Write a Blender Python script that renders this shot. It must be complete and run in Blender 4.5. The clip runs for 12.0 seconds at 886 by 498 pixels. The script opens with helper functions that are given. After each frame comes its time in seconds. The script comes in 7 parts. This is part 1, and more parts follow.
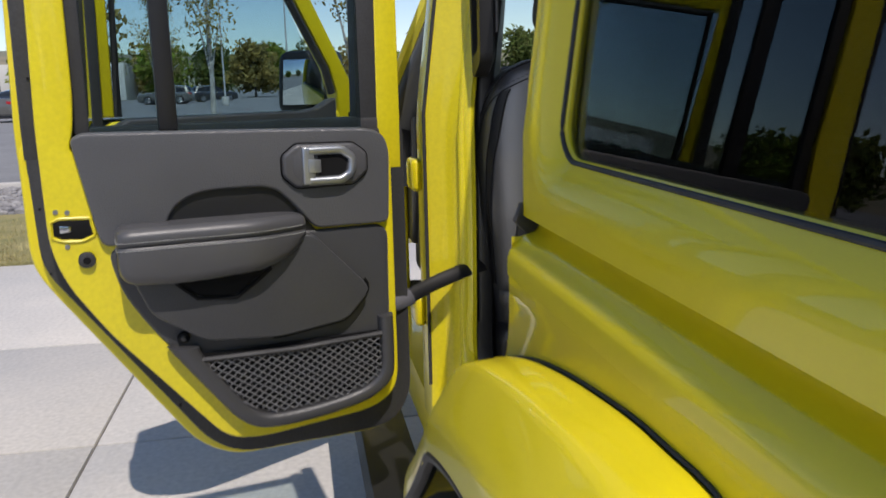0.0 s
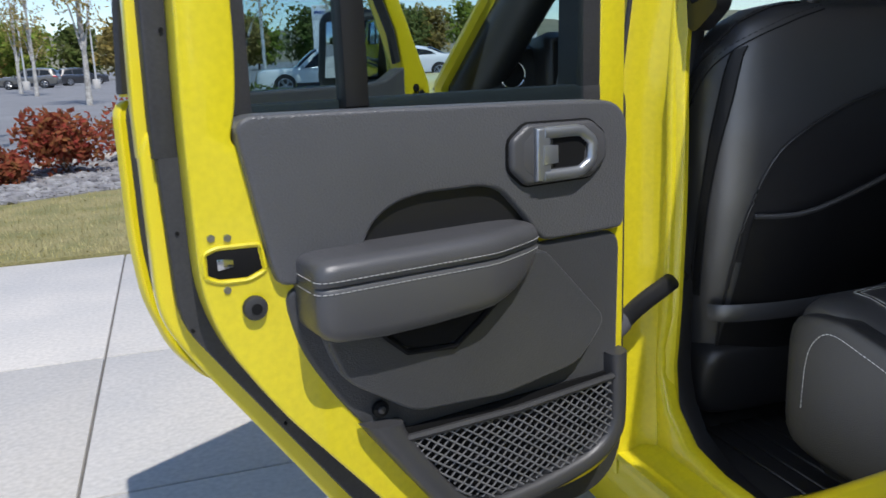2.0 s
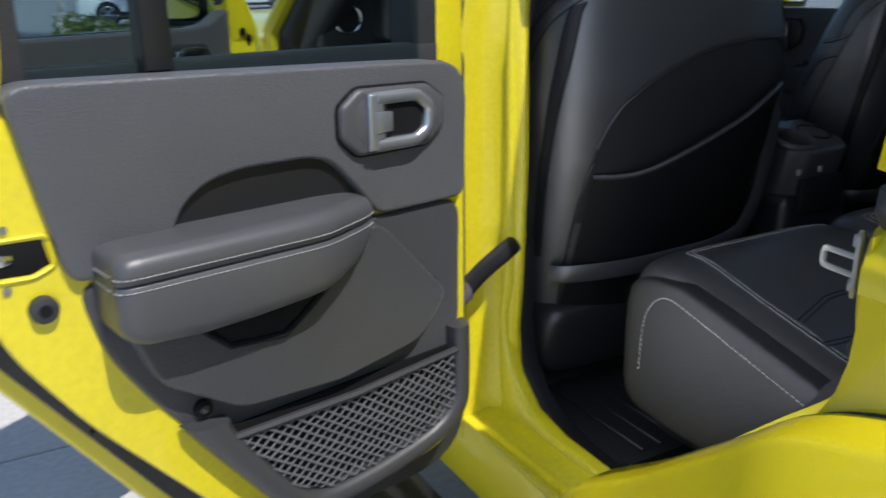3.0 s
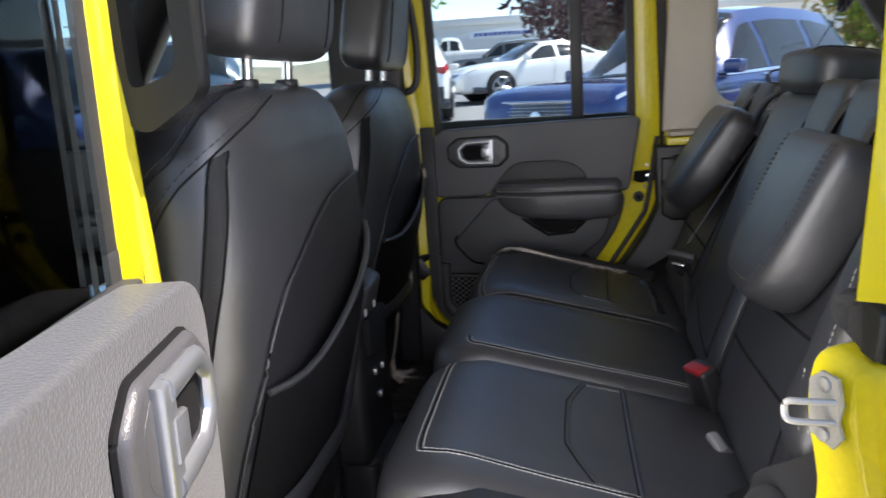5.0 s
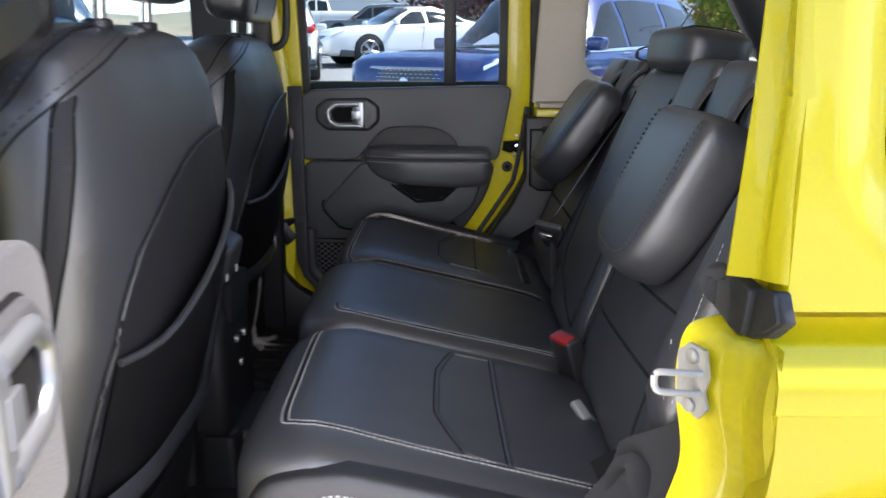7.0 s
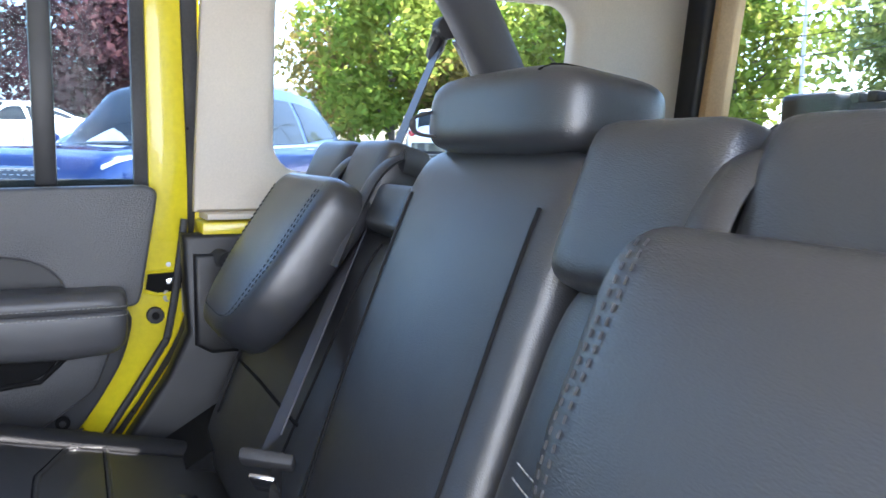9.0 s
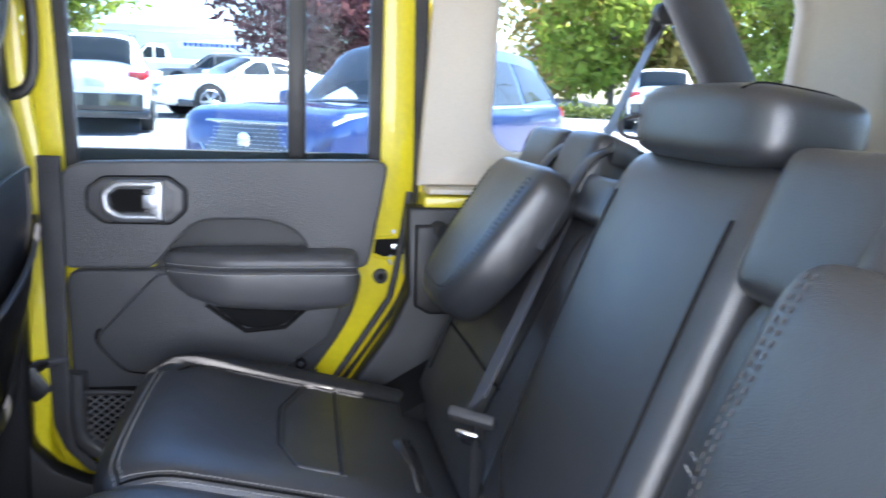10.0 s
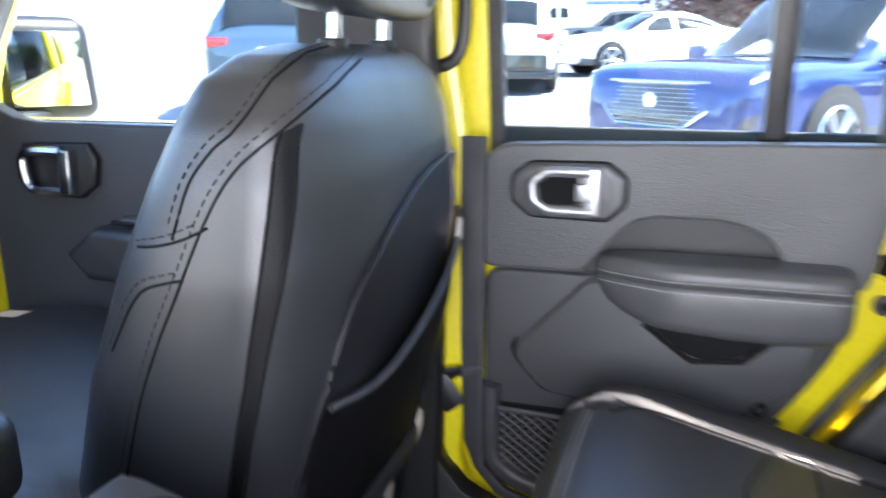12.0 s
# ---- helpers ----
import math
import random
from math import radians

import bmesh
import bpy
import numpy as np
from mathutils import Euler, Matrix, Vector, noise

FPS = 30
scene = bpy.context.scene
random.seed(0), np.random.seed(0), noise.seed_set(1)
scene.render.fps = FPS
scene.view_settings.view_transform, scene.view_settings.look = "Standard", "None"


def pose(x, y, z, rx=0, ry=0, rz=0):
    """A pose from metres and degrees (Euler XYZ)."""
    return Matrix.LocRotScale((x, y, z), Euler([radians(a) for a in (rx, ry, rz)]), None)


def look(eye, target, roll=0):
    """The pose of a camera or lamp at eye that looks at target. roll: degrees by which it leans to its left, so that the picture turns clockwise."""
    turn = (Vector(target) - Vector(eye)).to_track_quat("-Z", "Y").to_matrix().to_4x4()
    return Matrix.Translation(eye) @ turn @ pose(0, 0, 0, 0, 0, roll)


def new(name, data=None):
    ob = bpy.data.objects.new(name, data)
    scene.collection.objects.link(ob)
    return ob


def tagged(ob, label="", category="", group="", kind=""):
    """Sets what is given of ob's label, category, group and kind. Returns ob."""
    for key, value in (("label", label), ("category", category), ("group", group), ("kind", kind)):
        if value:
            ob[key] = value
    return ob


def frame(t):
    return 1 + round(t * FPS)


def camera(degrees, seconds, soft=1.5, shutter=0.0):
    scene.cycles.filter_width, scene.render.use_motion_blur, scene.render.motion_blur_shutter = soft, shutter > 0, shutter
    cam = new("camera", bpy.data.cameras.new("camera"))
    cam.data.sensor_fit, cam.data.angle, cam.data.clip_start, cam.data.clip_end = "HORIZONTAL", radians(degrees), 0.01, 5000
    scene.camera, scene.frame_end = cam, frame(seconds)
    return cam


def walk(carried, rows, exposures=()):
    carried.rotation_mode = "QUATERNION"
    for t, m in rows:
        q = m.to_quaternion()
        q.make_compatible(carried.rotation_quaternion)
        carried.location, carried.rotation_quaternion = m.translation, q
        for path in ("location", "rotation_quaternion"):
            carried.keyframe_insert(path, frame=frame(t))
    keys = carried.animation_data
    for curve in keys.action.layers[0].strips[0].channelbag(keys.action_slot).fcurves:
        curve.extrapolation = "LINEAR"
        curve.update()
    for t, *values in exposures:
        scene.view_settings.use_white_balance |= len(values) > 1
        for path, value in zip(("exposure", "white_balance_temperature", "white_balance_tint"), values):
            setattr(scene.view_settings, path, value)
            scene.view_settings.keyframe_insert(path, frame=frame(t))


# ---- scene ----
from mathutils.bvhtree import BVHTree

# x: right of the yellow car, y: its front, z: up
cam = camera(56.8, 12.0, 1.5, 0.4)
PATH = [
    (0, (-1.055, -1.963, 1.307), (-0.713, -0.033, 0.91), -1.4),
    (0.5, (-1.147, -1.743, 1.309), (-0.743, 0.183, 0.952), -1.9),
    (1, (-1.381, -1.595, 1.306), (-0.883, 0.307, 0.943), -2.2),
    (1.5, (-1.478, -1.491, 1.305), (-0.919, 0.386, 0.9), -2.3),
    (2, (-1.469, -1.434, 1.292), (-0.866, 0.417, 0.837), -2.2),
    (2.5, (-1.439, -1.397, 1.29), (-0.728, 0.398, 0.767), -2.2),
    (2.7, (-1.426, -1.396, 1.316), (-0.661, 0.359, 0.736), -1.5),
    (4.3, (-1.408, -0.884, 1.322), (0.364, -0.081, 0.859), -2.9),
    (4.5, (-1.384, -0.827, 1.327), (0.448, -0.157, 0.886), -3.4),
    (5, (-1.401, -0.722, 1.342), (0.531, -0.386, 0.953), -3.5),
    (5.5, (-1.42, -0.698, 1.347), (0.528, -0.557, 0.917), -3.1),
    (6, (-1.437, -0.694, 1.348), (0.506, -0.608, 0.884), -2.4),
    (6.5, (-1.428, -0.698, 1.345), (0.511, -0.63, 0.86), -1.2),
    (7, (-1.37, -0.707, 1.335), (0.571, -0.702, 0.856), 0.1),
    (7.5, (-1.157, -0.762, 1.308), (0.78, -0.919, 0.834), 1.9),
    (7.7, (-1.083, -0.766, 1.299), (0.849, -1.027, 0.851), 2.2),
    (9.3, (-0.588, -0.728, 1.298), (1.193, -1.608, 1.076), 0.5),
    (9.5, (-0.65, -0.738, 1.351), (1.197, -1.449, 1.058), 1.3),
    (10, (-0.693, -0.71, 1.34), (1.243, -1.074, 0.993), 2.0),
    (10.5, (-0.726, -0.676, 1.335), (1.235, -0.766, 0.953), 2.0),
    (11, (-0.739, -0.699, 1.345), (1.22, -0.685, 0.94), 1.1),
    (11.5, (-0.689, -0.7, 1.354), (1.257, -0.529, 0.924), 0.1),
    (12, (-0.391, -0.608, 1.348), (1.476, -0.059, 0.885), 0.1),
]
EXPOSURES = [(0.0, 0.12, 6600, 15), (0.5, 0.12, 6500, 13), (1.0, 0.2, 6250, 12), (2.7, 0.35, 6100, 12), (4.3, 1.65, 6900, 16), (5.5, 1.75, 6900, 18), (7.7, 2.35, 6500, 18), (9.3, 3.3, 6100, 16), (10.0, 3.35, 6100, 16), (10.5, 3.85, 6400, 17), (11.0, 3.75, 6500, 17), (11.5, 3.55, 6900, 18), (12.0, 3.8, 6600, 18)]
walk(cam, [(t, look(eye, target, roll)) for t, eye, target, roll in PATH], EXPOSURES)

# ---- light ----
SUN_TO = Vector((0.12, -0.65, 1.0)).normalized()
world = bpy.data.worlds.new("sky")
scene.world = world
world.use_nodes = True
wn = world.node_tree.nodes
sky = wn.new("ShaderNodeTexSky")
sky.sky_type = "NISHITA"
sky.sun_disc = False
sky.altitude = 1400
sky.air_density = 1.0
sky.dust_density = 0.4
sky.ozone_density = 1.6
sky.sun_elevation = math.asin(SUN_TO.z)
sky.sun_rotation = math.atan2(SUN_TO.x, SUN_TO.y)
world.node_tree.links.new(sky.outputs["Color"], wn["Background"].inputs["Color"])
wn["Background"].inputs["Strength"].default_value = 0.12
sun = new("sun", bpy.data.lights.new("sun", "SUN"))
sun.data.energy = 3.3
sun.data.angle = radians(0.53)
sun.data.color = (1.0, 0.95, 0.87)
sun.matrix_world = look(SUN_TO * 30, (0, 0, 0))

# skylight that comes in through the two open doorways on the left
for nm, y, wide in (("doorway_skylight", -0.66, 0.42), ("doorway_skylight", 0.30, 0.76)):
    lamp = new(nm, bpy.data.lights.new(nm, "AREA"))
    lamp.data.shape, lamp.data.size, lamp.data.size_y = "RECTANGLE", wide, 0.86
    lamp.data.energy = 1.5 if y < 0 else 0.9
    lamp.data.color = (0.92, 0.96, 1.0)
    lamp.matrix_world = look((-0.735, y, 1.17), (0.5, y, 1.0))


# ---- materials ----
def material(name, color, rough=0.5, metal=0.0, grain=0.0, grain_size=400.0, bump=0.0, bump_size=None, second=None, patch=3.0,
             coat=0.0, rough_var=0.0, voronoi=False, piece=0.0, sheen=0.0, spec=0.5, fine=0.0, wrinkle=0.0):
    """Principled surface: base colour varied at two scales, a relief, and wear in the gloss."""
    m = bpy.data.materials.new(name)
    m.use_nodes = True
    n, l = m.node_tree.nodes, m.node_tree.links
    b = n["Principled BSDF"]
    b.inputs["Roughness"].default_value = rough
    b.inputs["Metallic"].default_value = metal
    b.inputs["Coat Weight"].default_value = coat
    b.inputs["Coat Roughness"].default_value = 0.04
    b.inputs["Specular IOR Level"].default_value = spec
    b.inputs["Sheen Weight"].default_value = sheen
    co = n.new("ShaderNodeTexCoord").outputs["Object"]
    big = n.new("ShaderNodeTexNoise")
    big.inputs["Scale"].default_value = patch
    big.inputs["Detail"].default_value = 6
    l.new(co, big.inputs["Vector"])
    mix = n.new("ShaderNodeMix")
    mix.data_type = "RGBA"
    mix.inputs["A"].default_value = (*color, 1)
    mix.inputs["B"].default_value = (*(second or [c * 0.85 for c in color]), 1)
    ramp = n.new("ShaderNodeMapRange")
    ramp.inputs["From Min"].default_value, ramp.inputs["From Max"].default_value = 0.35, 0.65
    l.new(big.outputs["Fac"], ramp.inputs["Value"])
    l.new(ramp.outputs["Result"], mix.inputs["Factor"])
    out = mix.outputs["Result"]
    small = n.new("ShaderNodeTexNoise")
    small.inputs["Scale"].default_value = grain_size
    small.inputs["Detail"].default_value = 3
    l.new(co, small.inputs["Vector"])
    if grain:
        g = n.new("ShaderNodeMapRange")
        g.inputs["From Min"].default_value, g.inputs["From Max"].default_value = 0.3, 0.7
        g.inputs["To Min"].default_value, g.inputs["To Max"].default_value = 1 - grain, 1 + grain
        l.new(small.outputs["Fac"], g.inputs["Value"])
        mul = n.new("ShaderNodeVectorMath")
        mul.operation = "SCALE"
        l.new(out, mul.inputs[0])
        l.new(g.outputs["Result"], mul.inputs["Scale"])
        out = mul.outputs["Vector"]
    if piece:
        info = n.new("ShaderNodeObjectInfo")
        g = n.new("ShaderNodeMapRange")
        g.inputs["To Min"].default_value, g.inputs["To Max"].default_value = 1 - piece, 1 + piece
        l.new(info.outputs["Random"], g.inputs["Value"])
        mul = n.new("ShaderNodeVectorMath")
        mul.operation = "SCALE"
        l.new(out, mul.inputs[0])
        l.new(g.outputs["Result"], mul.inputs["Scale"])
        out = mul.outputs["Vector"]
    l.new(out, b.inputs["Base Color"])
    if rough_var:
        g = n.new("ShaderNodeMapRange")
        g.inputs["From Min"].default_value, g.inputs["From Max"].default_value = 0.3, 0.7
        g.inputs["To Min"].default_value, g.inputs["To Max"].default_value = rough - rough_var, rough + rough_var
        l.new(big.outputs["Fac"], g.inputs["Value"])
        l.new(g.outputs["Result"], b.inputs["Roughness"])
    if bump:
        if voronoi:
            t = n.new("ShaderNodeTexVoronoi")
            h = t.outputs["Distance"]
        else:
            t = n.new("ShaderNodeTexNoise")
            t.inputs["Detail"].default_value = 4
            h = t.outputs["Fac"]
        t.inputs["Scale"].default_value = bump_size or grain_size
        l.new(co, t.inputs["Vector"])
        bu = n.new("ShaderNodeBump")
        bu.inputs["Strength"].default_value = bump
        bu.inputs["Distance"].default_value = fine or 0.002
        l.new(h, bu.inputs["Height"])
        if wrinkle:
            w = n.new("ShaderNodeTexNoise")
            w.inputs["Scale"].default_value = 16
            w.inputs["Detail"].default_value = 3
            w.inputs["Distortion"].default_value = 0.6
            l.new(co, w.inputs["Vector"])
            bw = n.new("ShaderNodeBump")
            bw.inputs["Strength"].default_value = wrinkle
            bw.inputs["Distance"].default_value = 0.006
            l.new(w.outputs["Fac"], bw.inputs["Height"])
            l.new(bw.outputs["Normal"], bu.inputs["Normal"])
        l.new(bu.outputs["Normal"], b.inputs["Normal"])
    return m


def glass(name, tint, gloss=0.0):
    """A pane: tinted see-through, with a mirror sheen that grows at grazing angles."""
    m = bpy.data.materials.new(name)
    m.use_nodes = True
    n, l = m.node_tree.nodes, m.node_tree.links
    n.remove(n["Principled BSDF"])
    tr = n.new("ShaderNodeBsdfTransparent")
    tr.inputs["Color"].default_value = (*tint, 1)
    gl = n.new("ShaderNodeBsdfGlossy")
    gl.inputs["Roughness"].default_value = 0.0
    fr = n.new("ShaderNodeFresnel")
    fr.inputs["IOR"].default_value = 1.15 + gloss
    mx = n.new("ShaderNodeMixShader")
    l.new(fr.outputs["Fac"], mx.inputs["Fac"])
    l.new(tr.outputs["BSDF"], mx.inputs[1])
    l.new(gl.outputs["BSDF"], mx.inputs[2])
    l.new(mx.outputs["Shader"], n["Material Output"].inputs["Surface"])
    return m


def leaf_material(name, color, second, patch=1.0):
    """Leaves: matt, with light that shines through them."""
    m = bpy.data.materials.new(name)
    m.use_nodes = True
    n, l = m.node_tree.nodes, m.node_tree.links
    n.remove(n["Principled BSDF"])
    co = n.new("ShaderNodeTexCoord").outputs["Object"]
    out = None
    for scale, a, b_ in ((patch, color, second),):
        t = n.new("ShaderNodeTexNoise")
        t.inputs["Scale"].default_value = scale
        t.inputs["Detail"].default_value = 5
        l.new(co, t.inputs["Vector"])
        r = n.new("ShaderNodeMapRange")
        r.inputs["From Min"].default_value, r.inputs["From Max"].default_value = 0.35, 0.65
        l.new(t.outputs["Fac"], r.inputs["Value"])
        mx = n.new("ShaderNodeMix")
        mx.data_type = "RGBA"
        mx.inputs["A"].default_value, mx.inputs["B"].default_value = (*a, 1), (*b_, 1)
        l.new(r.outputs["Result"], mx.inputs["Factor"])
        out = mx.outputs["Result"]
    isl = n.new("ShaderNodeNewGeometry")
    g = n.new("ShaderNodeMapRange")
    g.inputs["To Min"].default_value, g.inputs["To Max"].default_value = 0.6, 1.4
    l.new(isl.outputs["Random Per Island"], g.inputs["Value"])
    mul = n.new("ShaderNodeVectorMath")
    mul.operation = "SCALE"
    l.new(out, mul.inputs[0])
    l.new(g.outputs["Result"], mul.inputs["Scale"])
    d, t_ = n.new("ShaderNodeBsdfDiffuse"), n.new("ShaderNodeBsdfTranslucent")
    l.new(mul.outputs["Vector"], d.inputs["Color"])
    l.new(mul.outputs["Vector"], t_.inputs["Color"])
    ms = n.new("ShaderNodeMixShader")
    ms.inputs["Fac"].default_value = 0.5
    l.new(d.outputs["BSDF"], ms.inputs[1])
    l.new(t_.outputs["BSDF"], ms.inputs[2])
    l.new(ms.outputs["Shader"], n["Material Output"].inputs["Surface"])
    return m


YELLOW = material("yellow_paint", (0.79, 0.65, 0.006), 0.36, second=(0.77, 0.63, 0.006), coat=0.6, grain=0.03, grain_size=900, rough_var=0.05)
YELLOW_IN = material("yellow_inner_paint", (0.75, 0.63, 0.008), 0.42, second=(0.68, 0.57, 0.012), coat=0.5, grain=0.05, grain_size=120, rough_var=0.1)
LEATHER = material("black_leather", (0.027, 0.0277, 0.0305), 0.35, second=(0.0235, 0.024, 0.027), spec=1.0, wrinkle=0.12, bump=0.35, bump_size=900, voronoi=True, fine=0.0006, rough_var=0.06, patch=6)
LEATHER_SOFT = material("matt_black_leather", (0.027, 0.0277, 0.0305), 0.66, second=(0.0235, 0.024, 0.027), spec=0.3, bump=0.35, bump_size=900, voronoi=True, fine=0.0006, rough_var=0.06, patch=6)
LEATHER_PERF = material("black_leather_centre", (0.012, 0.012, 0.0135), 0.42, second=(0.009, 0.009, 0.0105), wrinkle=0.12, bump=0.5, bump_size=700, voronoi=True, fine=0.0007, rough_var=0.06, patch=6)
TRIM = material("grained_door_trim", (0.044, 0.045, 0.048), 0.42, second=(0.038, 0.039, 0.042), bump=0.3, bump_size=480, voronoi=True, fine=0.0012, grain=0.10, grain_size=480, rough_var=0.06, patch=5, sheen=0.2)
TRIM_UPPER = material("grained_upper_trim", (0.088, 0.089, 0.094), 0.38, second=(0.077, 0.078, 0.083), bump=0.45, bump_size=420, voronoi=True, fine=0.0012, grain=0.08, grain_size=500, rough_var=0.06, patch=5, sheen=0.2)
POCKET = material("grey_moulded_plastic", (0.052, 0.052, 0.055), 0.42, second=(0.045, 0.045, 0.048), bump=0.3, bump_size=900, fine=0.0006, rough_var=0.06, patch=6)
PLASTIC = material("black_plastic", (0.012, 0.012, 0.013), 0.45, bump=0.3, bump_size=1200, fine=0.0005, rough_var=0.08, patch=5)
# near-black for dark plastic parts, and for shade painted into hollows and creases
DARKHOLE = material("dark_plastic_and_hollow_shade", (0.008, 0.008, 0.0085), 0.85, rough_var=0.06, spec=0.2)
RUBBER = material("black_rubber", (0.040, 0.040, 0.042), 0.62, grain=0.15, grain_size=250, rough_var=0.1, second=(0.032, 0.032, 0.034), patch=12)
CHROME = material("satin_chrome", (0.62, 0.63, 0.65), 0.2, metal=1.0, rough_var=0.06)
ARMREST = material("grey_armrest_leather", (0.082, 0.082, 0.086), 0.36, second=(0.072, 0.072, 0.076), bump=0.25, bump_size=800, voronoi=True, fine=0.0006, rough_var=0.05, patch=6)
SATIN = material("satin_handle_metal", (0.44, 0.46, 0.49), 0.30, metal=0.75, rough_var=0.05)
STEEL = material("zinc_steel", (0.45, 0.45, 0.46), 0.36, metal=1.0, rough_var=0.1, grain=0.1, grain_size=200)
STITCH = material("grey_thread", (0.36, 0.36, 0.35), 0.8)
STITCH_DARK = material("dark_thread", (0.03, 0.03, 0.032), 0.9)
WEBBING = material("grey_belt_webbing", (0.085, 0.085, 0.098), 0.6, bump=0.5, bump_size=1500, fine=0.0006, grain=0.1, grain_size=900)
CREAM = material("cream_hardtop_lining", (0.66, 0.60, 0.51), 0.75, second=(0.62, 0.56, 0.475), bump=0.3, bump_size=500, fine=0.001, grain=0.04, grain_size=300)
TAN = material("tan_foam", (0.42, 0.27, 0.13), 0.85, second=(0.34, 0.22, 0.10), grain=0.1, grain_size=200)
NET = material("black_elastic_net", (0.14, 0.14, 0.145), 0.7, grain=0.1, grain_size=600)
GREYPLASTIC = material("grey_plastic", (0.16, 0.16, 0.165), 0.45, second=(0.13, 0.13, 0.135), bump=0.1, bump_size=700, grain=0.05, grain_size=500)
FELT = material("black_felt", (0.010, 0.010, 0.011), 0.95, second=(0.008, 0.008, 0.009), bump=0.25, bump_size=1500, fine=0.0006, grain=0.2, grain_size=1200)
CARPET = material("black_carpet", (0.012, 0.012, 0.014), 0.95, bump=0.8, bump_size=600, fine=0.003, grain=0.4, grain_size=500)
RED = material("red_button", (0.22, 0.008, 0.012), 0.4)
ZINC = material("matt_zinc_plating", (0.50, 0.49, 0.46), 0.48, metal=0.4, rough_var=0.08, grain=0.06, grain_size=300)
GLASS_DOOR = glass("tinted_glass", (0.76, 0.83, 0.845))
GLASS_CLEAR = glass("clear_glass", (0.90, 0.93, 0.91))
GLASS_DARK = glass("privacy_glass", (0.42, 0.46, 0.45), 0.35)


# ---- mesh tools ----
def part(name, bm, mat, parent, label="", smooth=True, kind=""):
    """Links a bmesh as one mesh object under a thing or a part."""
    me = bpy.data.meshes.new(name)
    bmesh.ops.recalc_face_normals(bm, faces=bm.faces[:])
    bm.to_mesh(me)
    bm.free()
    if smooth:
        me.shade_smooth()
        me.set_sharp_from_angle(angle=radians(38))
    me.materials.append(mat)
    ob = new(name, me)
    ob.parent = parent
    if label:
        ob["label"] = label
    if kind:
        ob["kind"] = kind
    return ob


def thing(name, label, category, group="", at=(0, 0, 0), kind=""):
    ob = new(name)
    ob.empty_display_size = 0.1
    ob.location = at
    return tagged(ob, label, category, group, kind)


def add_box(bm, lo, hi, bevel=0.0, seg=2):
    r = bmesh.ops.create_cube(bm, size=1.0)
    for v in r["verts"]:
        v.co = Vector([lo[i] + (v.co[i] + 0.5) * (hi[i] - lo[i]) for i in range(3)])
    if bevel:
        es = list({e for v in r["verts"] for e in v.link_edges})
        bmesh.ops.bevel(bm, geom=es, offset=bevel, segments=seg, affect="EDGES", profile=0.5)
    return bm


def box(lo, hi, bevel=0.0, seg=2):
    lo, hi = [min(a, b) for a, b in zip(lo, hi)], [max(a, b) for a, b in zip(lo, hi)]
    return add_box(bmesh.new(), lo, hi, bevel, seg)


def add_prism(bm, poly, lo, hi, axis="x", bevel=0.0, seg=2, lean=None):
    """A polygon of (a, b) drawn out along an axis; x: (y, z), y: (x, z), z: (x, y)."""
    def at(a, b, c):
        return {"x": (c, a, b), "y": (a, c, b), "z": (a, b, c)}[axis]
    one = [bm.verts.new(at(a, b, lo)) for a, b in poly]
    two = [bm.verts.new(at(a, b, hi)) for a, b in poly]
    k = len(poly)
    fs = [bm.faces.new(one), bm.faces.new(two[::-1])]
    for i in range(k):
        bm.faces.new((one[i], one[(i + 1) % k], two[(i + 1) % k], two[i]))
    bmesh.ops.recalc_face_normals(bm, faces=bm.faces[:])
    if bevel:
        es = list({e for f in fs for e in f.edges})
        bmesh.ops.bevel(bm, geom=es, offset=bevel, segments=seg, affect="EDGES", profile=0.5, clamp_overlap=True)
    return bm


def prism(poly, lo, hi, axis="x", bevel=0.0, seg=2):
    return add_prism(bmesh.new(), poly, lo, hi, axis, bevel, seg)


def rounded(poly, r=0.02, n=4):
    """A polygon with its corners rounded off."""
    out = []
    k = len(poly)
    for i in range(k):
        p, q, s_ = Vector(poly[i - 1]), Vector(poly[i]), Vector(poly[(i + 1) % k])
        a, b = q + (p - q) * min(0.48, r / max((p - q).length, 1e-6)), q + (s_ - q) * min(0.48, r / max((s_ - q).length, 1e-6))
        for j in range(n + 1):
            t = j / n
            v = a * (1 - t) ** 2 + q * 2 * t * (1 - t) + b * t * t
            out.append((v.x, v.y))
    return out


def smooth_line(pts, n=6, closed=False):
    """Catmull-Rom through points."""
    p = [Vector(q) for q in pts]
    out = []
    k = len(p)
    for i in range(k if closed else k - 1):
        a, b, c, d = (p[(i + j) % k] if closed else p[min(max(i + j, 0), k - 1)] for j in (-1, 0, 1, 2))
        for s in range(n):
            t = s / n
            out.append(0.5 * ((2 * b) + (c - a) * t + (2 * a - 5 * b + 4 * c - d) * t * t + (3 * b - a - 3 * c + d) * t ** 3))
    if not closed:
        out.append(p[-1])
    return out


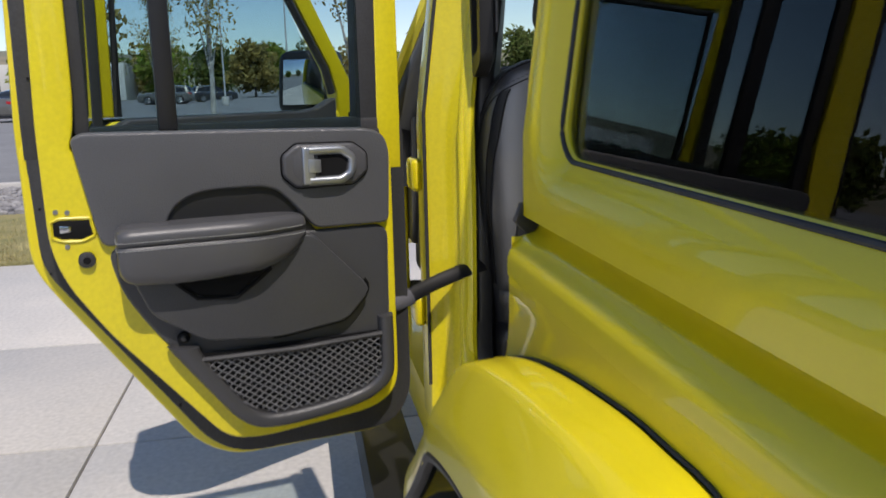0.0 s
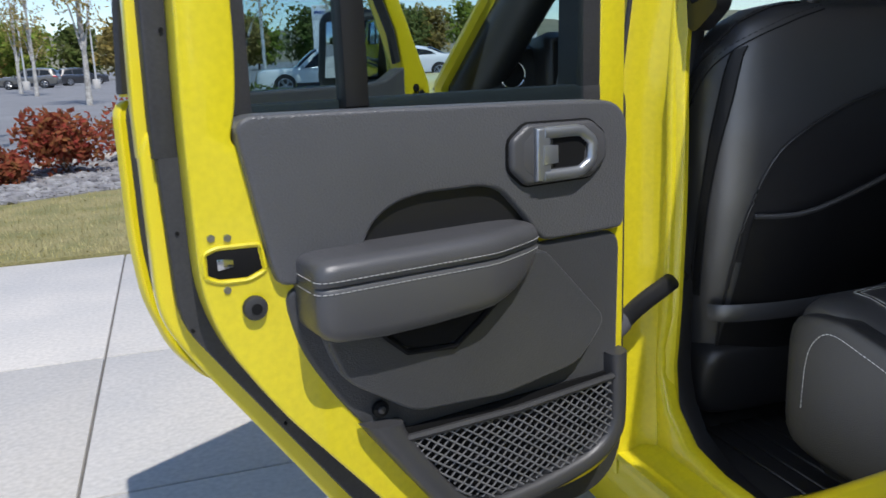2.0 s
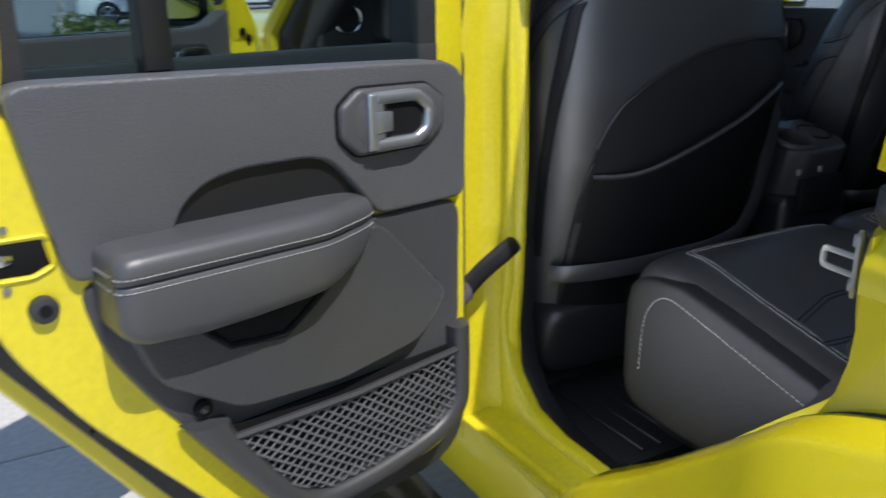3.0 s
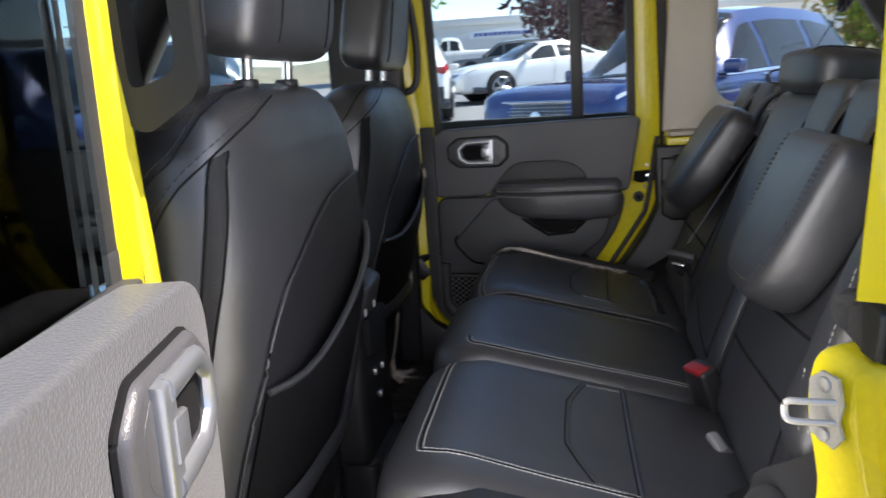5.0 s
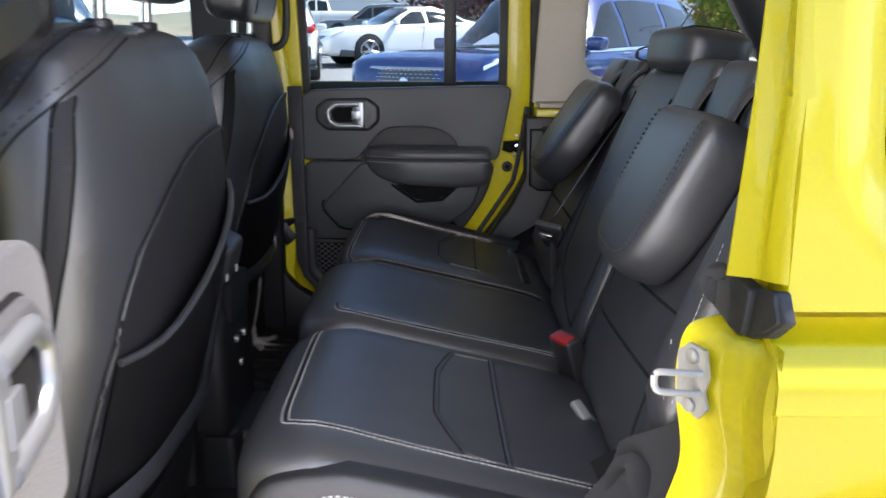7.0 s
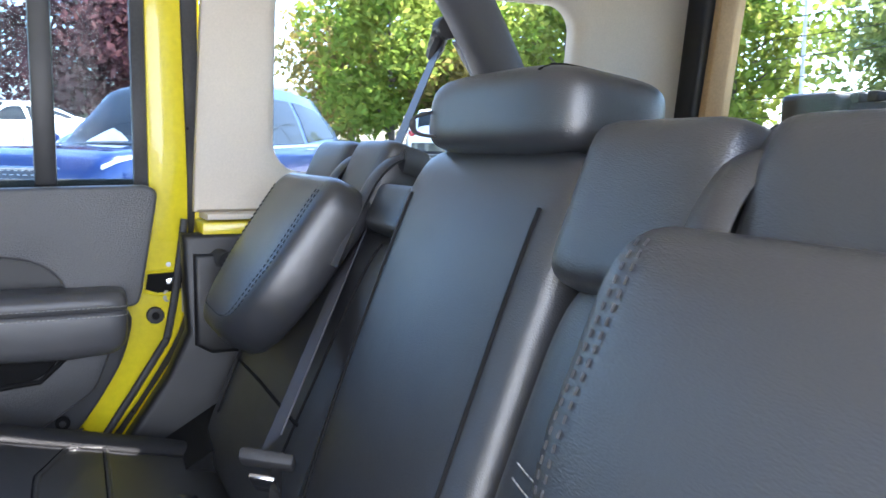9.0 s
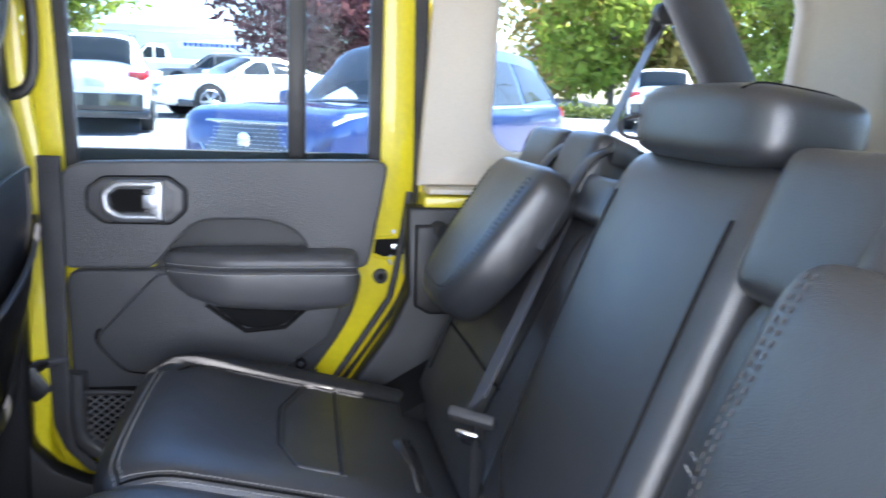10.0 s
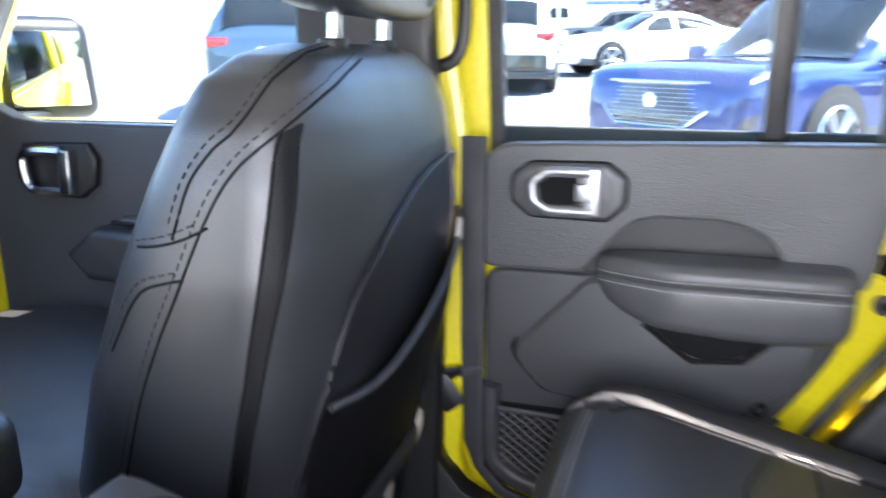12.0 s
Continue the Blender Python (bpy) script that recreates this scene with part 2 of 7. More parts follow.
def add_tube(bm, pts, r, sides=8, closed=False, flat=1.0, up=Vector((0, 0, 1))):
    """A tube along points; r may be a list; flat squeezes it along the up side."""
    p = [Vector(q) for q in pts]
    k = len(p)
    rings = []
    for i in range(k):
        a, b = (p[i - 1], p[(i + 1) % k]) if closed else (p[max(i - 1, 0)], p[min(i + 1, k - 1)])
        d = (b - a).normalized()
        u = up if abs(d.dot(up)) < 0.95 else Vector((1, 0, 0))
        s = d.cross(u).normalized()
        w = s.cross(d).normalized()
        rr = r[i] if isinstance(r, (list, tuple)) else r
        rings.append([bm.verts.new(p[i] + s * math.cos(j * math.tau / sides) * rr + w * math.sin(j * math.tau / sides) * rr * flat) for j in range(sides)])
    for i in range(k if closed else k - 1):
        a, b = rings[i], rings[(i + 1) % k]
        for j in range(sides):
            bm.faces.new((a[j], a[(j + 1) % sides], b[(j + 1) % sides], b[j]))
    if not closed:
        bm.faces.new(rings[0][::-1])
        bm.faces.new(rings[-1])
    return bm


def tube(pts, r, sides=8, closed=False, flat=1.0, up=Vector((0, 0, 1))):
    return add_tube(bmesh.new(), pts, r, sides, closed, flat, up)


def add_disc(bm, c, r, depth, axis="x", sides=20, bevel=0.0):
    pts = [(math.cos(i * math.tau / sides) * r, math.sin(i * math.tau / sides) * r) for i in range(sides)]
    i = "xyz".index(axis)
    o = [j for j in range(3) if j != i]
    return add_prism(bm, [(c[o[0]] + a, c[o[1]] + b) for a, b in pts], c[i] - depth / 2, c[i] + depth / 2, axis, bevel)


def disc(c, r, depth, axis="x", sides=20, bevel=0.0):
    return add_disc(bmesh.new(), c, r, depth, axis, sides, bevel)


def pad(size, power=7.0, cuts=14, bulge=0.0, shape=None):
    """A stuffed cushion round the origin: a rounded block; shape(p) may bend it."""
    bm = bmesh.new()
    bmesh.ops.create_cube(bm, size=2.0)
    bmesh.ops.subdivide_edges(bm, edges=bm.edges[:], cuts=cuts, use_grid_fill=True)
    for v in bm.verts:
        p = v.co.copy()
        q = Vector([math.copysign(math.sin(abs(c) * math.pi / 2) ** 0.72, c) for c in p])
        s = sum(abs(c) ** power for c in q) ** (1 / power)
        q = q / s * max(abs(c) for c in q)
        g = 1 + bulge * (1 - p.x ** 2) * (1 - p.y ** 2) if abs(q.z) > 0.5 else 1
        v.co = Vector((q.x * size[0] / 2, q.y * size[1] / 2, q.z * size[2] / 2 * g))
        if shape:
            v.co = shape(v.co)
    return bm


def moved(bm, m):
    bmesh.ops.transform(bm, matrix=m, verts=bm.verts[:])
    return bm


def mirrored(bm, s):
    if s < 0:
        for v in bm.verts:
            v.co.x = -v.co.x
        bmesh.ops.reverse_faces(bm, faces=bm.faces[:])
    return bm


def add_dashes(bm, pts, length=0.006, gap=0.003, r=0.0006, up=Vector((0, 0, 1))):
    """Thread along a line: one small bead per stitch."""
    p = [Vector(q) for q in pts]
    d, i, pos = 0.0, 0, []
    total = [0.0]
    for a, b in zip(p, p[1:]):
        total.append(total[-1] + (b - a).length)

    def at(s):
        j = max(k for k in range(len(total)) if total[k] <= s + 1e-9)
        j = min(j, len(p) - 2)
        f = (s - total[j]) / max(total[j + 1] - total[j], 1e-9)
        return p[j].lerp(p[j + 1], f)
    s = 0.0
    while s + length < total[-1]:
        add_tube(bm, [at(s), at(s + length)], min(r, 0.0007), 4, up=up)
        s += length + gap
    return bm


def on_surface(tree, pts, way, lift=0.0006):
    """Drops points along a direction onto a surface."""
    out = []
    w = Vector(way).normalized()
    for q in pts:
        hit, normal, _, _ = tree.ray_cast(Vector(q) - w * 0.9, w, 1.6)
        if hit is not None:
            out.append(hit + (normal if normal.dot(w) < 0 else -normal) * lift)
    return out


def tree_of(ob):
    me = ob.data
    return BVHTree.FromPolygons([v.co.copy() for v in me.vertices], [tuple(p.vertices) for p in me.polygons])


# ---- the yellow car: body ----
BELT = 1.245


def tumble(bm, s=1):
    """Leans what stands above the belt line inwards."""
    for v in bm.verts:
        if v.co.z > BELT:
            v.co.x -= math.copysign((v.co.z - BELT) * 0.13, v.co.x)
    return bm


car = thing("off_road_car", "bright yellow four-door off-road car, two doors open, on concrete", "car")


def car_part(name, bm, mat, label="", parent=None, s=1):
    return part(name, mirrored(tumble(bm), s), mat, parent or car, label)


def ring_panel(front, back, bottom, top, opening, levels):
    """A panel in the y, z plane round a rounded opening. front, back: its ends as (z, y); levels: from the outer edge inwards,
    (None, inset, x) on the outer edge or (grow, radius, x) round the opening."""
    b = bmesh.new()
    oy0, oy1, oz0, oz1 = opening
    wide = next(v for v in levels if v[0] is not None)

    def edge_at(side, y, z):
        if side in (0, 2):
            tab = front if side == 0 else back
            return float(np.interp(z, [q[0] for q in tab], [q[1] for q in tab])), z
        return y, top if side == 1 else bottom
    loops = []
    for grow, rad, x in levels:
        g, r = (grow, rad) if grow is not None else wide[:2]
        y0, y1, z0, z1 = oy0 - g, oy1 + g, oz0 - g, oz1 + g
        lp = []
        for c, (cy, cz) in enumerate(((y1 - r, z1 - r), (y0 + r, z1 - r), (y0 + r, z0 + r), (y1 - r, z0 + r))):
            for i in range(9):
                t = radians(c * 90 + i * 11.25)
                q = (cy + r * math.cos(t), cz + r * math.sin(t))
                if grow is None:
                    t0, t1 = radians(c * 90), radians(c * 90 + 90)
                    start = edge_at(c, cy + r * math.cos(t0), cz + r * math.sin(t0))
                    stop = edge_at((c + 1) % 4, cy + r * math.cos(t1), cz + r * math.sin(t1))
                    corner = edge_at(0 if c in (0, 3) else 2, 0, top if c < 2 else bottom)
                    p0, p1, u = (start, corner, i / 4) if i < 4 else (corner, stop, (i - 4) / 4)
                    mid = ((oy0 + oy1) / 2, (oz0 + oz1) / 2)
                    q = tuple((p0[k] + (p1[k] - p0[k]) * u) * (1 - rad) + mid[k] * rad for k in (0, 1))
                lp.append(b.verts.new((x, *q)))
        loops.append(lp)
    for l0, l1 in zip(loops, loops[1:]):
        for j in range(36):
            b.faces.new((l0[j], l0[(j + 1) % 36], l1[(j + 1) % 36], l1[j]))
    return b


ARCH = [(-1.16 + math.cos(a) * 0.50, 0.48 + math.sin(a) * 0.47) for a in [math.pi * i / 14 for i in range(15)]]
for s in (-1, 1):
    # rear quarter of the tub, cut round the wheel
    quarter = [(-0.961, 1.07), (-0.962, 1.03), (-0.960, 0.998), (-0.952, 0.965), (-0.932, 0.925), (-0.89, 0.872), (-0.82, 0.79), (-0.72, 0.69), (-0.668, 0.56), (-0.66, 0.48)] + ARCH[1:-1] + [(-1.66, 0.48), (-1.98, 0.50), (-1.98, 1.07)]
    car_part("quarter_panel", prism(quarter, 0.755, 0.792, "x", 0.012, 3), YELLOW, s=s)
    # folded top edge of the tub and the seam under the hardtop
    car_part("tub_rail", prism([(0.64, 1.127), (0.750, 1.127), (0.755, 1.119), (0.768, 1.114), (0.776, 1.110), (0.7895, 1.094), (0.7932, 1.084), (0.7932, 1.062), (0.78, 1.05), (0.64, 1.05)], -1.98, -0.9595, "y"), YELLOW, s=s)
    car_part("seam_gap", box((0.66, -1.97, 1.100), (0.738, -0.966, 1.155)), YELLOW_IN, s=s)
    # jamb behind the rear door
    way = smooth_line([(0, -0.957, 1.112), (0, -0.930, 1.110), (0, -0.914, 1.100), (0, -0.908, 1.072), (0, -0.909, 1.040), (0, -0.914, 1.010), (0, -0.917, 0.984), (0, -0.913, 0.957), (0, -0.893, 0.912), (0, -0.825, 0.848), (0, -0.72, 0.745), (0, -0.685, 0.698), (0, -0.645, 0.658), (0, -0.59, 0.637), (0, -0.45, 0.632), (0, -0.28, 0.632)], 4)
    jb = bmesh.new()
    rows = []
    for i, q in enumerate(way):
        d = (way[min(i + 1, len(way) - 1)] - way[max(i - 1, 0)]).normalized()
        nrm = Vector((0, -d.z, d.y))
        if nrm.y > 0 or nrm.z > 0.9:
            nrm = -nrm
        k = min(1.0, max(0.0, (0.99 - q.z) / 0.07))
        nrm = Vector((0, -1, 0)).lerp(nrm, k).normalized()
        soft = 1.0 if q.z > 0.70 else 0.45
        rows.append([jb.verts.new((x, max(q.y + nrm.y * o * soft, -0.963 if q.z > 1.05 else -2.0), q.z + nrm.z * o * soft)) for x, o in ((0.698, 0.040), (0.697, 0.006), (0.700, 0.001), (0.706, 0.002), (0.722, 0.009), (0.742, 0.020), (0.752, 0.027), (0.758, 0.035), (0.764, 0.041), (0.774, 0.044), (0.784, 0.046), (0.788, 0.051), (0.788, 0.075))])
    for r0, r1 in zip(rows, rows[1:]):
        for j in range(len(r0) - 1):
            jb.faces.new((r0[j], r0[j + 1], r1[j + 1], r1[j]))
    bmesh.ops.recalc_face_normals(jb, faces=jb.faces)
    car_part("door_jamb", jb, YELLOW_IN, s=s)
    if s > 0:
        car_part("jamb_seal", tube(smooth_line([(0.70, -0.91, 1.19), (0.70, -0.885, 1.03), (0.70, -0.855, 0.965), (0.70, -0.69, 0.72), (0.70, -0.645, 0.665), (0.70, -0.58, 0.642), (0.70, -0.46, 0.638)], 5), 0.006, 8), RUBBER, s=s)
    # sill
    car_part("sill", prism([(0.66, 0.48), (0.785, 0.48), (0.79, 0.52), (0.785, 0.595), (0.66, 0.595)], -0.66, 0.80, "y", 0.006), YELLOW, s=s)
    # middle pillar
    pb = bmesh.new()
    rows = []
    for i in range(23):
        z = 0.57 + i * 0.05
        e = float(np.interp(z, [0.57, 0.68, 0.76, 0.86, 1.05, 1.20, 1.35, 1.67], [0.345, 0.33, 0.316, 0.325, 0.332, 0.329, 0.312, 0.300]))
        prof = [(0.792, -0.185), (0.792, -0.272), (0.789, -0.280), (0.780, -0.284), (0.762, -0.286), (0.745, -0.290), (0.728, -0.284 - (e - 0.284) * 0.5), (0.713, -e + 0.003), (0.703, -e), (0.694, -e + 0.004), (0.690, -e + 0.015), (0.690, -0.12), (0.775, -0.12)]
        rows.append([pb.verts.new((x, y, z)) for x, y in prof])
    for r0, r1 in zip(rows, rows[1:]):
        for j in range(len(prof)):
            k = (j + 1) % len(prof)
            pb.faces.new((r0[j], r0[k], r1[k], r1[j]))
    pb.faces.new(rows[0])
    pb.faces.new(rows[-1][::-1])
    bmesh.ops.recalc_face_normals(pb, faces=pb.faces)
    car_part("middle_pillar", pb, YELLOW_IN, s=s)
    fl = [(-0.13, 0.60), (-0.13, 1.68), (-0.295, 1.68), (-0.304, 1.35), (-0.322, 1.20), (-0.326, 1.05), (-0.322, 0.86), (-0.312, 0.80), (-0.312, 0.76), (-0.335, 0.70), (-0.385, 0.655), (-0.46, 0.64), (-0.62, 0.638), (-0.62, 0.60)]
    car_part("pillar_flange", prism(fl, 0.697, 0.728, "x", 0.008, 3), YELLOW_IN, s=s)
    car_part("pillar_seal", tube([(0.7905, -0.279, 0.66), (0.7905, -0.279, 0.95), (0.7905, -0.279, 1.245), (0.7905, -0.279, 1.66)], 0.004, 8), RUBBER, s=s)
    car_part("pillar_trim", prism([(-0.296, 0.62), (-0.298, 1.10), (-0.292, 1.3), (-0.286, 1.66), (-0.11, 1.66), (-0.11, 0.62)], 0.650, 0.6885, "x", 0.012, 3), PLASTIC, s=s)
    if s > 0:
        car_part("pillar_band", prism([(-0.316, 1.240), (-0.318, 0.95), (-0.323, 0.795), (-0.339, 0.752), (-0.374, 0.712), (-0.42, 0.698), (-0.60, 0.690), (-0.60, 0.700), (-0.44, 0.705), (-0.386, 0.724), (-0.354, 0.758), (-0.351, 0.80), (-0.352, 1.240)], 0.684, 0.6955, "x", 0.003, 2), RUBBER, "black rubber band beside the door", s=s)
    for zz in (0.78, 1.08):
        car_part("hinge", box((0.790, -0.245, zz), (0.815, -0.16, zz + 0.07), 0.012, 3), YELLOW, s=s)
    # hardtop side with its window opening
    hf = bmesh.new()
    rows = []
    for z, dy in ((1.160, -0.002), (1.30, -0.014), (1.50, -0.030), (1.69, -0.046)):
        edge = -0.962 + min(0.0, dy + 0.030)
        rows.append([hf.verts.new((x, y, z)) for x, y in ((0.742, -0.985), (0.742, -0.932 + dy), (0.7425, -0.929 + dy), (0.7440, -0.9275 + dy), (0.7455, -0.928 + dy), (0.7535, -0.945 + dy * 0.8), (0.756, -0.949 + dy * 0.7), (0.760, -0.951 + dy * 0.6), (0.770, edge + 0.002), (0.7735, edge - 0.004), (0.7735, -0.990))])
    for r0, r1 in zip(rows, rows[1:]):
        for j in range(len(r0) - 1):
            hf.faces.new((r0[j], r0[j + 1], r1[j + 1], r1[j]))
    hf.faces.new(rows[0])
    hf.faces.new(rows[-1][::-1])
    bmesh.ops.recalc_face_normals(hf, faces=hf.faces)
    car_part("hardtop_flange", hf, YELLOW, s=s)
    # one pressed side panel with the window opening flanged inwards
    levels = ((None, 0.0, 0.740), (None, 0.0, 0.7655), (None, 0.0, 0.7715), (None, 0.004, 0.7738), (0.066, 0.086, 0.7741), (0.056, 0.083, 0.7741), (0.042, 0.077, 0.7734), (0.020, 0.062, 0.7610), (0.004, 0.050, 0.7490), (0.0, 0.048, 0.744), (0.0, 0.048, 0.738))
    fl_bm = ring_panel([(1.138, -0.966), (1.30, -0.966), (1.70, -0.980)], [(1.138, -1.985), (1.70, -1.93)], 1.138, 1.70, (-1.640, -1.046, 1.220, 1.598), levels)
    fl_bm.verts.ensure_lookup_table()
    ring = [Vector(v.co) for v in fl_bm.verts[8 * 36:9 * 36]]
    car_part("hardtop_side", fl_bm, YELLOW, s=s)
    car_part("window_seal", tube(ring, 0.003, 8, True), RUBBER, s=s)
    g = prism([(-1.042, 1.215), (-1.645, 1.215), (-1.645, 1.60), (-1.042, 1.60)], 0.740, 0.7435)
    car_part("quarter_window", g, GLASS_DARK if s < 0 else GLASS_CLEAR, "quarter window pane", s=s)
    # cream lining of the hardtop
    front_y = -0.926 if s > 0 else -0.995
    car_part("lining", ring_panel([(1.20, front_y), (1.66, front_y - 0.018)], [(1.20, -1.90), (1.66, -1.86)], 1.20, 1.66, (-1.604, -1.052, 1.262, 1.566),
                                  ((None, 0.0, 0.728), (None, 0.0, 0.708), (None, 0.02, 0.702), (0.028, 0.072, 0.700), (0.014, 0.062, 0.702), (0.004, 0.054, 0.708), (0.0, 0.050, 0.718), (0.0, 0.050, 0.736))), CREAM, s=s)
    car_part("lining_edge", prism([(-0.938 if s > 0 else -1.0, 1.19), (-0.938 if s > 0 else -1.0, 1.2), (-1.9, 1.2), (-1.9, 1.19)], 0.66, 0.74, "x", 0.004), CREAM, s=s)
    # yellow ledge and dark trim inside the tub
    car_part("inner_ledge", box((0.66, -1.9, 1.165), (0.74, -0.93 if s > 0 else -1.0, 1.187), 0.004), YELLOW_IN, s=s)
    def skewed(bm):
        for v in bm.verts:
            v.co.y -= (v.co.x - 0.69) * 0.30
        return bm
    rub = car_part("corner_rubber", skewed(prism(rounded([(0.690, 1.126), (0.688, 1.150), (0.706, 1.156), (0.722, 1.157), (0.752, 1.150), (0.777, 1.156), (0.781, 1.145), (0.787, 1.133), (0.770, 1.116), (0.748, 1.108), (0.724, 1.111), (0.704, 1.119)], 0.003, 3), -0.943, -0.932, "y", 0.003, 3)), RUBBER, "grey moulded rubber corner seal", s=s)
    car_part("rib", skewed(prism(rounded([(0.726, 1.158), (0.736, 1.157), (0.754, 1.150), (0.752, 1.128), (0.748, 1.110), (0.730, 1.114), (0.733, 1.136)], 0.003, 3), -0.935, -0.926, "y", 0.004, 3)), RUBBER, parent=rub, s=s)
    car_part("rib", skewed(prism(rounded([(0.758, 1.153), (0.777, 1.154), (0.779, 1.145), (0.784, 1.133), (0.769, 1.120), (0.755, 1.114), (0.760, 1.132)], 0.003, 3), -0.935, -0.929, "y", 0.003, 3)), RUBBER, parent=rub, s=s)
    car_part("lip", skewed(prism(rounded([(0.694, 1.152), (0.720, 1.158), (0.716, 1.148), (0.696, 1.142)], 0.003, 3), -0.935, -0.928, "y", 0.003, 3)), RUBBER, parent=rub, s=s)
    car_part("tail", tube(smooth_line([(0.706, -0.940, 1.136), (0.676, -0.945, 1.136), (0.640, -0.962, 1.130)], 5), 0.014, 10), RUBBER, parent=rub, s=s)
    k = 0.0 if s > 0 else 0.10
    trim = [(-0.90 - k, 1.17), (-0.905 - k, 1.02), (-0.875 - k, 0.955), (-0.71 - k, 0.71), (-0.67 - k, 0.62), (-1.95, 0.62), (-1.95, 1.17)]
    car_part("inner_trim", prism(trim, 0.655, 0.70, "x", 0.010, 3), PLASTIC if s > 0 else CARPET, s=s)
    if s < 0:
        felt = smooth_line([(0, -0.926, 1.000), (0, -0.929, 0.980), (0, -0.926, 0.955), (0, -0.912, 0.912), (0, -0.865, 0.855), (0, -0.78, 0.765), (0, -0.735, 0.70)], 4)
        fb = bmesh.new()
        rows = []
        for q in felt:
            f = min(1.0, 0.15 + max(0.0, 1.0 - q.z) / 0.06)
            rows.append([fb.verts.new((0.699 - (0.699 - x) * f, q.y + o * f, q.z + o * 0.2)) for x, o in ((0.612, -0.06), (0.616, 0.034), (0.626, 0.044), (0.640, 0.038), (0.660, 0.018), (0.676, 0.013), (0.690, 0.006), (0.6985, -0.006), (0.699, -0.05))])
        for r0, r1 in zip(rows, rows[1:]):
            for j in range(len(r0) - 1):
                fb.faces.new((r0[j], r0[j + 1], r1[j + 1], r1[j]))
        fb.faces.new(rows[0])
        fb.faces.new(rows[-1][::-1])
        bmesh.ops.recalc_face_normals(fb, faces=fb.faces)
        car_part("felt_edge", fb, FELT, "black felt lining turned over the jamb edge", s=s)
    if s > 0:
        sill = [(-0.20, 0.60), (-0.20, 0.90), (-0.262, 0.90), (-0.272, 0.860), (-0.284, 0.804), (-0.299, 0.763), (-0.329, 0.727), (-0.371, 0.704), (-0.43, 0.690), (-0.62, 0.682), (-0.62, 0.60)]
    else:
        sill = [(-0.20, 0.60), (-0.20, 0.80), (-0.296, 0.80), (-0.302, 0.745), (-0.318, 0.70), (-0.352, 0.655), (-0.41, 0.628), (-0.48, 0.618), (-0.62, 0.614), (-0.62, 0.60)]
    car_part("sill_trim", prism(sill, 0.655, 0.6965, "x", 0.004, 2), PLASTIC, s=s)
    if s > 0:
        car_part("trim_pocket", prism([(-0.915, 1.14), (-0.915, 1.0), (-0.94, 0.985), (-0.985, 0.985), (-1.0, 1.0), (-1.0, 1.14)], 0.645, 0.662, "x", 0.008, 3), PLASTIC, s=s)
    car_part("wheel_box", prism([(-0.72, 0.60), (-0.80, 0.80), (-0.92, 0.88), (-1.50, 0.88), (-1.62, 0.60)], 0.50, 0.66, "x", 0.02, 3), CARPET, s=s)
    # flare over the wheel
    prof = [(-0.61, 0.56), (-0.655, 0.685), (-0.78, 0.783), (-0.885, 0.868), (-0.955, 0.925), (-1.05, 0.959), (-1.15, 0.983), (-1.28, 1.004), (-1.42, 1.016), (-1.55, 1.0), (-1.68, 0.86), (-1.74, 0.64)]
    line = [(q.x, q.y) for q in smooth_line([Vector((a, b, 0)) for a, b in prof], 5)]
    bm = bmesh.new()
    rows = []
    k = len(line)
    for i, (a, b) in enumerate(line):
        a0, b0 = line[max(i - 1, 0)]
        a1, b1 = line[min(i + 1, k - 1)]
        nx, nz = -(b1 - b0), (a1 - a0)
        ln = math.hypot(nx, nz)
        nx, nz = -nx / ln, -nz / ln
        if nz < 0 and b > 0.9:
            nx, nz = -nx, -nz
        row = []
        for x, d in ((0.785, 0.002), (0.7935, 0.016), (0.800, 0.020), (0.810, 0.0205), (0.852, 0.016), (0.860, 0.013), (0.866, 0.008), (0.900, -0.040), (0.905, -0.049), (0.908, -0.060), (0.912, -0.090), (0.906, -0.097), (0.892, -0.092), (0.785, -0.07)):
            row.append(bm.verts.new((x, a + nx * d, b + nz * d)))
        rows.append(row)
    for r0, r1 in zip(rows, rows[1:]):
        for j in range(len(r0) - 1):
            bm.faces.new((r0[j], r1[j], r1[j + 1], r0[j + 1]))
    flare = car_part("wheel_flare", bm, YELLOW, s=s)
    rim_line = [(0.900, a - 0.03, b - 0.090) for a, b in line]
    car_part("flare_lip", tube(rim_line, 0.013, 8), PLASTIC, s=s)
    car_part("flare_gasket", tube([(0.7935, a, b + 0.0195) for a, b in line], 0.0022, 6), RUBBER, s=s)
    # wheel housing, tyre and rim
    car_part("wheel_housing", prism([(a, b) for a, b in ARCH] , 0.50, 0.752, "x"), DARKHOLE, s=s)
    wheel = car_part("wheel", disc((0.80, -1.16, 0.41), 0.41, 0.25, "x", 40, 0.03), RUBBER, s=s)
    part("rim", mirrored(disc((0.90, -1.16, 0.41), 0.24, 0.08, "x", 30, 0.01), s), STEEL, wheel)
    # side step
    car_part("side_step", prism([(0.80, 0.40), (0.81, 0.435), (0.93, 0.435), (0.945, 0.42), (0.94, 0.385), (0.81, 0.385)], -0.62, 1.05, "y", 0.008, 3), PLASTIC, "black ribbed side step", s=s)
    # front end, seen through the doors
    car_part("front_pillar", tube([(0.775, 0.70, 1.0), (0.768, 0.665, 1.22), (0.668, 0.30, 1.67)], 0.024, 8), YELLOW_IN, s=s)
    car_part("front_pillar_trim", tube([(0.715, 0.66, 1.0), (0.700, 0.625, 1.2), (0.60, 0.255, 1.65)], 0.066, 10), PLASTIC, s=s)
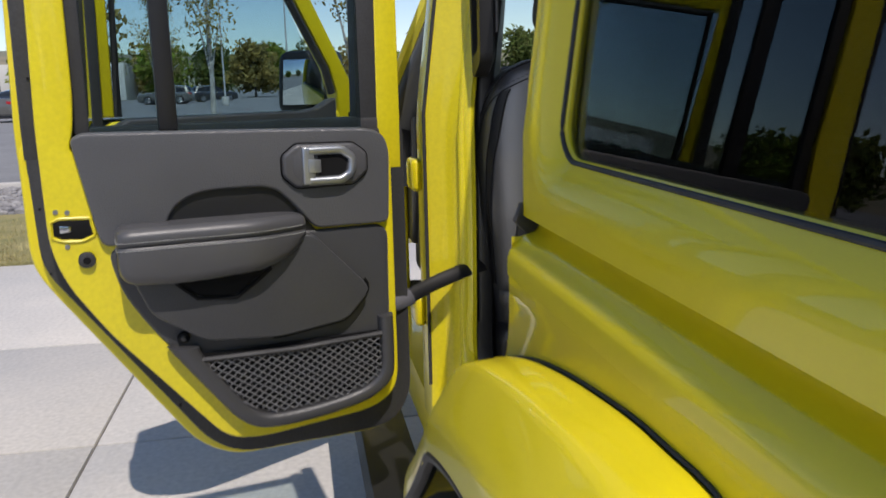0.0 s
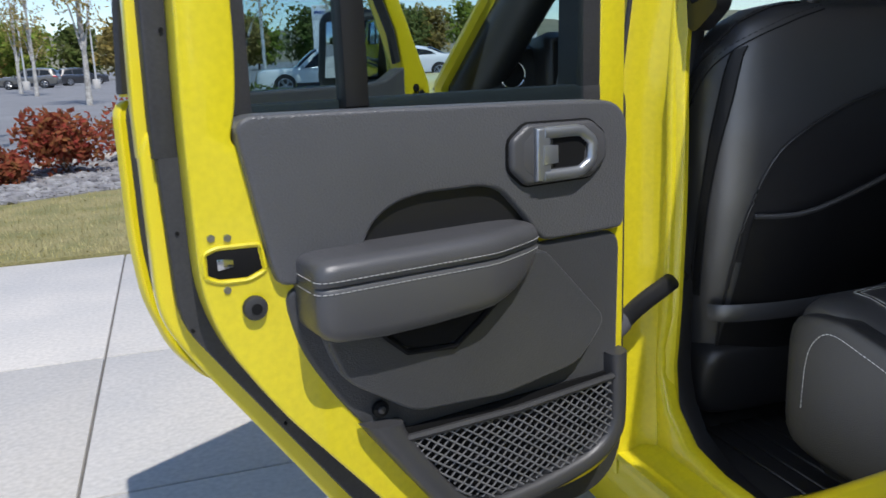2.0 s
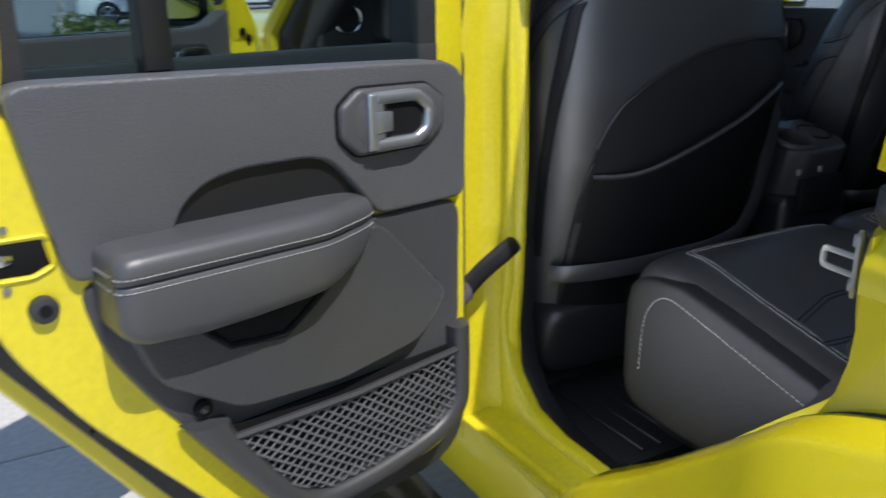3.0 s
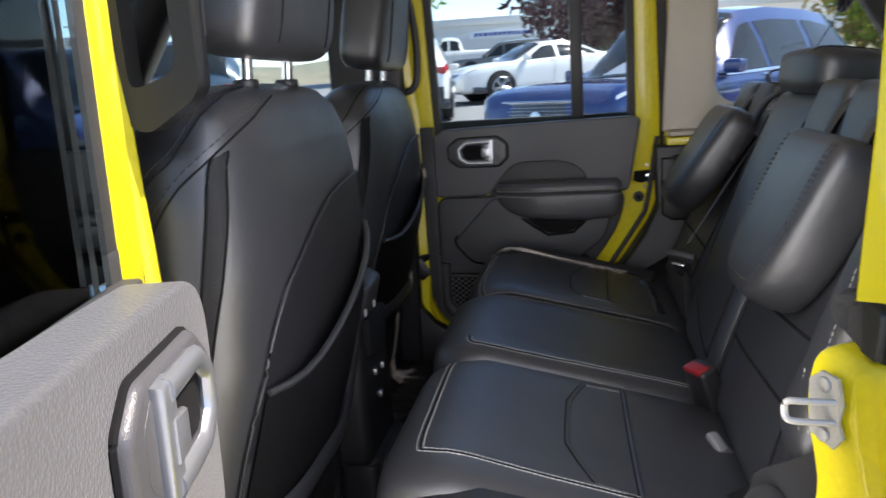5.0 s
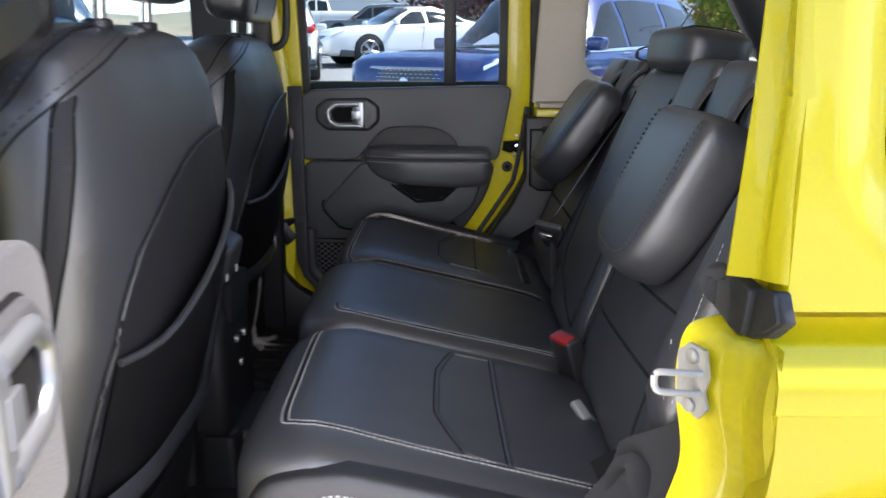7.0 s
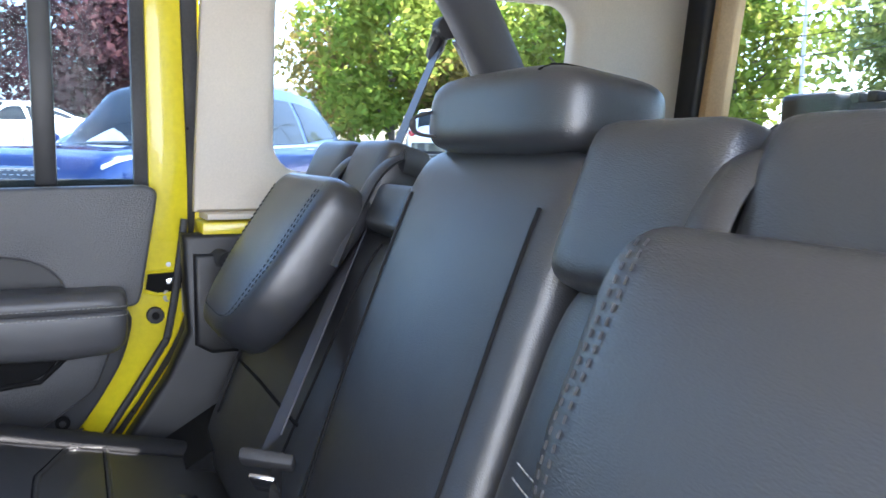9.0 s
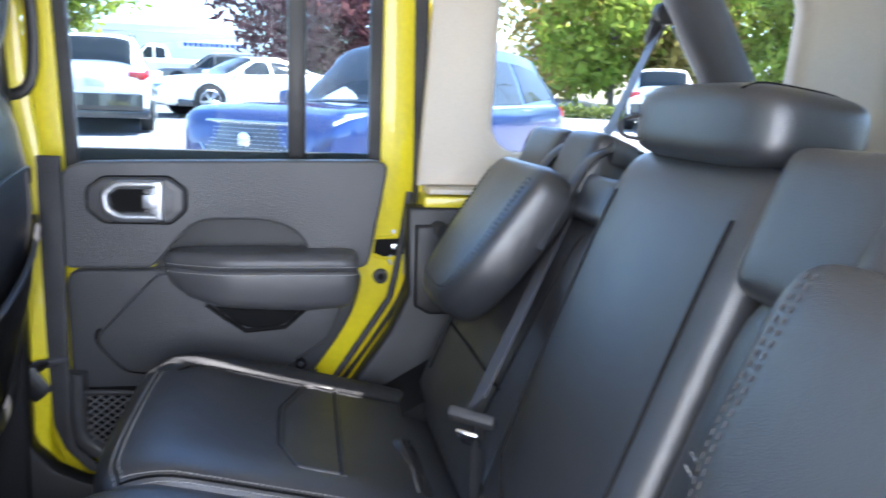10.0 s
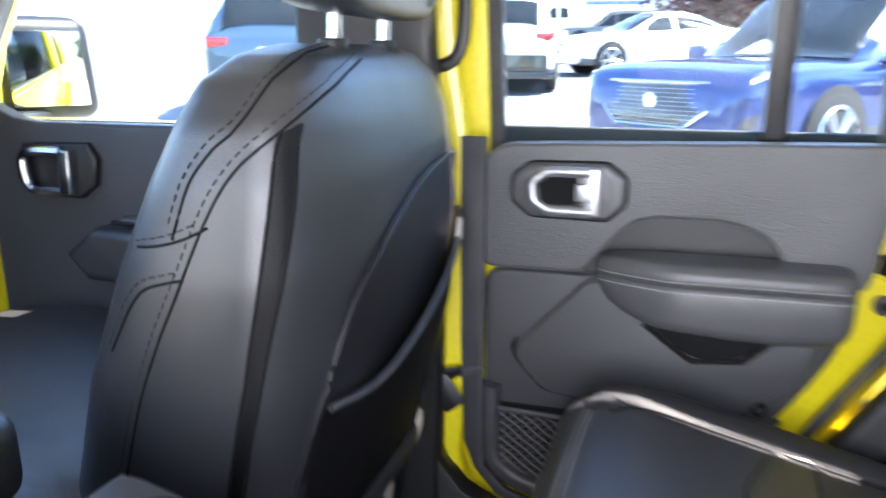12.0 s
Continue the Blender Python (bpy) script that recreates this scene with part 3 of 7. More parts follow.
    car_part("cowl_side", box((0.70, 0.665, 0.5), (0.80, 1.30, 1.20), 0.02, 3), YELLOW, s=s)
    car_part("front_fender", prism([(1.2, 0.6), (1.35, 0.98), (2.2, 0.98), (2.4, 0.7), (2.2, 0.92), (1.4, 0.92)], 0.70, 0.92, "x", 0.01), YELLOW, s=s)
    # roll bar with its padding
    bar = smooth_line([(0.60, -0.2, 1.66), (0.61, -1.0, 1.68), (0.625, -1.22, 1.655), (0.64, -1.325, 1.565), (0.645, -1.452, 1.377), (0.655, -1.57, 1.2), (0.66, -1.66, 1.0)], 6)
    car_part("roll_bar", tube(bar, 0.042, 12), WEBBING, "dark padded roll bar", s=s)

car_part("floor_pan", box((-0.70, -1.98, 0.56), (0.70, 0.95, 0.598)), CARPET)
car_part("roof", prism([(-0.70, 1.70), (-0.64, 1.765), (-0.4, 1.785), (0.4, 1.785), (0.64, 1.765), (0.70, 1.70)], -1.98, 0.28, "y", 0.01), YELLOW)
car_part("headliner", prism([(-0.66, 1.685), (-0.62, 1.692), (0.62, 1.692), (0.66, 1.685), (0.66, 1.68), (-0.66, 1.68)], -1.92, 0.25, "y"), CREAM)
car_part("hood", prism([(-0.72, 0.95), (-0.70, 1.17), (-0.5, 1.225), (0.5, 1.225), (0.70, 1.17), (0.72, 0.95)], 0.97, 2.25, "y", 0.02, 3), YELLOW)
car_part("windscreen", prism([(0.660, 1.22), (0.265, 1.66), (0.261, 1.66), (0.656, 1.22)], -0.66, 0.66, "x"), GLASS_CLEAR)
car_part("cowl", prism([(0.62, 1.0), (0.66, 1.225), (0.98, 1.205), (0.98, 1.0)], -0.70, 0.70, "x", 0.01, 2), PLASTIC)
car_part("windscreen_header", box((-0.66, 0.22, 1.63), (0.66, 0.32, 1.72), 0.02, 3), PLASTIC)
# tailgate, rear window frame and spare wheel
car_part("tailgate", box((-0.70, -1.985, 0.60), (0.70, -1.91, 1.17), 0.015, 3), YELLOW)
for s in (-1, 1):
    car_part("rear_frame", prism([(0.655, 1.19), (0.64, 1.60), (0.66, 1.66), (0.71, 1.66), (0.715, 1.19)], -1.93, -1.85, "y", 0.018, 3), PLASTIC, s=s)
car_part("rear_frame", box((-0.69, -1.925, 1.165), (0.69, -1.855, 1.205), 0.012, 3), PLASTIC)
car_part("rear_frame", box((-0.69, -1.925, 1.60), (0.69, -1.855, 1.67), 0.012, 3), PLASTIC)
car_part("rear_window", box((-0.64, -1.905, 1.19), (0.64, -1.900, 1.63)), GLASS_CLEAR, "heated rear window pane")
for i in range(11):
    car_part("heater_wire", box((-0.56, -1.8985, 1.23 + i * 0.034), (0.56, -1.8975, 1.2312 + i * 0.034)), RUBBER)
tyre = bmesh.new()
prof = [(0.20, -0.11), (0.30, -0.125), (0.385, -0.125), (0.405, -0.11), (0.412, -0.05), (0.412, 0.05), (0.405, 0.11), (0.385, 0.125), (0.30, 0.125), (0.20, 0.11)]
n = 72
rings = [[tyre.verts.new((math.cos(i * math.tau / n) * r, d, math.sin(i * math.tau / n) * r)) for r, d in prof] for i in range(n)]
for i in range(n):
    for j in range(len(prof) - 1):
        tyre.faces.new((rings[i][j], rings[i][j + 1], rings[(i + 1) % n][j + 1], rings[(i + 1) % n][j]))
for i in range(n):
    for j in range(5):
        a = (i + 0.5 * (j % 2)) * math.tau / n
        b = add_box(bmesh.new(), (-0.014, -0.020, 0.405), (0.010, 0.020, 0.424), 0.003, 1)
        b.transform(Matrix.Translation((0, -0.095 + j * 0.047, 0)) @ Matrix.Rotation(a, 4, "Y"))
        me = bpy.data.meshes.new("tmp")
        b.to_mesh(me)
        tyre.from_mesh(me)
        bpy.data.meshes.remove(me)
        b.free()
tyre.transform(Matrix.Translation((0.40, -2.14, 0.99)))
spare = car_part("spare_wheel", tyre, RUBBER, "black spare tyre with a chunky tread")
part("rim", disc((0.40, -2.13, 0.99), 0.21, 0.16, "y", 30, 0.01), STEEL, spare)
carrier = car_part("spare_carrier", tube(smooth_line([(0.34, -2.0, 0.98), (0.35, -2.0, 1.20), (0.40, -2.0, 1.31), (0.46, -2.0, 1.335), (0.53, -2.0, 1.31), (0.58, -2.0, 1.20), (0.58, -2.0, 0.98)], 5), 0.026, 8), PLASTIC, "grey spare wheel carrier")
part("dish", disc((0.46, -2.01, 1.20), 0.10, 0.03, "y", 26, 0.008), DARKHOLE, carrier)
part("brake_lamp", box((0.42, -2.06, 1.33), (0.55, -1.99, 1.415), 0.015, 3), PLASTIC, carrier)
for s in (-1, 1):
    car_part("window_foam", prism([(0.632, 1.205), (0.622, 1.60), (0.640, 1.60), (0.654, 1.205)], -1.925, -1.862, "y", 0.006, 2), TAN, "tan foam strip beside the rear window", s=s)
car_part("rear_wiper", tube([(0.50, -1.925, 1.235), (0.1, -1.93, 1.245), (-0.3, -1.93, 1.25)], 0.007, 6), PLASTIC)


# ---- doors ----
def door(name, s, label, at, turn):
    """A rear door. Drawn as if shut; s: the car's side. Coordinates are outward distance, y and z of the shut door."""
    root = thing(name, label, "car door", at=at)
    root.rotation_euler = (0, 0, radians(turn))

    def p(nm, bm, mat, lb="", parent=None, lean=True):
        if lean and s > 0:
            tumble(bm)
        for v in bm.verts:
            v.co.x -= 0.87
            v.co.y += 0.29
        return part(nm, mirrored(bm, s), mat, parent or root, lb)
    skin = [(-0.292, 1.235), (-0.292, 0.70), (-0.315, 0.645), (-0.36, 0.62), (-0.65, 0.62), (-0.715, 0.66), (-0.935, 0.985), (-0.955, 1.03), (-0.955, 1.235)]
    inner = [(-0.300, 1.212), (-0.300, 0.705), (-0.325, 0.665), (-0.375, 0.645), (-0.615, 0.645), (-0.665, 0.672), (-0.84, 0.90), (-0.90, 0.995), (-0.92, 1.06), (-0.92, 1.212)]
    if s < 0:
        inner = [(-0.333, 1.205), (-0.333, 0.745), (-0.350, 0.712), (-0.390, 0.690), (-0.605, 0.672), (-0.665, 0.682), (-0.84, 0.90), (-0.90, 0.995), (-0.92, 1.06), (-0.921, 1.25), (-0.906, 1.69), (-0.858, 1.67), (-0.861, 1.30), (-0.866, 1.245), (-0.876, 1.215), (-0.86, 1.205)]
    band = [(-0.294, 1.25), (-0.294, 0.70), (-0.318, 0.652), (-0.365, 0.63), (-0.635, 0.63), (-0.692, 0.664), (-0.90, 0.965), (-0.937, 1.02), (-0.943, 1.25)]
    p("outer_skin", prism(rounded(skin, 0.035), 0.775, 0.80, "x", 0.006, 3), YELLOW)
    p("belt_seal", prism([(-0.345, 1.216), (-0.345, 1.226), (-0.86, 1.236), (-0.86, 1.216)], 0.742, 0.785, "x", 0.004), RUBBER)
    p("seal_band", prism(rounded(band, 0.035), 0.757, 0.776, "x", 0.004, 2), RUBBER, "black rubber door seal")
    near = 0.015 if s < 0 else 0.0
    p("inner_shell", prism(rounded(inner, 0.035), 0.733 - near, 0.758, "x", 0.007, 3), YELLOW_IN)
    # window frame: posts, top rail, channels and divider
    if s > 0:
        p("frame_post", prism([(-0.862, 1.245), (-0.858, 1.66), (-0.905, 1.68), (-0.9205, 1.25), (-0.9195, 1.15), (-0.872, 1.15)], 0.7328, 0.761, "x", 0.003, 2), YELLOW_IN)
    p("frame_post", prism([(-0.2995, 1.245), (-0.300, 1.68), (-0.340, 1.67), (-0.346, 1.25), (-0.344, 1.15), (-0.2995, 1.15)], 0.756 if s < 0 else 0.7328, 0.779, "x", 0.004, 3), YELLOW_IN)
    p("frame_rail", prism([(-0.302, 1.655), (-0.302, 1.70), (-0.90, 1.70), (-0.90, 1.655)], 0.735, 0.760, "x", 0.006, 3), YELLOW_IN)
    p("frame_seal", prism([(-0.92, 1.20), (-0.92, 1.25), (-0.905, 1.70), (-0.935, 1.70), (-0.944, 1.25), (-0.944, 1.20)], 0.756, 0.781, "x", 0.003), RUBBER)
    if s > 0:
        p("frame_seal", prism([(-0.294, 1.25), (-0.294, 1.70), (-0.302, 1.70), (-0.302, 1.25)], 0.755, 0.780, "x", 0.002), RUBBER)
    p("frame_cap", prism([(-0.862, 1.25), (-0.858, 1.70), (-0.94, 1.70), (-0.956, 1.25), (-0.956, 1.20), (-0.87, 1.20)], 0.780, 0.8015, "x", 0.004), YELLOW)
    p("frame_cap", prism([(-0.291, 1.20), (-0.292, 1.70), (-0.335, 1.70), (-0.342, 1.25), (-0.34, 1.20)], 0.780, 0.8015, "x", 0.004), YELLOW)
    p("frame_channel", prism([(-0.842, 1.24), (-0.838, 1.65), (-0.862, 1.66), (-0.866, 1.24)], 0.738, 0.766, "x", 0.003), RUBBER)
    p("frame_channel", prism([(-0.342, 1.215), (-0.340, 1.66), (-0.376 if s < 0 else -0.360, 1.66), (-0.386 if s < 0 else -0.364, 1.215)], 0.7575 if s < 0 else 0.742, 0.800 if s < 0 else 0.766, "x", 0.003), RUBBER)
    p("divider", prism([(-0.703, 1.24), (-0.703, 1.66), (-0.734, 1.66), (-0.734, 1.24)], 0.738, 0.768, "x", 0.005), PLASTIC)
    gl = GLASS_DOOR
    fe = -0.378 if s < 0 else -0.345
    p("window_pane", prism([(fe, 1.23), (fe, 1.66), (-0.72, 1.66), (-0.72, 1.23)], 0.752, 0.756), gl, "tinted window pane")
    p("window_pane", prism([(-0.722, 1.23), (-0.722, 1.66), (-0.858, 1.66), (-0.858, 1.23)], 0.752, 0.756), gl, "tinted window pane")
    # trim panel: upper part with the pull recess cut in, lower part
    cup = [(-0.742, 1.056), (-0.738, 1.090), (-0.722, 1.115), (-0.695, 1.131), (-0.66, 1.138), (-0.575, 1.138), (-0.548, 1.130), (-0.520, 1.100), (-0.484, 1.056)]
    upper = [(-0.345, 1.056), (-0.340, 1.180), (-0.343, 1.203), (-0.354, 1.221), (-0.376, 1.230), (-0.45, 1.233), (-0.70, 1.239), (-0.858, 1.242), (-0.872, 1.233), (-0.870, 1.215), (-0.845, 1.075), (-0.838, 1.056)] + cup
    p("upper_trim", prism(rounded(upper, 0.014), 0.704, 0.748, "x", 0.013, 5), TRIM_UPPER, lean=False)
    lower = [(-0.345, 1.053), (-0.836, 1.053), (-0.818, 0.975), (-0.78, 0.91), (-0.735, 0.85), (-0.635, 0.725), (-0.585, 0.700), (-0.455, 0.712), (-0.375, 0.74), (-0.350, 0.77)]
    p("lower_trim", prism(rounded(lower, 0.03), 0.712, 0.742, "x", 0.006, 3), TRIM, lean=False)
    # recess floor blacker than the trim: its shade is put into the colour
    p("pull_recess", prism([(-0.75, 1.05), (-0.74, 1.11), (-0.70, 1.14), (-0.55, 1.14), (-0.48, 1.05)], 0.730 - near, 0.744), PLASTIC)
    sweep = [(-0.495, 1.052), (-0.394, 0.943), (-0.399, 0.926), (-0.438, 0.884), (-0.56, 0.868), (-0.69, 0.878), (-0.775, 0.935), (-0.80, 1.0)]
    p("lower_swell", prism(rounded(sweep, 0.018), 0.688, 0.716, "x", 0.013, 4), TRIM, lean=False)
    # dark tube laid along the swell, painting the shade of its crease
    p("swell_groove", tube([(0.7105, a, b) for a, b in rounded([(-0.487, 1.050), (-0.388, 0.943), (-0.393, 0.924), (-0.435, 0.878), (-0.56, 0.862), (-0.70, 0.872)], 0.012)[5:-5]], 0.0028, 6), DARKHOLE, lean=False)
    # armrest with a stitched pad
    def sleeve(spans, profile):
        bm = bmesh.new()
        rows = [[bm.verts.new((x, y, z)) for x, z in profile(y, f)] for y, f in spans]
        for r0, r1 in zip(rows, rows[1:]):
            for j in range(len(r0)):
                k = (j + 1) % len(r0)
                bm.faces.new((r0[j], r0[k], r1[k], r1[j]))
        bm.faces.new(rows[0])
        bm.faces.new(rows[-1][::-1])
        bmesh.ops.recalc_face_normals(bm, faces=bm.faces)
        return bm
    spans = [(-0.820, 0.014), (-0.8185, 0.008), (-0.815, 0.004), (-0.808, 0.001), (-0.795, 0.0), (-0.74, 0.0), (-0.68, 0.0), (-0.62, 0.0), (-0.595, 0.0), (-0.57, 0.0), (-0.545, 0.001), (-0.525, 0.003), (-0.512, 0.007), (-0.506, 0.012)]

    def reach(y):
        return 0.640 + max(0.0, y + 0.60) * 0.36

    def arm_profile(y, f):
        low = float(np.interp(y, [-0.82, -0.80, -0.72, -0.60, -0.55, -0.506], [1.006, 0.996, 0.990, 0.998, 1.008, 1.030])) + f
        a = reach(y) + 0.002 + f
        return [(0.716, 1.062), (a + 0.004, 1.062), (a + 0.001, 1.059), (a, 1.052), (a + 0.001, low + 0.020), (a + 0.005, low + 0.009), (a + 0.012, low + 0.003), (a + 0.022, low), (0.716, low)]

    def pad_profile(y, f):
        a, top = reach(y) + f, 1.091 - f * 0.8
        return [(0.716, 1.0625), (a + 0.004, 1.0625), (a + 0.001, 1.065), (a - 0.0005, 1.070), (a, top - 0.012), (a + 0.004, top - 0.005), (a + 0.011, top - 0.001), (a + 0.020, top), (0.716, top)]
    p("armrest", sleeve(spans, arm_profile), ARMREST)
    p("armrest_pad", sleeve(spans, pad_profile), ARMREST)
    st = bmesh.new()
    for z, o in ((1.056, 0.0018), (1.0695, -0.0006)):
        add_dashes(st, [(reach(y) + f + o, y - (0.0006 if y < -0.8 else 0.0), z) for y, f in spans], 0.0045, 0.002, 0.0007)
        add_dashes(st, [(0.70, -0.8207, z), (0.658, -0.8207, z)], 0.0045, 0.002, 0.0007)
    p("stitching", st, STITCH, "pale contrast stitching", lean=False)
    # solid near-black block and lip stand in for the shaded hollow under the armrest
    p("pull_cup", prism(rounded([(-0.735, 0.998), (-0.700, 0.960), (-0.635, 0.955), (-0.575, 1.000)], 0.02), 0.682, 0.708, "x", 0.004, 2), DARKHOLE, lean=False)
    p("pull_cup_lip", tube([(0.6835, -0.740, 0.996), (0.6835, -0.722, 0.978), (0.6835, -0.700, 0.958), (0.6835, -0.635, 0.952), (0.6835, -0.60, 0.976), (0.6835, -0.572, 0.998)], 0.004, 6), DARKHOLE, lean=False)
    # inside handle
    def hp(a, b):
        return (-0.456 + (a + 0.440) * 0.93, 1.170 + (b - 1.165) * 0.80)
    edge = rounded([hp(a, b) for a, b in [(-0.529, 1.144), (-0.529, 1.189), (-0.502, 1.213), (-0.391, 1.211), (-0.364, 1.187), (-0.364, 1.145), (-0.391, 1.119), (-0.504, 1.117)]], 0.007, 4)
    p("handle_bezel", prism(edge, 0.6940, 0.708, "x", 0.0080, 4), ARMREST, lean=False)
    p("bezel_rim", tube([(0.7030, a, b) for a, b in edge], 0.0028, 6, True), DARKHOLE, lean=False)
    mid = hp(-0.440, 1.165)
    p("handle_dish", prism([(mid[0] + (a - mid[0]) * 0.86 + 0.006, mid[1] + (b - mid[1]) * 0.84) for a, b in edge], 0.6932, 0.700, "x", 0.002, 2), ARMREST, lean=False)
    # flat near-black plate on the dish, painted shade for the hollow behind the lever
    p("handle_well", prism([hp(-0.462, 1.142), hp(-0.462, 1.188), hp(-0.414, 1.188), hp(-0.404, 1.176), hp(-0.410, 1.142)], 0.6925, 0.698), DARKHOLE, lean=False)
    ring = [(0.6905, *hp(a, b)) for a, b in [(-0.480, 1.198), (-0.424, 1.198), (-0.414, 1.196), (-0.398, 1.182), (-0.395, 1.174), (-0.397, 1.152), (-0.401, 1.144), (-0.416, 1.133), (-0.424, 1.131), (-0.480, 1.131)]]
    p("handle_ring", tube(ring, 0.0075, 10, False, 0.8, Vector((1, 0, 0))), SATIN, "satin chrome door handle", lean=False)
    p("handle_lever", prism([hp(-0.493, 1.124), hp(-0.493, 1.206), hp(-0.470, 1.207), hp(-0.468, 1.123)], 0.6868, 0.698, "x", 0.004, 3), SATIN, "satin chrome lever", lean=False)
    p("lock_knob", prism([hp(-0.483, 1.148), hp(-0.483, 1.180), hp(-0.458, 1.178), hp(-0.458, 1.150)], 0.6848, 0.692, "x", 0.003, 2), SATIN, lean=False)
    # net pocket
    rim_out = smooth_line([(0, a, b) for a, b in [(-0.756, 0.872), (-0.735, 0.842), (-0.685, 0.773), (-0.645, 0.722), (-0.600, 0.697), (-0.52, 0.697), (-0.44, 0.708), (-0.385, 0.725), (-0.352, 0.755), (-0.346, 0.80), (-0.346, 0.882)]], 4)
    rim_in = smooth_line([(0, a, b) for a, b in [(-0.702, 0.866), (-0.695, 0.846), (-0.655, 0.785), (-0.622, 0.745), (-0.588, 0.726), (-0.52, 0.727), (-0.45, 0.737), (-0.405, 0.750), (-0.378, 0.775), (-0.374, 0.81), (-0.374, 0.878)]], 4)
    hoop = bmesh.new()
    rows = []
    for o, i in zip(rim_out, rim_in):
        rows.append([hoop.verts.new((x, *(o.lerp(i, k)).yz)) for x, k in ((0.712, 0.0), (0.698, 0.04), (0.690, 0.16), (0.687, 0.34), (0.687, 0.70), (0.690, 0.88), (0.697, 0.98), (0.712, 1.0))])
    for r0, r1 in zip(rows, rows[1:]):
        for j in range(7):
            hoop.faces.new((r0[j], r0[j + 1], r1[j + 1], r1[j]))
    hoop.faces.new(rows[0])
    hoop.faces.new(rows[-1][::-1])
    p("pocket_frame", hoop, POCKET, lean=False)
    net = bmesh.new()
    lim = [(-0.700, 0.842), (-0.375, 0.846), (-0.372, 0.77), (-0.40, 0.752), (-0.45, 0.735), (-0.585, 0.724), (-0.630, 0.748)]

    def inside(a, b):
        c = False
        for i in range(len(lim)):
            (x0, y0), (x1, y1) = lim[i], lim[i - 1]
            if (y0 > b) != (y1 > b) and a < (x1 - x0) * (b - y0) / (y1 - y0) + x0:
                c = not c
        return c
    for k in range(-14, 40):
        for sg in (1, -1):
            run = []
            for j in range(61):
                b = 0.715 + j * 0.0022
                a = -0.72 + k * 0.0175 + sg * (b - 0.78) * 1.35
                if inside(a, b):
                    run.append((0.694 + 0.0008 * sg + 0.0012 * math.sin(j * 0.5 + k), a, b))
            if len(run) > 2:
                add_tube(net, run[::3] + [run[-1]], 0.0013, 5, up=Vector((1, 0, 0)))
    p("net", net, NET, "black elastic net", lean=False)
    p("net_band", tube([(0.694, -0.705, 0.844), (0.690, -0.54, 0.842), (0.694, -0.372, 0.847)], 0.005, 6), RUBBER, lean=False)
    # near-black sheet over the trim gives the shade inside the pocket
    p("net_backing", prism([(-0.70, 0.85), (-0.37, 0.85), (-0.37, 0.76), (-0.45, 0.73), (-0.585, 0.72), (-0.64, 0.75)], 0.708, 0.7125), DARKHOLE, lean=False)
    # fixings on the shell
    sc = p("trim_screw", disc((0.709, -0.727, 0.884), 0.0105, 0.008, "x", 18, 0.002), DARKHOLE, lean=False)
    p("screw_head", disc((0.705, -0.727, 0.884), 0.005, 0.004, "x", 12, 0.001), RUBBER, parent=sc, lean=False)
    p("bump_stop", disc((0.729 - near, -0.866, 1.036), 0.0135, 0.012, "x", 20, 0.003), RUBBER, "black rubber plug")
    p("plug_hole", disc((0.7225 - near, -0.866, 1.036), 0.006, 0.002, "x", 14), DARKHOLE)
    p("latch_slot", prism([(-0.912, 1.078), (-0.912, 1.100), (-0.900, 1.104), (-0.856, 1.102), (-0.852, 1.077), (-0.870, 1.070), (-0.900, 1.072)], 0.7315 - near, 0.745, "x", 0.003), DARKHOLE)
    p("slot_rim", tube([(0.7322 - near, a, b) for a, b in rounded([(-0.915, 1.076), (-0.915, 1.102), (-0.901, 1.107), (-0.853, 1.105), (-0.849, 1.075), (-0.869, 1.067), (-0.900, 1.069)], 0.006)], 0.0026, 6, True), YELLOW_IN)
    p("latch_jaw", prism([(-0.902, 1.082), (-0.902, 1.096), (-0.884, 1.093), (-0.884, 1.084)], 0.7295 - near, 0.735, "x", 0.002), CHROME, "bright steel latch")
    b = bmesh.new()
    for y, z in ((-0.893, 1.060), (-0.905, 1.118), (-0.888, 1.116)):
        add_disc(b, (0.7325 - near, y, z), 0.004, 0.004, "x", 10)
    p("latch_screws", b, STEEL, lean=False)
    b = bmesh.new()
    for z in (1.33, 1.42, 1.52):
        add_disc(b, (0.7545, -0.930 + (z - 1.25) * 0.08, z), 0.0022, 0.003, "x", 8)
    for y, z in ((-0.925, 1.01), (-0.83, 0.875), (-0.74, 0.745), (-0.93, 1.12)):
        add_disc(b, (0.7565, y, z), 0.0022, 0.003, "x", 8)
    p("seal_clips", b, DARKHOLE)
    return root


left_door = door("rear_door", -1, "yellow rear car door standing open, black trim, net pocket", (-0.87, -0.29, 0), -78)
right_door = door("rear_door", 1, "yellow rear car door shut, black trim, chrome handle", (0.87, -0.29, 0), 0)


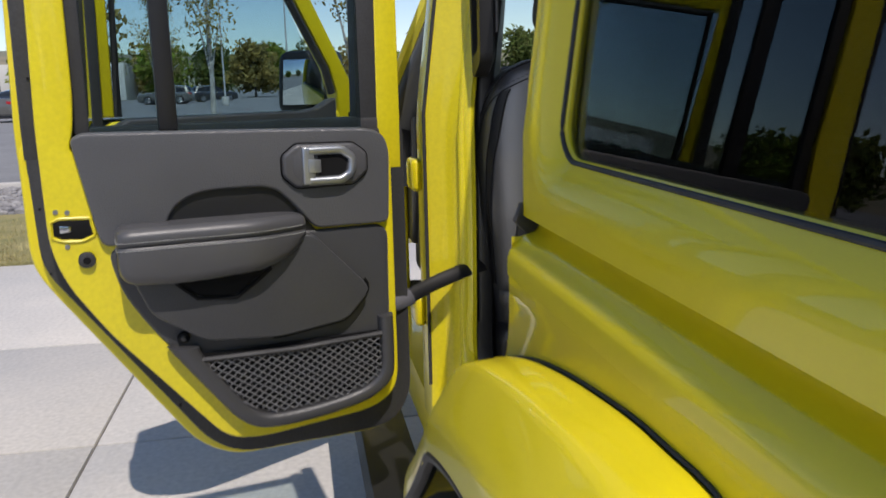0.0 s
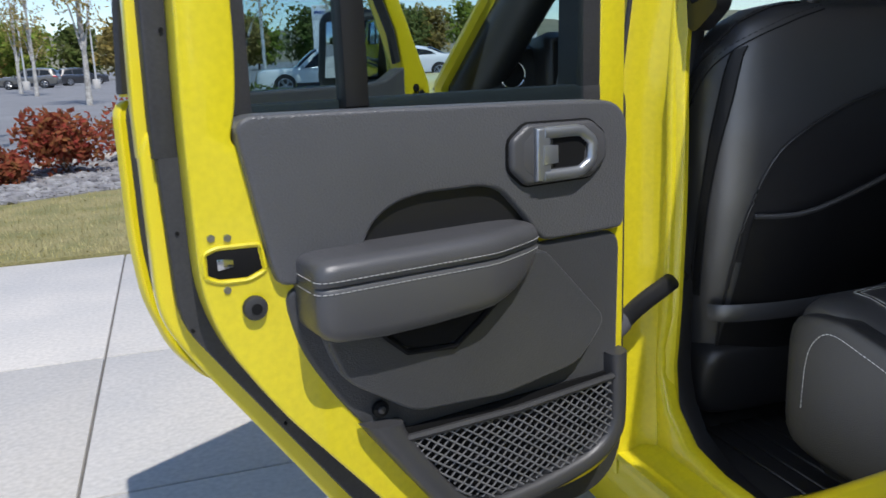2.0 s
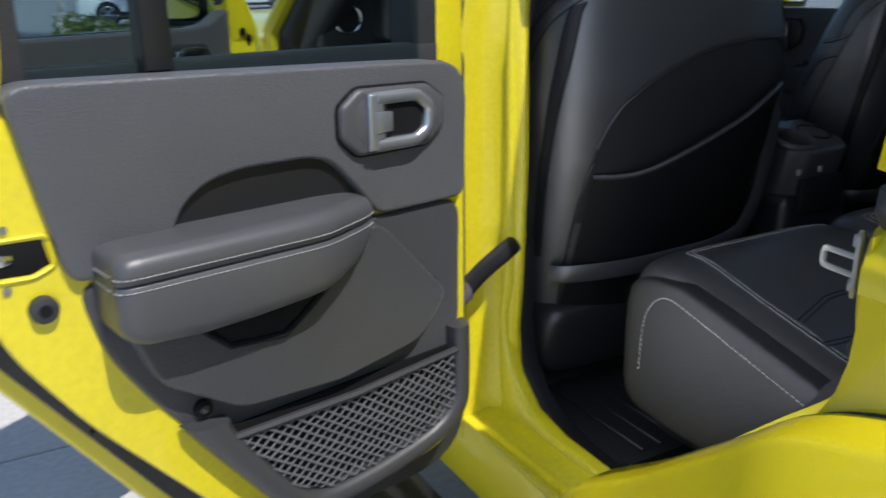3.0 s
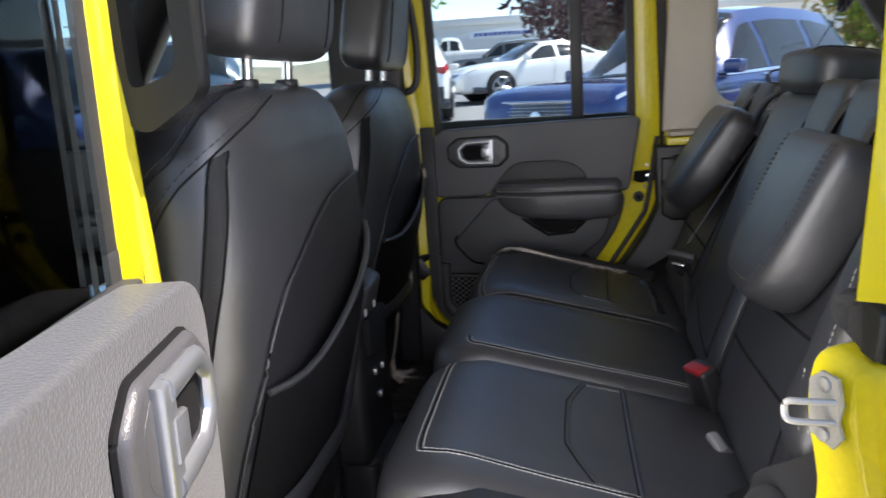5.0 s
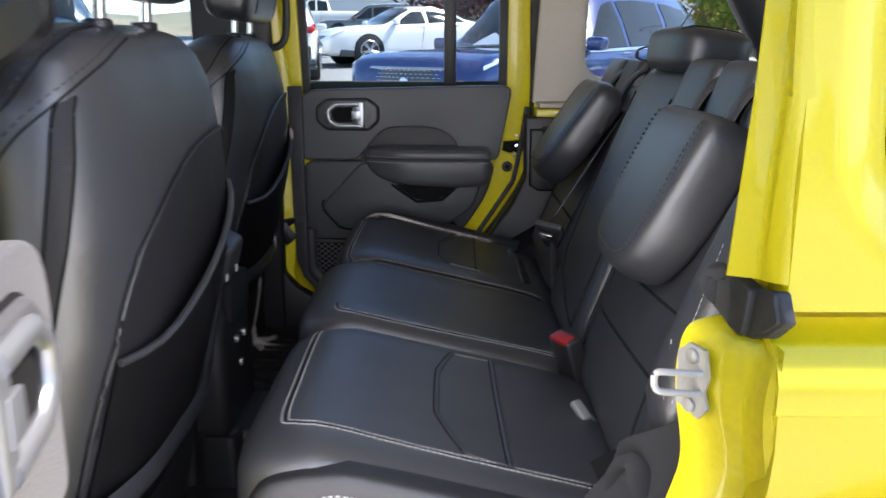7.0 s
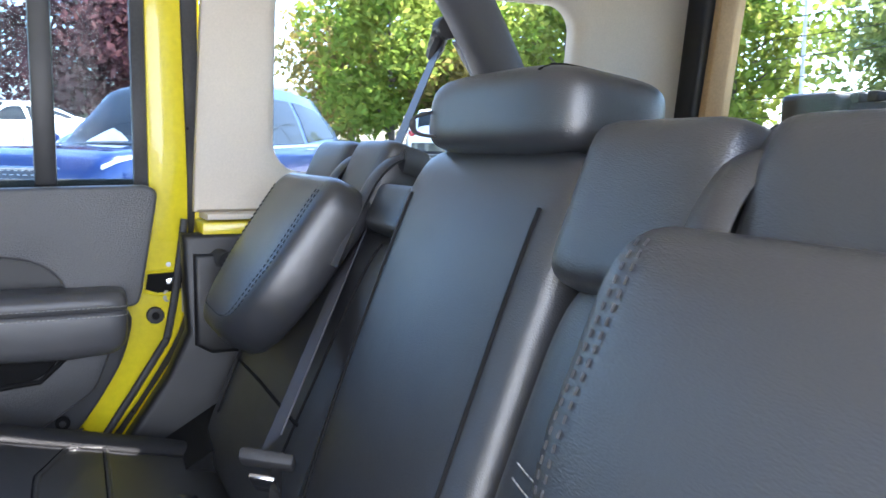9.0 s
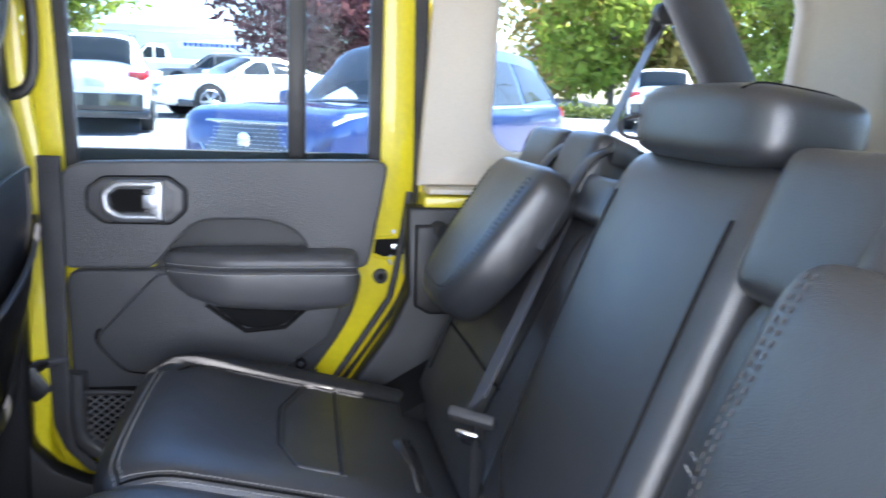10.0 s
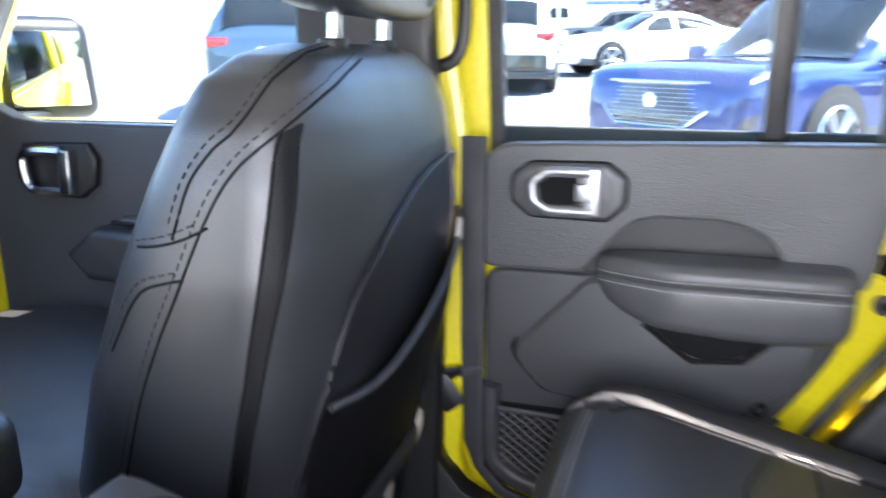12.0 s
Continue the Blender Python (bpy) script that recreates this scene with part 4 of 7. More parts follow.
def front_door(name, s, label, at, turn):
    root = thing(name, label, "car door", at=at)
    root.rotation_euler = (0, 0, radians(turn))

    def p(nm, bm, mat, lb="", parent=None):
        tumble(bm)
        for v in bm.verts:
            v.co.x -= 0.86
            v.co.y -= 0.70
        return part(nm, mirrored(bm, s), mat, parent or root, lb)
    skin = [(0.655, 1.24), (0.67, 0.70), (0.64, 0.64), (0.58, 0.62), (0.06, 0.62), (0.0, 0.635), (-0.07, 0.68), (-0.135, 0.76), (-0.178, 0.87), (-0.19, 0.98), (-0.19, 1.24)]
    band = [(0.645, 1.24), (0.66, 0.70), (0.63, 0.65), (0.57, 0.63), (0.06, 0.632), (0.005, 0.648), (-0.06, 0.69), (-0.123, 0.768), (-0.165, 0.875), (-0.178, 0.98), (-0.178, 1.24)]
    inner = [(0.635, 1.235), (0.64, 0.70), (0.62, 0.66), (0.56, 0.645), (0.07, 0.648), (0.015, 0.662), (-0.045, 0.705), (-0.10, 0.78), (-0.140, 0.885), (-0.153, 0.98), (-0.153, 1.235)]
    p("outer_skin", prism(rounded(skin, 0.035), 0.775, 0.80, "x", 0.006, 3), YELLOW)
    p("seal_band", prism(rounded(band, 0.035), 0.757, 0.776, "x", 0.004), RUBBER)
    p("inner_shell", prism(rounded(inner, 0.035), 0.733, 0.758, "x", 0.007, 3), YELLOW_IN)
    p("frame_post", prism([(-0.178, 1.245), (-0.178, 1.69), (-0.14, 1.68), (-0.125, 1.245)], 0.733, 0.790, "x", 0.006, 3), YELLOW_IN)
    p("frame_seal", prism([(-0.19, 1.25), (-0.19, 1.70), (-0.172, 1.70), (-0.172, 1.25)], 0.757, 0.776, "x", 0.003), RUBBER)
    p("edge_seal", prism([(-0.190, 1.0), (-0.190, 1.70), (-0.166, 1.70), (-0.166, 1.0)], 0.7255, 0.7330, "x", 0.003), RUBBER)
    p("frame_rail", prism([(-0.178, 1.655), (-0.178, 1.70), (0.34, 1.70), (0.33, 1.655)], 0.733, 0.790, "x", 0.006, 3), YELLOW_IN)
    p("frame_pillar", prism([(0.645, 1.195), (0.640, 1.235), (0.330, 1.70), (0.280, 1.69), (0.505, 1.36), (0.535, 1.295), (0.545, 1.195)], 0.733, 0.790, "x", 0.006, 3), YELLOW_IN)
    p("frame_channel", tube([(0.742, -0.115, 1.245), (0.742, -0.118, 1.645), (0.742, 0.292, 1.645), (0.742, 0.495, 1.355), (0.742, 0.522, 1.285)], 0.011, 6), RUBBER)
    p("window_pane", prism([(-0.13, 1.23), (-0.13, 1.66), (0.29, 1.66), (0.54, 1.23)], 0.752, 0.756), GLASS_DOOR)
    p("door_trim", prism([(0.50, 0.72), (0.515, 1.22), (0.512, 1.272), (0.495, 1.270), (0.45, 1.247), (0.40, 1.240), (-0.10, 1.240), (-0.135, 1.225), (-0.105, 0.90), (0.0, 0.74), (0.10, 0.69), (0.50, 0.69)], 0.704, 0.742, "x", 0.008, 4), TRIM)
    p("armrest", prism([(-0.08, 1.075), (0.26, 1.085), (0.32, 1.04), (0.28, 1.0), (-0.06, 0.99)], 0.640, 0.712, "x", 0.016, 4), LEATHER)
    octo = [(0.28, 1.185), (0.296, 1.211), (0.42, 1.208), (0.44, 1.182), (0.438, 1.145), (0.408, 1.122), (0.316, 1.120), (0.286, 1.143)]
    p("handle_bezel", prism(octo, 0.690, 0.708, "x", 0.006, 3), PLASTIC)
    ring = smooth_line([(0.680, a - 0.08, b) for a, b in [(0.418, 1.196), (0.463, 1.196), (0.482, 1.192), (0.490, 1.178), (0.486, 1.150), (0.478, 1.137), (0.463, 1.134), (0.418, 1.134)]], 4)
    p("handle_ring", tube(ring, 0.0085, 8, False, 1.0, Vector((1, 0, 0))), CHROME)
    p("handle_lever", prism([(0.318, 1.130), (0.318, 1.199), (0.34, 1.201), (0.342, 1.128)], 0.672, 0.690, "x", 0.004, 3), CHROME)
    p("window_switch", box((0.66, 0.12, 1.088), (0.70, 0.24, 1.098), 0.003), CHROME)
    # mirror turned towards the driver
    turn_m = Matrix.Translation((0.905, 0.56, 0)) @ Matrix.Rotation(radians(MIRROR_TURN), 4, "Z")
    p("mirror_foot", box((0.79, 0.53, 1.20), (0.90, 0.62, 1.245), 0.015, 3), PLASTIC)
    p("mirror_housing", moved(box((-0.085, -0.03, 1.225), (0.100, 0.075, 1.415), 0.03, 4), turn_m), PLASTIC)
    p("mirror_glass", moved(box((-0.060, -0.036, 1.252), (0.074, -0.031, 1.388), 0.001), turn_m), MIRROR, "side mirror glass")
    for y, z in ((0.585, 1.222), (0.605, 1.207)):
        p("mirror_bolt", disc((0.731, y, z), 0.010, 0.008, "x", 14, 0.003), DARKHOLE)
    return root


MIRROR_TURN = -32
MIRROR = material("mirror", (0.9, 0.9, 0.9), 0.0, metal=1.0)
front_door("front_door", -1, "yellow front car door standing open with a mirror", (-0.86, 0.70, 0), -56)
front_door("front_door", 1, "yellow front car door shut, black trim", (0.86, 0.70, 0), 0)


# ---- seats ----
def loft(sections, power=3.6, sides=40):
    """Closed skin over rounded cross-sections (z, half width, y rear, y front)."""
    bm = bmesh.new()
    rings = []
    for z, hw, yr, yf in sections:
        c, h = (yr + yf) / 2, (yf - yr) / 2
        ring = []
        for i in range(sides):
            a = i * math.tau / sides
            ca, sa = math.cos(a), math.sin(a)
            ring.append(bm.verts.new((math.copysign(abs(ca) ** (2 / power), ca) * hw, c + math.copysign(abs(sa) ** (2 / power), sa) * h, z)))
        rings.append(ring)
    for a, b in zip(rings, rings[1:]):
        for j in range(sides):
            bm.faces.new((a[j], a[(j + 1) % sides], b[(j + 1) % sides], b[j]))
    bm.faces.new(rings[0][::-1])
    bm.faces.new(rings[-1])
    return bm


def patch(tree, rows, way, lift):
    """A raised patch on a surface: rows of (z, x from, x to), laid on from behind."""
    bm = bmesh.new()
    grid = []
    for z, x0, x1 in rows:
        line = on_surface(tree, [(x0 + (x1 - x0) * i / 10, 0, z) for i in range(11)], way, lift)
        if len(line) == 11:
            grid.append(line)
    front = [[bm.verts.new(q) for q in line] for line in grid]
    back = [[bm.verts.new(q + Vector(way) * (lift + 0.004)) for q in line] for line in grid]
    k, n = len(grid), 11
    for i in range(k - 1):
        for j in range(n - 1):
            bm.faces.new((front[i][j], front[i][j + 1], front[i + 1][j + 1], front[i + 1][j]))
            bm.faces.new((back[i][j], back[i + 1][j], back[i + 1][j + 1], back[i][j + 1]))
    rim = [(0, j) for j in range(n)] + [(i, n - 1) for i in range(1, k)] + [(k - 1, j) for j in range(n - 2, -1, -1)] + [(i, 0) for i in range(k - 2, 0, -1)]
    for (a, b), (c, d) in zip(rim, rim[1:] + rim[:1]):
        bm.faces.new((front[a][b], back[a][b], back[c][d], front[c][d]))
    return bm


def snap(tree, pts, lift=0.0):
    """Points laid on the nearest place of a surface."""
    out = []
    for q in pts:
        p0, n0, _, _ = tree.find_nearest(Vector(q))
        out.append(p0 + n0 * lift)
    return out


SEAT = [(0.70, 0.20, -0.23, -0.02), (0.80, 0.218, -0.255, -0.005), (0.90, 0.236, -0.285, 0.0), (1.05, 0.254, -0.322, -0.05), (1.16, 0.258, -0.335, -0.10),
        (1.24, 0.250, -0.330, -0.14), (1.29, 0.236, -0.322, -0.165), (1.325, 0.210, -0.312, -0.18), (1.348, 0.165, -0.297, -0.20), (1.358, 0.10, -0.275, -0.22)]


def front_seat(label, at):
    root = thing("front_seat", label, "car seat", "front seats", at)
    zs = [s[0] for s in SEAT]
    fine = []
    for i in range(46):
        z = 0.70 + (1.358 - 0.70) * (1 - (1 - i / 45) ** 1.5)
        fine.append((z, *[float(np.interp(z, zs, [s[k] for s in SEAT])) for k in (1, 2, 3)]))
    back = part("backrest", loft(fine), LEATHER, root)
    tree = tree_of(back)
    way = (0, 1, 0)
    # seams over the shoulder and down the bolster
    over = [(-0.065, -0.300, 1.343), (-0.182, -0.305, 1.308), (-0.225, -0.291, 1.285), (-0.245, -0.260, 1.254), (-0.252, -0.236, 1.215), (-0.258, -0.209, 1.155), (-0.258, -0.183, 1.104), (-0.257, -0.157, 1.044), (-0.25, -0.12, 0.94)]
    upper = [(-0.095, -0.279, 1.354), (-0.195, -0.277, 1.330), (-0.233, -0.261, 1.292), (-0.241, -0.239, 1.271), (-0.248, -0.220, 1.244), (-0.253, -0.204, 1.197)]
    across = [(-0.250, -0.165, 1.188), (-0.254, -0.190, 1.191), (-0.254, -0.215, 1.198), (-0.253, -0.238, 1.209)]
    lower = [(-0.250, -0.130, 1.090), (-0.254, -0.150, 1.125), (-0.255, -0.165, 1.144), (-0.256, -0.181, 1.155), (-0.257, -0.215, 1.164)]
    for pts in (over, upper, across, lower):
        line = snap(tree, smooth_line(pts, 8), 0.0004)
        part("seam", tube(line, 0.0013, 5), DARKHOLE, back)
        st = bmesh.new()
        add_dashes(st, snap(tree, [q + Vector((0, 0.006, 0.006)) for q in smooth_line(pts, 8)], 0.0007), 0.006, 0.004, 0.0009)
        part("stitching", st, STITCH_DARK, back, kind="stuff")
    inner = smooth_line([(0.20, -0.28, 1.33), (0.225, -0.30, 1.25), (0.24, -0.28, 1.1), (0.235, -0.25, 0.95)], 8)
    part("seam", tube(snap(tree, inner, 0.0008), 0.0012, 5), DARKHOLE, back)
    # sewn strap down the bolster
    le = smooth_line([(-0.222, -0.292, 1.286), (-0.231, -0.290, 1.268), (-0.243, -0.287, 1.214), (-0.250, -0.277, 1.145), (-0.252, -0.262, 1.07), (-0.247, -0.239, 0.98), (-0.236, -0.215, 0.88)], 6)
    ri = smooth_line([(-0.206, -0.300, 1.290), (-0.215, -0.302, 1.272), (-0.229, -0.302, 1.212), (-0.241, -0.292, 1.143), (-0.245, -0.275, 1.068), (-0.243, -0.255, 0.98), (-0.234, -0.232, 0.88)], 6)
    b = bmesh.new()
    grid = []
    for p0, p1 in zip(le, ri):
        grid.append([b.verts.new(q) for q in snap(tree, [p0.lerp(p1, k / 4) for k in range(5)], 0.0022)])
    for r0, r1 in zip(grid, grid[1:]):
        for k in range(4):
            b.faces.new((r0[k], r0[k + 1], r1[k + 1], r1[k]))
    bmesh.ops.solidify(b, geom=b.faces[:], thickness=0.002)
    strap = part("side_strap", b, LEATHER_PERF, back)
    for edge_line in (le, ri):
        part("strap_edge", tube(snap(tree, edge_line, 0.0022), 0.0016, 5), DARKHOLE, strap)
    # back panel with piping and map pocket
    edge = [(0.72, -0.175), (0.85, -0.190), (0.95, -0.195), (1.04, -0.190), (1.09, -0.178), (1.135, -0.155), (1.165, -0.115), (1.19, -0.06), (1.21, 0.0), (1.222, 0.06), (1.228, 0.14)]
    rows = [(z, x, 0.232) for z, x in edge]
    part("back_panel", patch(tree, rows, way, 0.0035), LEATHER_PERF, back)
    pipe = on_surface(tree, smooth_line([(x, 0, z) for z, x in edge] + [(0.19, 0, 1.224), (0.215, 0, 1.20)], 6), way, 0.004)
    part("piping", tube(pipe, 0.0026, 8), LEATHER_PERF, back)
    top = [(-0.185, 1.030), (-0.13, 1.028), (-0.085, 1.038), (-0.03, 1.058), (0.10, 1.105), (0.16, 1.135), (0.205, 1.15)]
    b = bmesh.new()
    cols = []
    for i in range(13):
        x = -0.185 + 0.39 * i / 12
        zt = float(np.interp(x, [t[0] for t in top], [t[1] for t in top]))
        col = on_surface(tree, [(x, 0, zt - (zt - 0.76) * j / 10) for j in range(11)], way, 0.0)
        sag = math.sin(math.pi * i / 12)
        cols.append([q + Vector((0, -0.006 - 0.018 * sag * math.sin(math.pi * (0.35 + 0.65 * j / 10)), 0)) for j, q in enumerate(col)])
    vs = [[b.verts.new(q) for q in c] for c in cols]
    for i in range(12):
        for j in range(10):
            b.faces.new((vs[i][j], vs[i + 1][j], vs[i + 1][j + 1], vs[i][j + 1]))
    bmesh.ops.solidify(b, geom=b.faces[:], thickness=0.004)
    pk = part("map_pocket", b, LEATHER_PERF, back)
    part("pocket_hem", tube([c[0] + Vector((0, -0.002, 0)) for c in cols], 0.0045, 6), LEATHER, back)
    # hem of the cover: down the inner edge and across below the pocket
    hem = [Vector((0.225, -0.294, 1.16)), Vector((0.224, -0.300, 1.06)), Vector((0.218, -0.292, 0.96)), Vector((0.205, -0.284, 0.905))]
    hem += [q + Vector((0, -0.022, 0)) for q in on_surface(tree, [(0.18, 0, 0.880), (0.10, 0, 0.868), (0.0, 0, 0.864), (-0.10, 0, 0.862), (-0.19, 0, 0.860), (-0.215, 0, 0.858)], way, 0.002)]
    part("skirt", tube(smooth_line(hem, 8), 0.015, 8, False, 0.22, Vector((0.1, 1, 0)).normalized()), LEATHER, back)
    # lower cover
    part("lower_cover", moved(pad((0.44, 0.10, 0.14), 6, 8), pose(0, -0.20, 0.73, 10)), PLASTIC, root)
    # headrest
    hd = part("headrest", moved(pad((0.285, 0.105, 0.20), 5.0, 14, shape=lambda q: Vector((q.x * (1 - 0.10 * (q.z / 0.10)), q.y, q.z))), pose(0, -0.285, 1.485, 8)), LEATHER, root)
    tr = tree_of(hd)
    b = bmesh.new()
    for x in (-0.085, 0.085):
        add_tube(b, on_surface(tr, [(x, 0, 1.40 + 0.16 * i / 12) for i in range(13)], way, 0.0004), 0.0015, 5)
    part("seam", b, DARKHOLE, hd, kind="stuff")
    for x in (-0.068, 0.068):
        part("headrest_post", tube([(x, -0.272, 1.33), (x, -0.277, 1.41)], 0.0075, 12), CHROME, root)
        part("post_collar", disc((x, -0.272, 1.357), 0.015, 0.012, "z", 16, 0.003), PLASTIC, root)
    part("cushion", moved(pad((0.52, 0.54, 0.17), 6, 12, 0.1), pose(0, 0.17, 0.86, 4)), LEATHER, root)
    part("seat_base", box((-0.2, -0.05, 0.598), (0.2, 0.35, 0.80), 0.02), PLASTIC, root)
    return root


front_seat("black leather front car seat with a map pocket", (-0.425, -0.075, 0))
front_seat("black leather front passenger car seat with a map pocket", (0.437, 0.0, 0))

bench = thing("rear_bench", "black leather rear bench seat with pale stitching", "car seat")


def cushion(x0, x1, name, lines, front=-0.495):
    """One seat place of the bench with its sewn seams."""
    w, d = x1 - x0, 0.46

    def shape(q):
        t = (q.y / d + 0.5)
        z = q.z
        if q.z > 0:
            z += 0.013 - 0.24 * max(0.0, 0.80 - t) * d
            z -= 0.010 * math.exp(-((q.x / (w / 2)) / 0.62) ** 4) * math.exp(-((t - 0.45) / 0.32) ** 4)
        return Vector((q.x, q.y + (0.015 if q.z > 0 else -0.02) * t, z))
    bm = moved(pad((w, d, 0.23), 7, 18, 0.0, shape), pose((x0 + x1) / 2, front - d / 2, 0.812))
    c = part(name, bm, LEATHER, bench)
    tree = tree_of(c)
    b, g, welt = bmesh.new(), bmesh.new(), bmesh.new()
    for kind, pts in lines:
        sm = smooth_line([(a, y, 1.0) for a, y in pts], 10)
        if kind == "stitch":
            for o in (-0.004, 0.004):
                ln = []
                for i, q in enumerate(sm):
                    t = (sm[min(i + 1, len(sm) - 1)] - sm[max(i - 1, 0)]).normalized()
                    ln.append(q + Vector((t.y, -t.x, 0)) * o)
                add_dashes(b, on_surface(tree, ln, (0, 0, -1), 0.0006), 0.0045, 0.0022, 0.0008)
            add_tube(g, on_surface(tree, sm, (0, 0, -1), 0.0001), 0.0016, 5)
        else:
            # no groove is modelled: a dark tube paints the crease's shade beside the welt
            add_tube(g, on_surface(tree, sm, (0, 0, -1), 0.0001), 0.0013, 5)
            add_tube(welt, on_surface(tree, [q + Vector((0, -0.0042, 0)) for q in sm], (0, 0, -1), -0.0022), 0.0044, 8)
    part("stitching", b, STITCH, c, "pale double stitching", kind="stuff")
    part("seam", g, DARKHOLE, c, kind="stuff")
    if welt.verts:
        part("welt", welt, LEATHER, c)
    else:
        welt.free()
    return c


cushion(-0.635, -0.195, "seat_cushion", [
    ("stitch", [(-0.565, -0.93), (-0.560, -0.75), (-0.553, -0.60), (-0.548, -0.545), (-0.530, -0.530), (-0.42, -0.526), (-0.30, -0.524), (-0.215, -0.524)]),
    ("crease", [(-0.250, -0.764), (-0.252, -0.722), (-0.260, -0.712), (-0.308, -0.697), (-0.325, -0.694), (-0.390, -0.693), (-0.445, -0.694), (-0.462, -0.698), (-0.532, -0.722), (-0.548, -0.732), (-0.556, -0.770)]),
    ("crease", [(-0.245, -0.770), (-0.40, -0.773), (-0.560, -0.776)])])
cushion(-0.193, 0.188, "seat_cushion", [
    ("stitch", [(-0.150, -0.90), (-0.155, -0.75), (-0.158, -0.60), (-0.148, -0.545), (-0.12, -0.535)])], -0.485)
far = cushion(0.190, 0.635, "seat_cushion", [
    ("stitch", [(0.203, -0.90), (0.203, -0.75), (0.204, -0.55), (0.214, -0.519), (0.26, -0.513), (0.42, -0.514), (0.54, -0.520), (0.575, -0.532)]),
    ("crease", [(0.250, -0.764), (0.252, -0.722), (0.260, -0.712), (0.308, -0.697), (0.325, -0.694), (0.390, -0.693), (0.445, -0.694), (0.462, -0.698), (0.532, -0.722), (0.548, -0.732), (0.556, -0.770)]),
    ("crease", [(0.245, -0.770), (0.40, -0.773), (0.560, -0.776)])])
# stuffed roll along the far edge
line = on_surface(tree_of(far), smooth_line([(0.520, -0.528, 1.0), (0.555, -0.536, 1.0), (0.578, -0.570, 1.0), (0.588, -0.64, 1.0), (0.588, -0.76, 1.0), (0.584, -0.86, 1.0), (0.575, -0.92, 1.0)], 6), (0, 0, -1), -0.008)
part("edge_roll", tube(line, [0.012, 0.014, 0.017, 0.020, 0.023, 0.026, 0.028] + [0.036] * (len(line) - 7), 18, False, 0.50, Vector((0, 0, 1))), LEATHER_SOFT, far)
part("seam", tube(on_surface(tree_of(far), smooth_line([(0.525, -0.545, 1.0), (0.545, -0.575, 1.0), (0.550, -0.62, 1.0), (0.550, -0.74, 1.0), (0.546, -0.90, 1.0)], 6), (0, 0, -1), 0.0006), 0.0018, 6), DARKHOLE, far)
# side panels with a sewn arch
for s in (-1, 1):
    sp = part("side_panel", mirrored(moved(pad((0.05, 0.44, 0.22), 6, 10, 0.0, lambda q: Vector((q.x, q.y, q.z - (0.24 * max(0.0, 0.11 - q.y) if q.z > 0 else 0)))), pose(0.622, -0.725, 0.815)), s), LEATHER_PERF, bench)
    if s < 0:
        tr = tree_of(sp)
        b = bmesh.new()
        add_dashes(b, on_surface(tr, smooth_line([(0, -0.548, 0.78), (0, -0.552, 0.85), (0, -0.565, 0.885), (0, -0.595, 0.905), (0, -0.656, 0.893), (0, -0.734, 0.872), (0, -0.90, 0.828)], 8), (-s, 0, 0), 0.0006), 0.005, 0.0025, 0.0007)
        part("stitching", b, STITCH, sp, kind="stuff")
    part("seat_leg", mirrored(box((0.40, -0.90, 0.598), (0.46, -0.55, 0.72), 0.01), s), PLASTIC, bench)
part("seat_frame", box((-0.60, -0.92, 0.66), (0.60, -0.53, 0.73), 0.02), PLASTIC, bench)

def back_pad(x0, x1, lean, y0, z0, low, high, lines=(), stitches=(), bolster=0.0):
    """One backrest pad; y0, z0: a point of its front face, low, high: its ends along the slope."""
    w, height = x1 - x0, high - low

    def shape(q):
        y = q.y
        if q.y > 0:
            u = q.x / (w / 2)
            y += 0.014 * (1 - u * u) * (1 - (q.z / (height / 2)) ** 2) - 0.012
            k = min(1.0, max(0.0, (-u - 0.48) / 0.38))
            y += bolster * k * k * (3 - 2 * k) * min(1.0, max(0.0, (q.z + height / 2 - 0.07) / 0.08))
        return Vector((q.x, y, q.z))
    m = pose((x0 + x1) / 2, y0, z0, lean)
    bm = moved(pad((w, 0.15, height), 9, 24, 0.0, shape), m @ Matrix.Translation((0, -0.077, (low + high) / 2)))
    c = part("backrest", bm, LEATHER, bench)
    tree = tree_of(c)
    way = (0, -math.cos(radians(lean)), -math.sin(radians(lean)))
    for pts in lines:
        ln = on_surface(tree, [m @ Vector((q.x, 0.08, q.y)) for q in smooth_line([Vector((u, v, 0)) for u, v in pts], 8)], way, 0.0003)
        part("seam", tube(ln, 0.0022, 5), DARKHOLE, c)
    for pts in stitches:
        st = bmesh.new()
        add_dashes(st, on_surface(tree, [m @ Vector((q.x, 0.08, q.y)) for q in smooth_line([Vector((u, v, 0)) for u, v in pts], 8)], way, 0.0006), 0.005, 0.0025, 0.0008)
        part("stitching", st, STITCH, c, kind="stuff")
    return c


# passenger side leans further back than the wide part
RIGHT = (25.0, -1.005, 1.110)
WIDE = (21.0, -0.945, 1.020)
back_pad(0.172, 0.62, *RIGHT, -0.27, 0.115, [[(-0.16, -0.12), (0.0, -0.115), (0.16, -0.12)], [(-0.15, -0.2), (-0.155, -0.05), (-0.15, 0.1)], [(0.15, -0.2), (0.155, -0.05), (0.15, 0.1)]])
back_pad(-0.142, 0.164, *WIDE, -0.17, 0.315, [[(-0.118, -0.13), (-0.122, 0.05), (-0.118, 0.26)], [(0.105, -0.05), (0.113, 0.05), (0.118, 0.26)], [(-0.118, -0.13), (-0.05, -0.115), (0.04, -0.085), (0.105, -0.05)]])
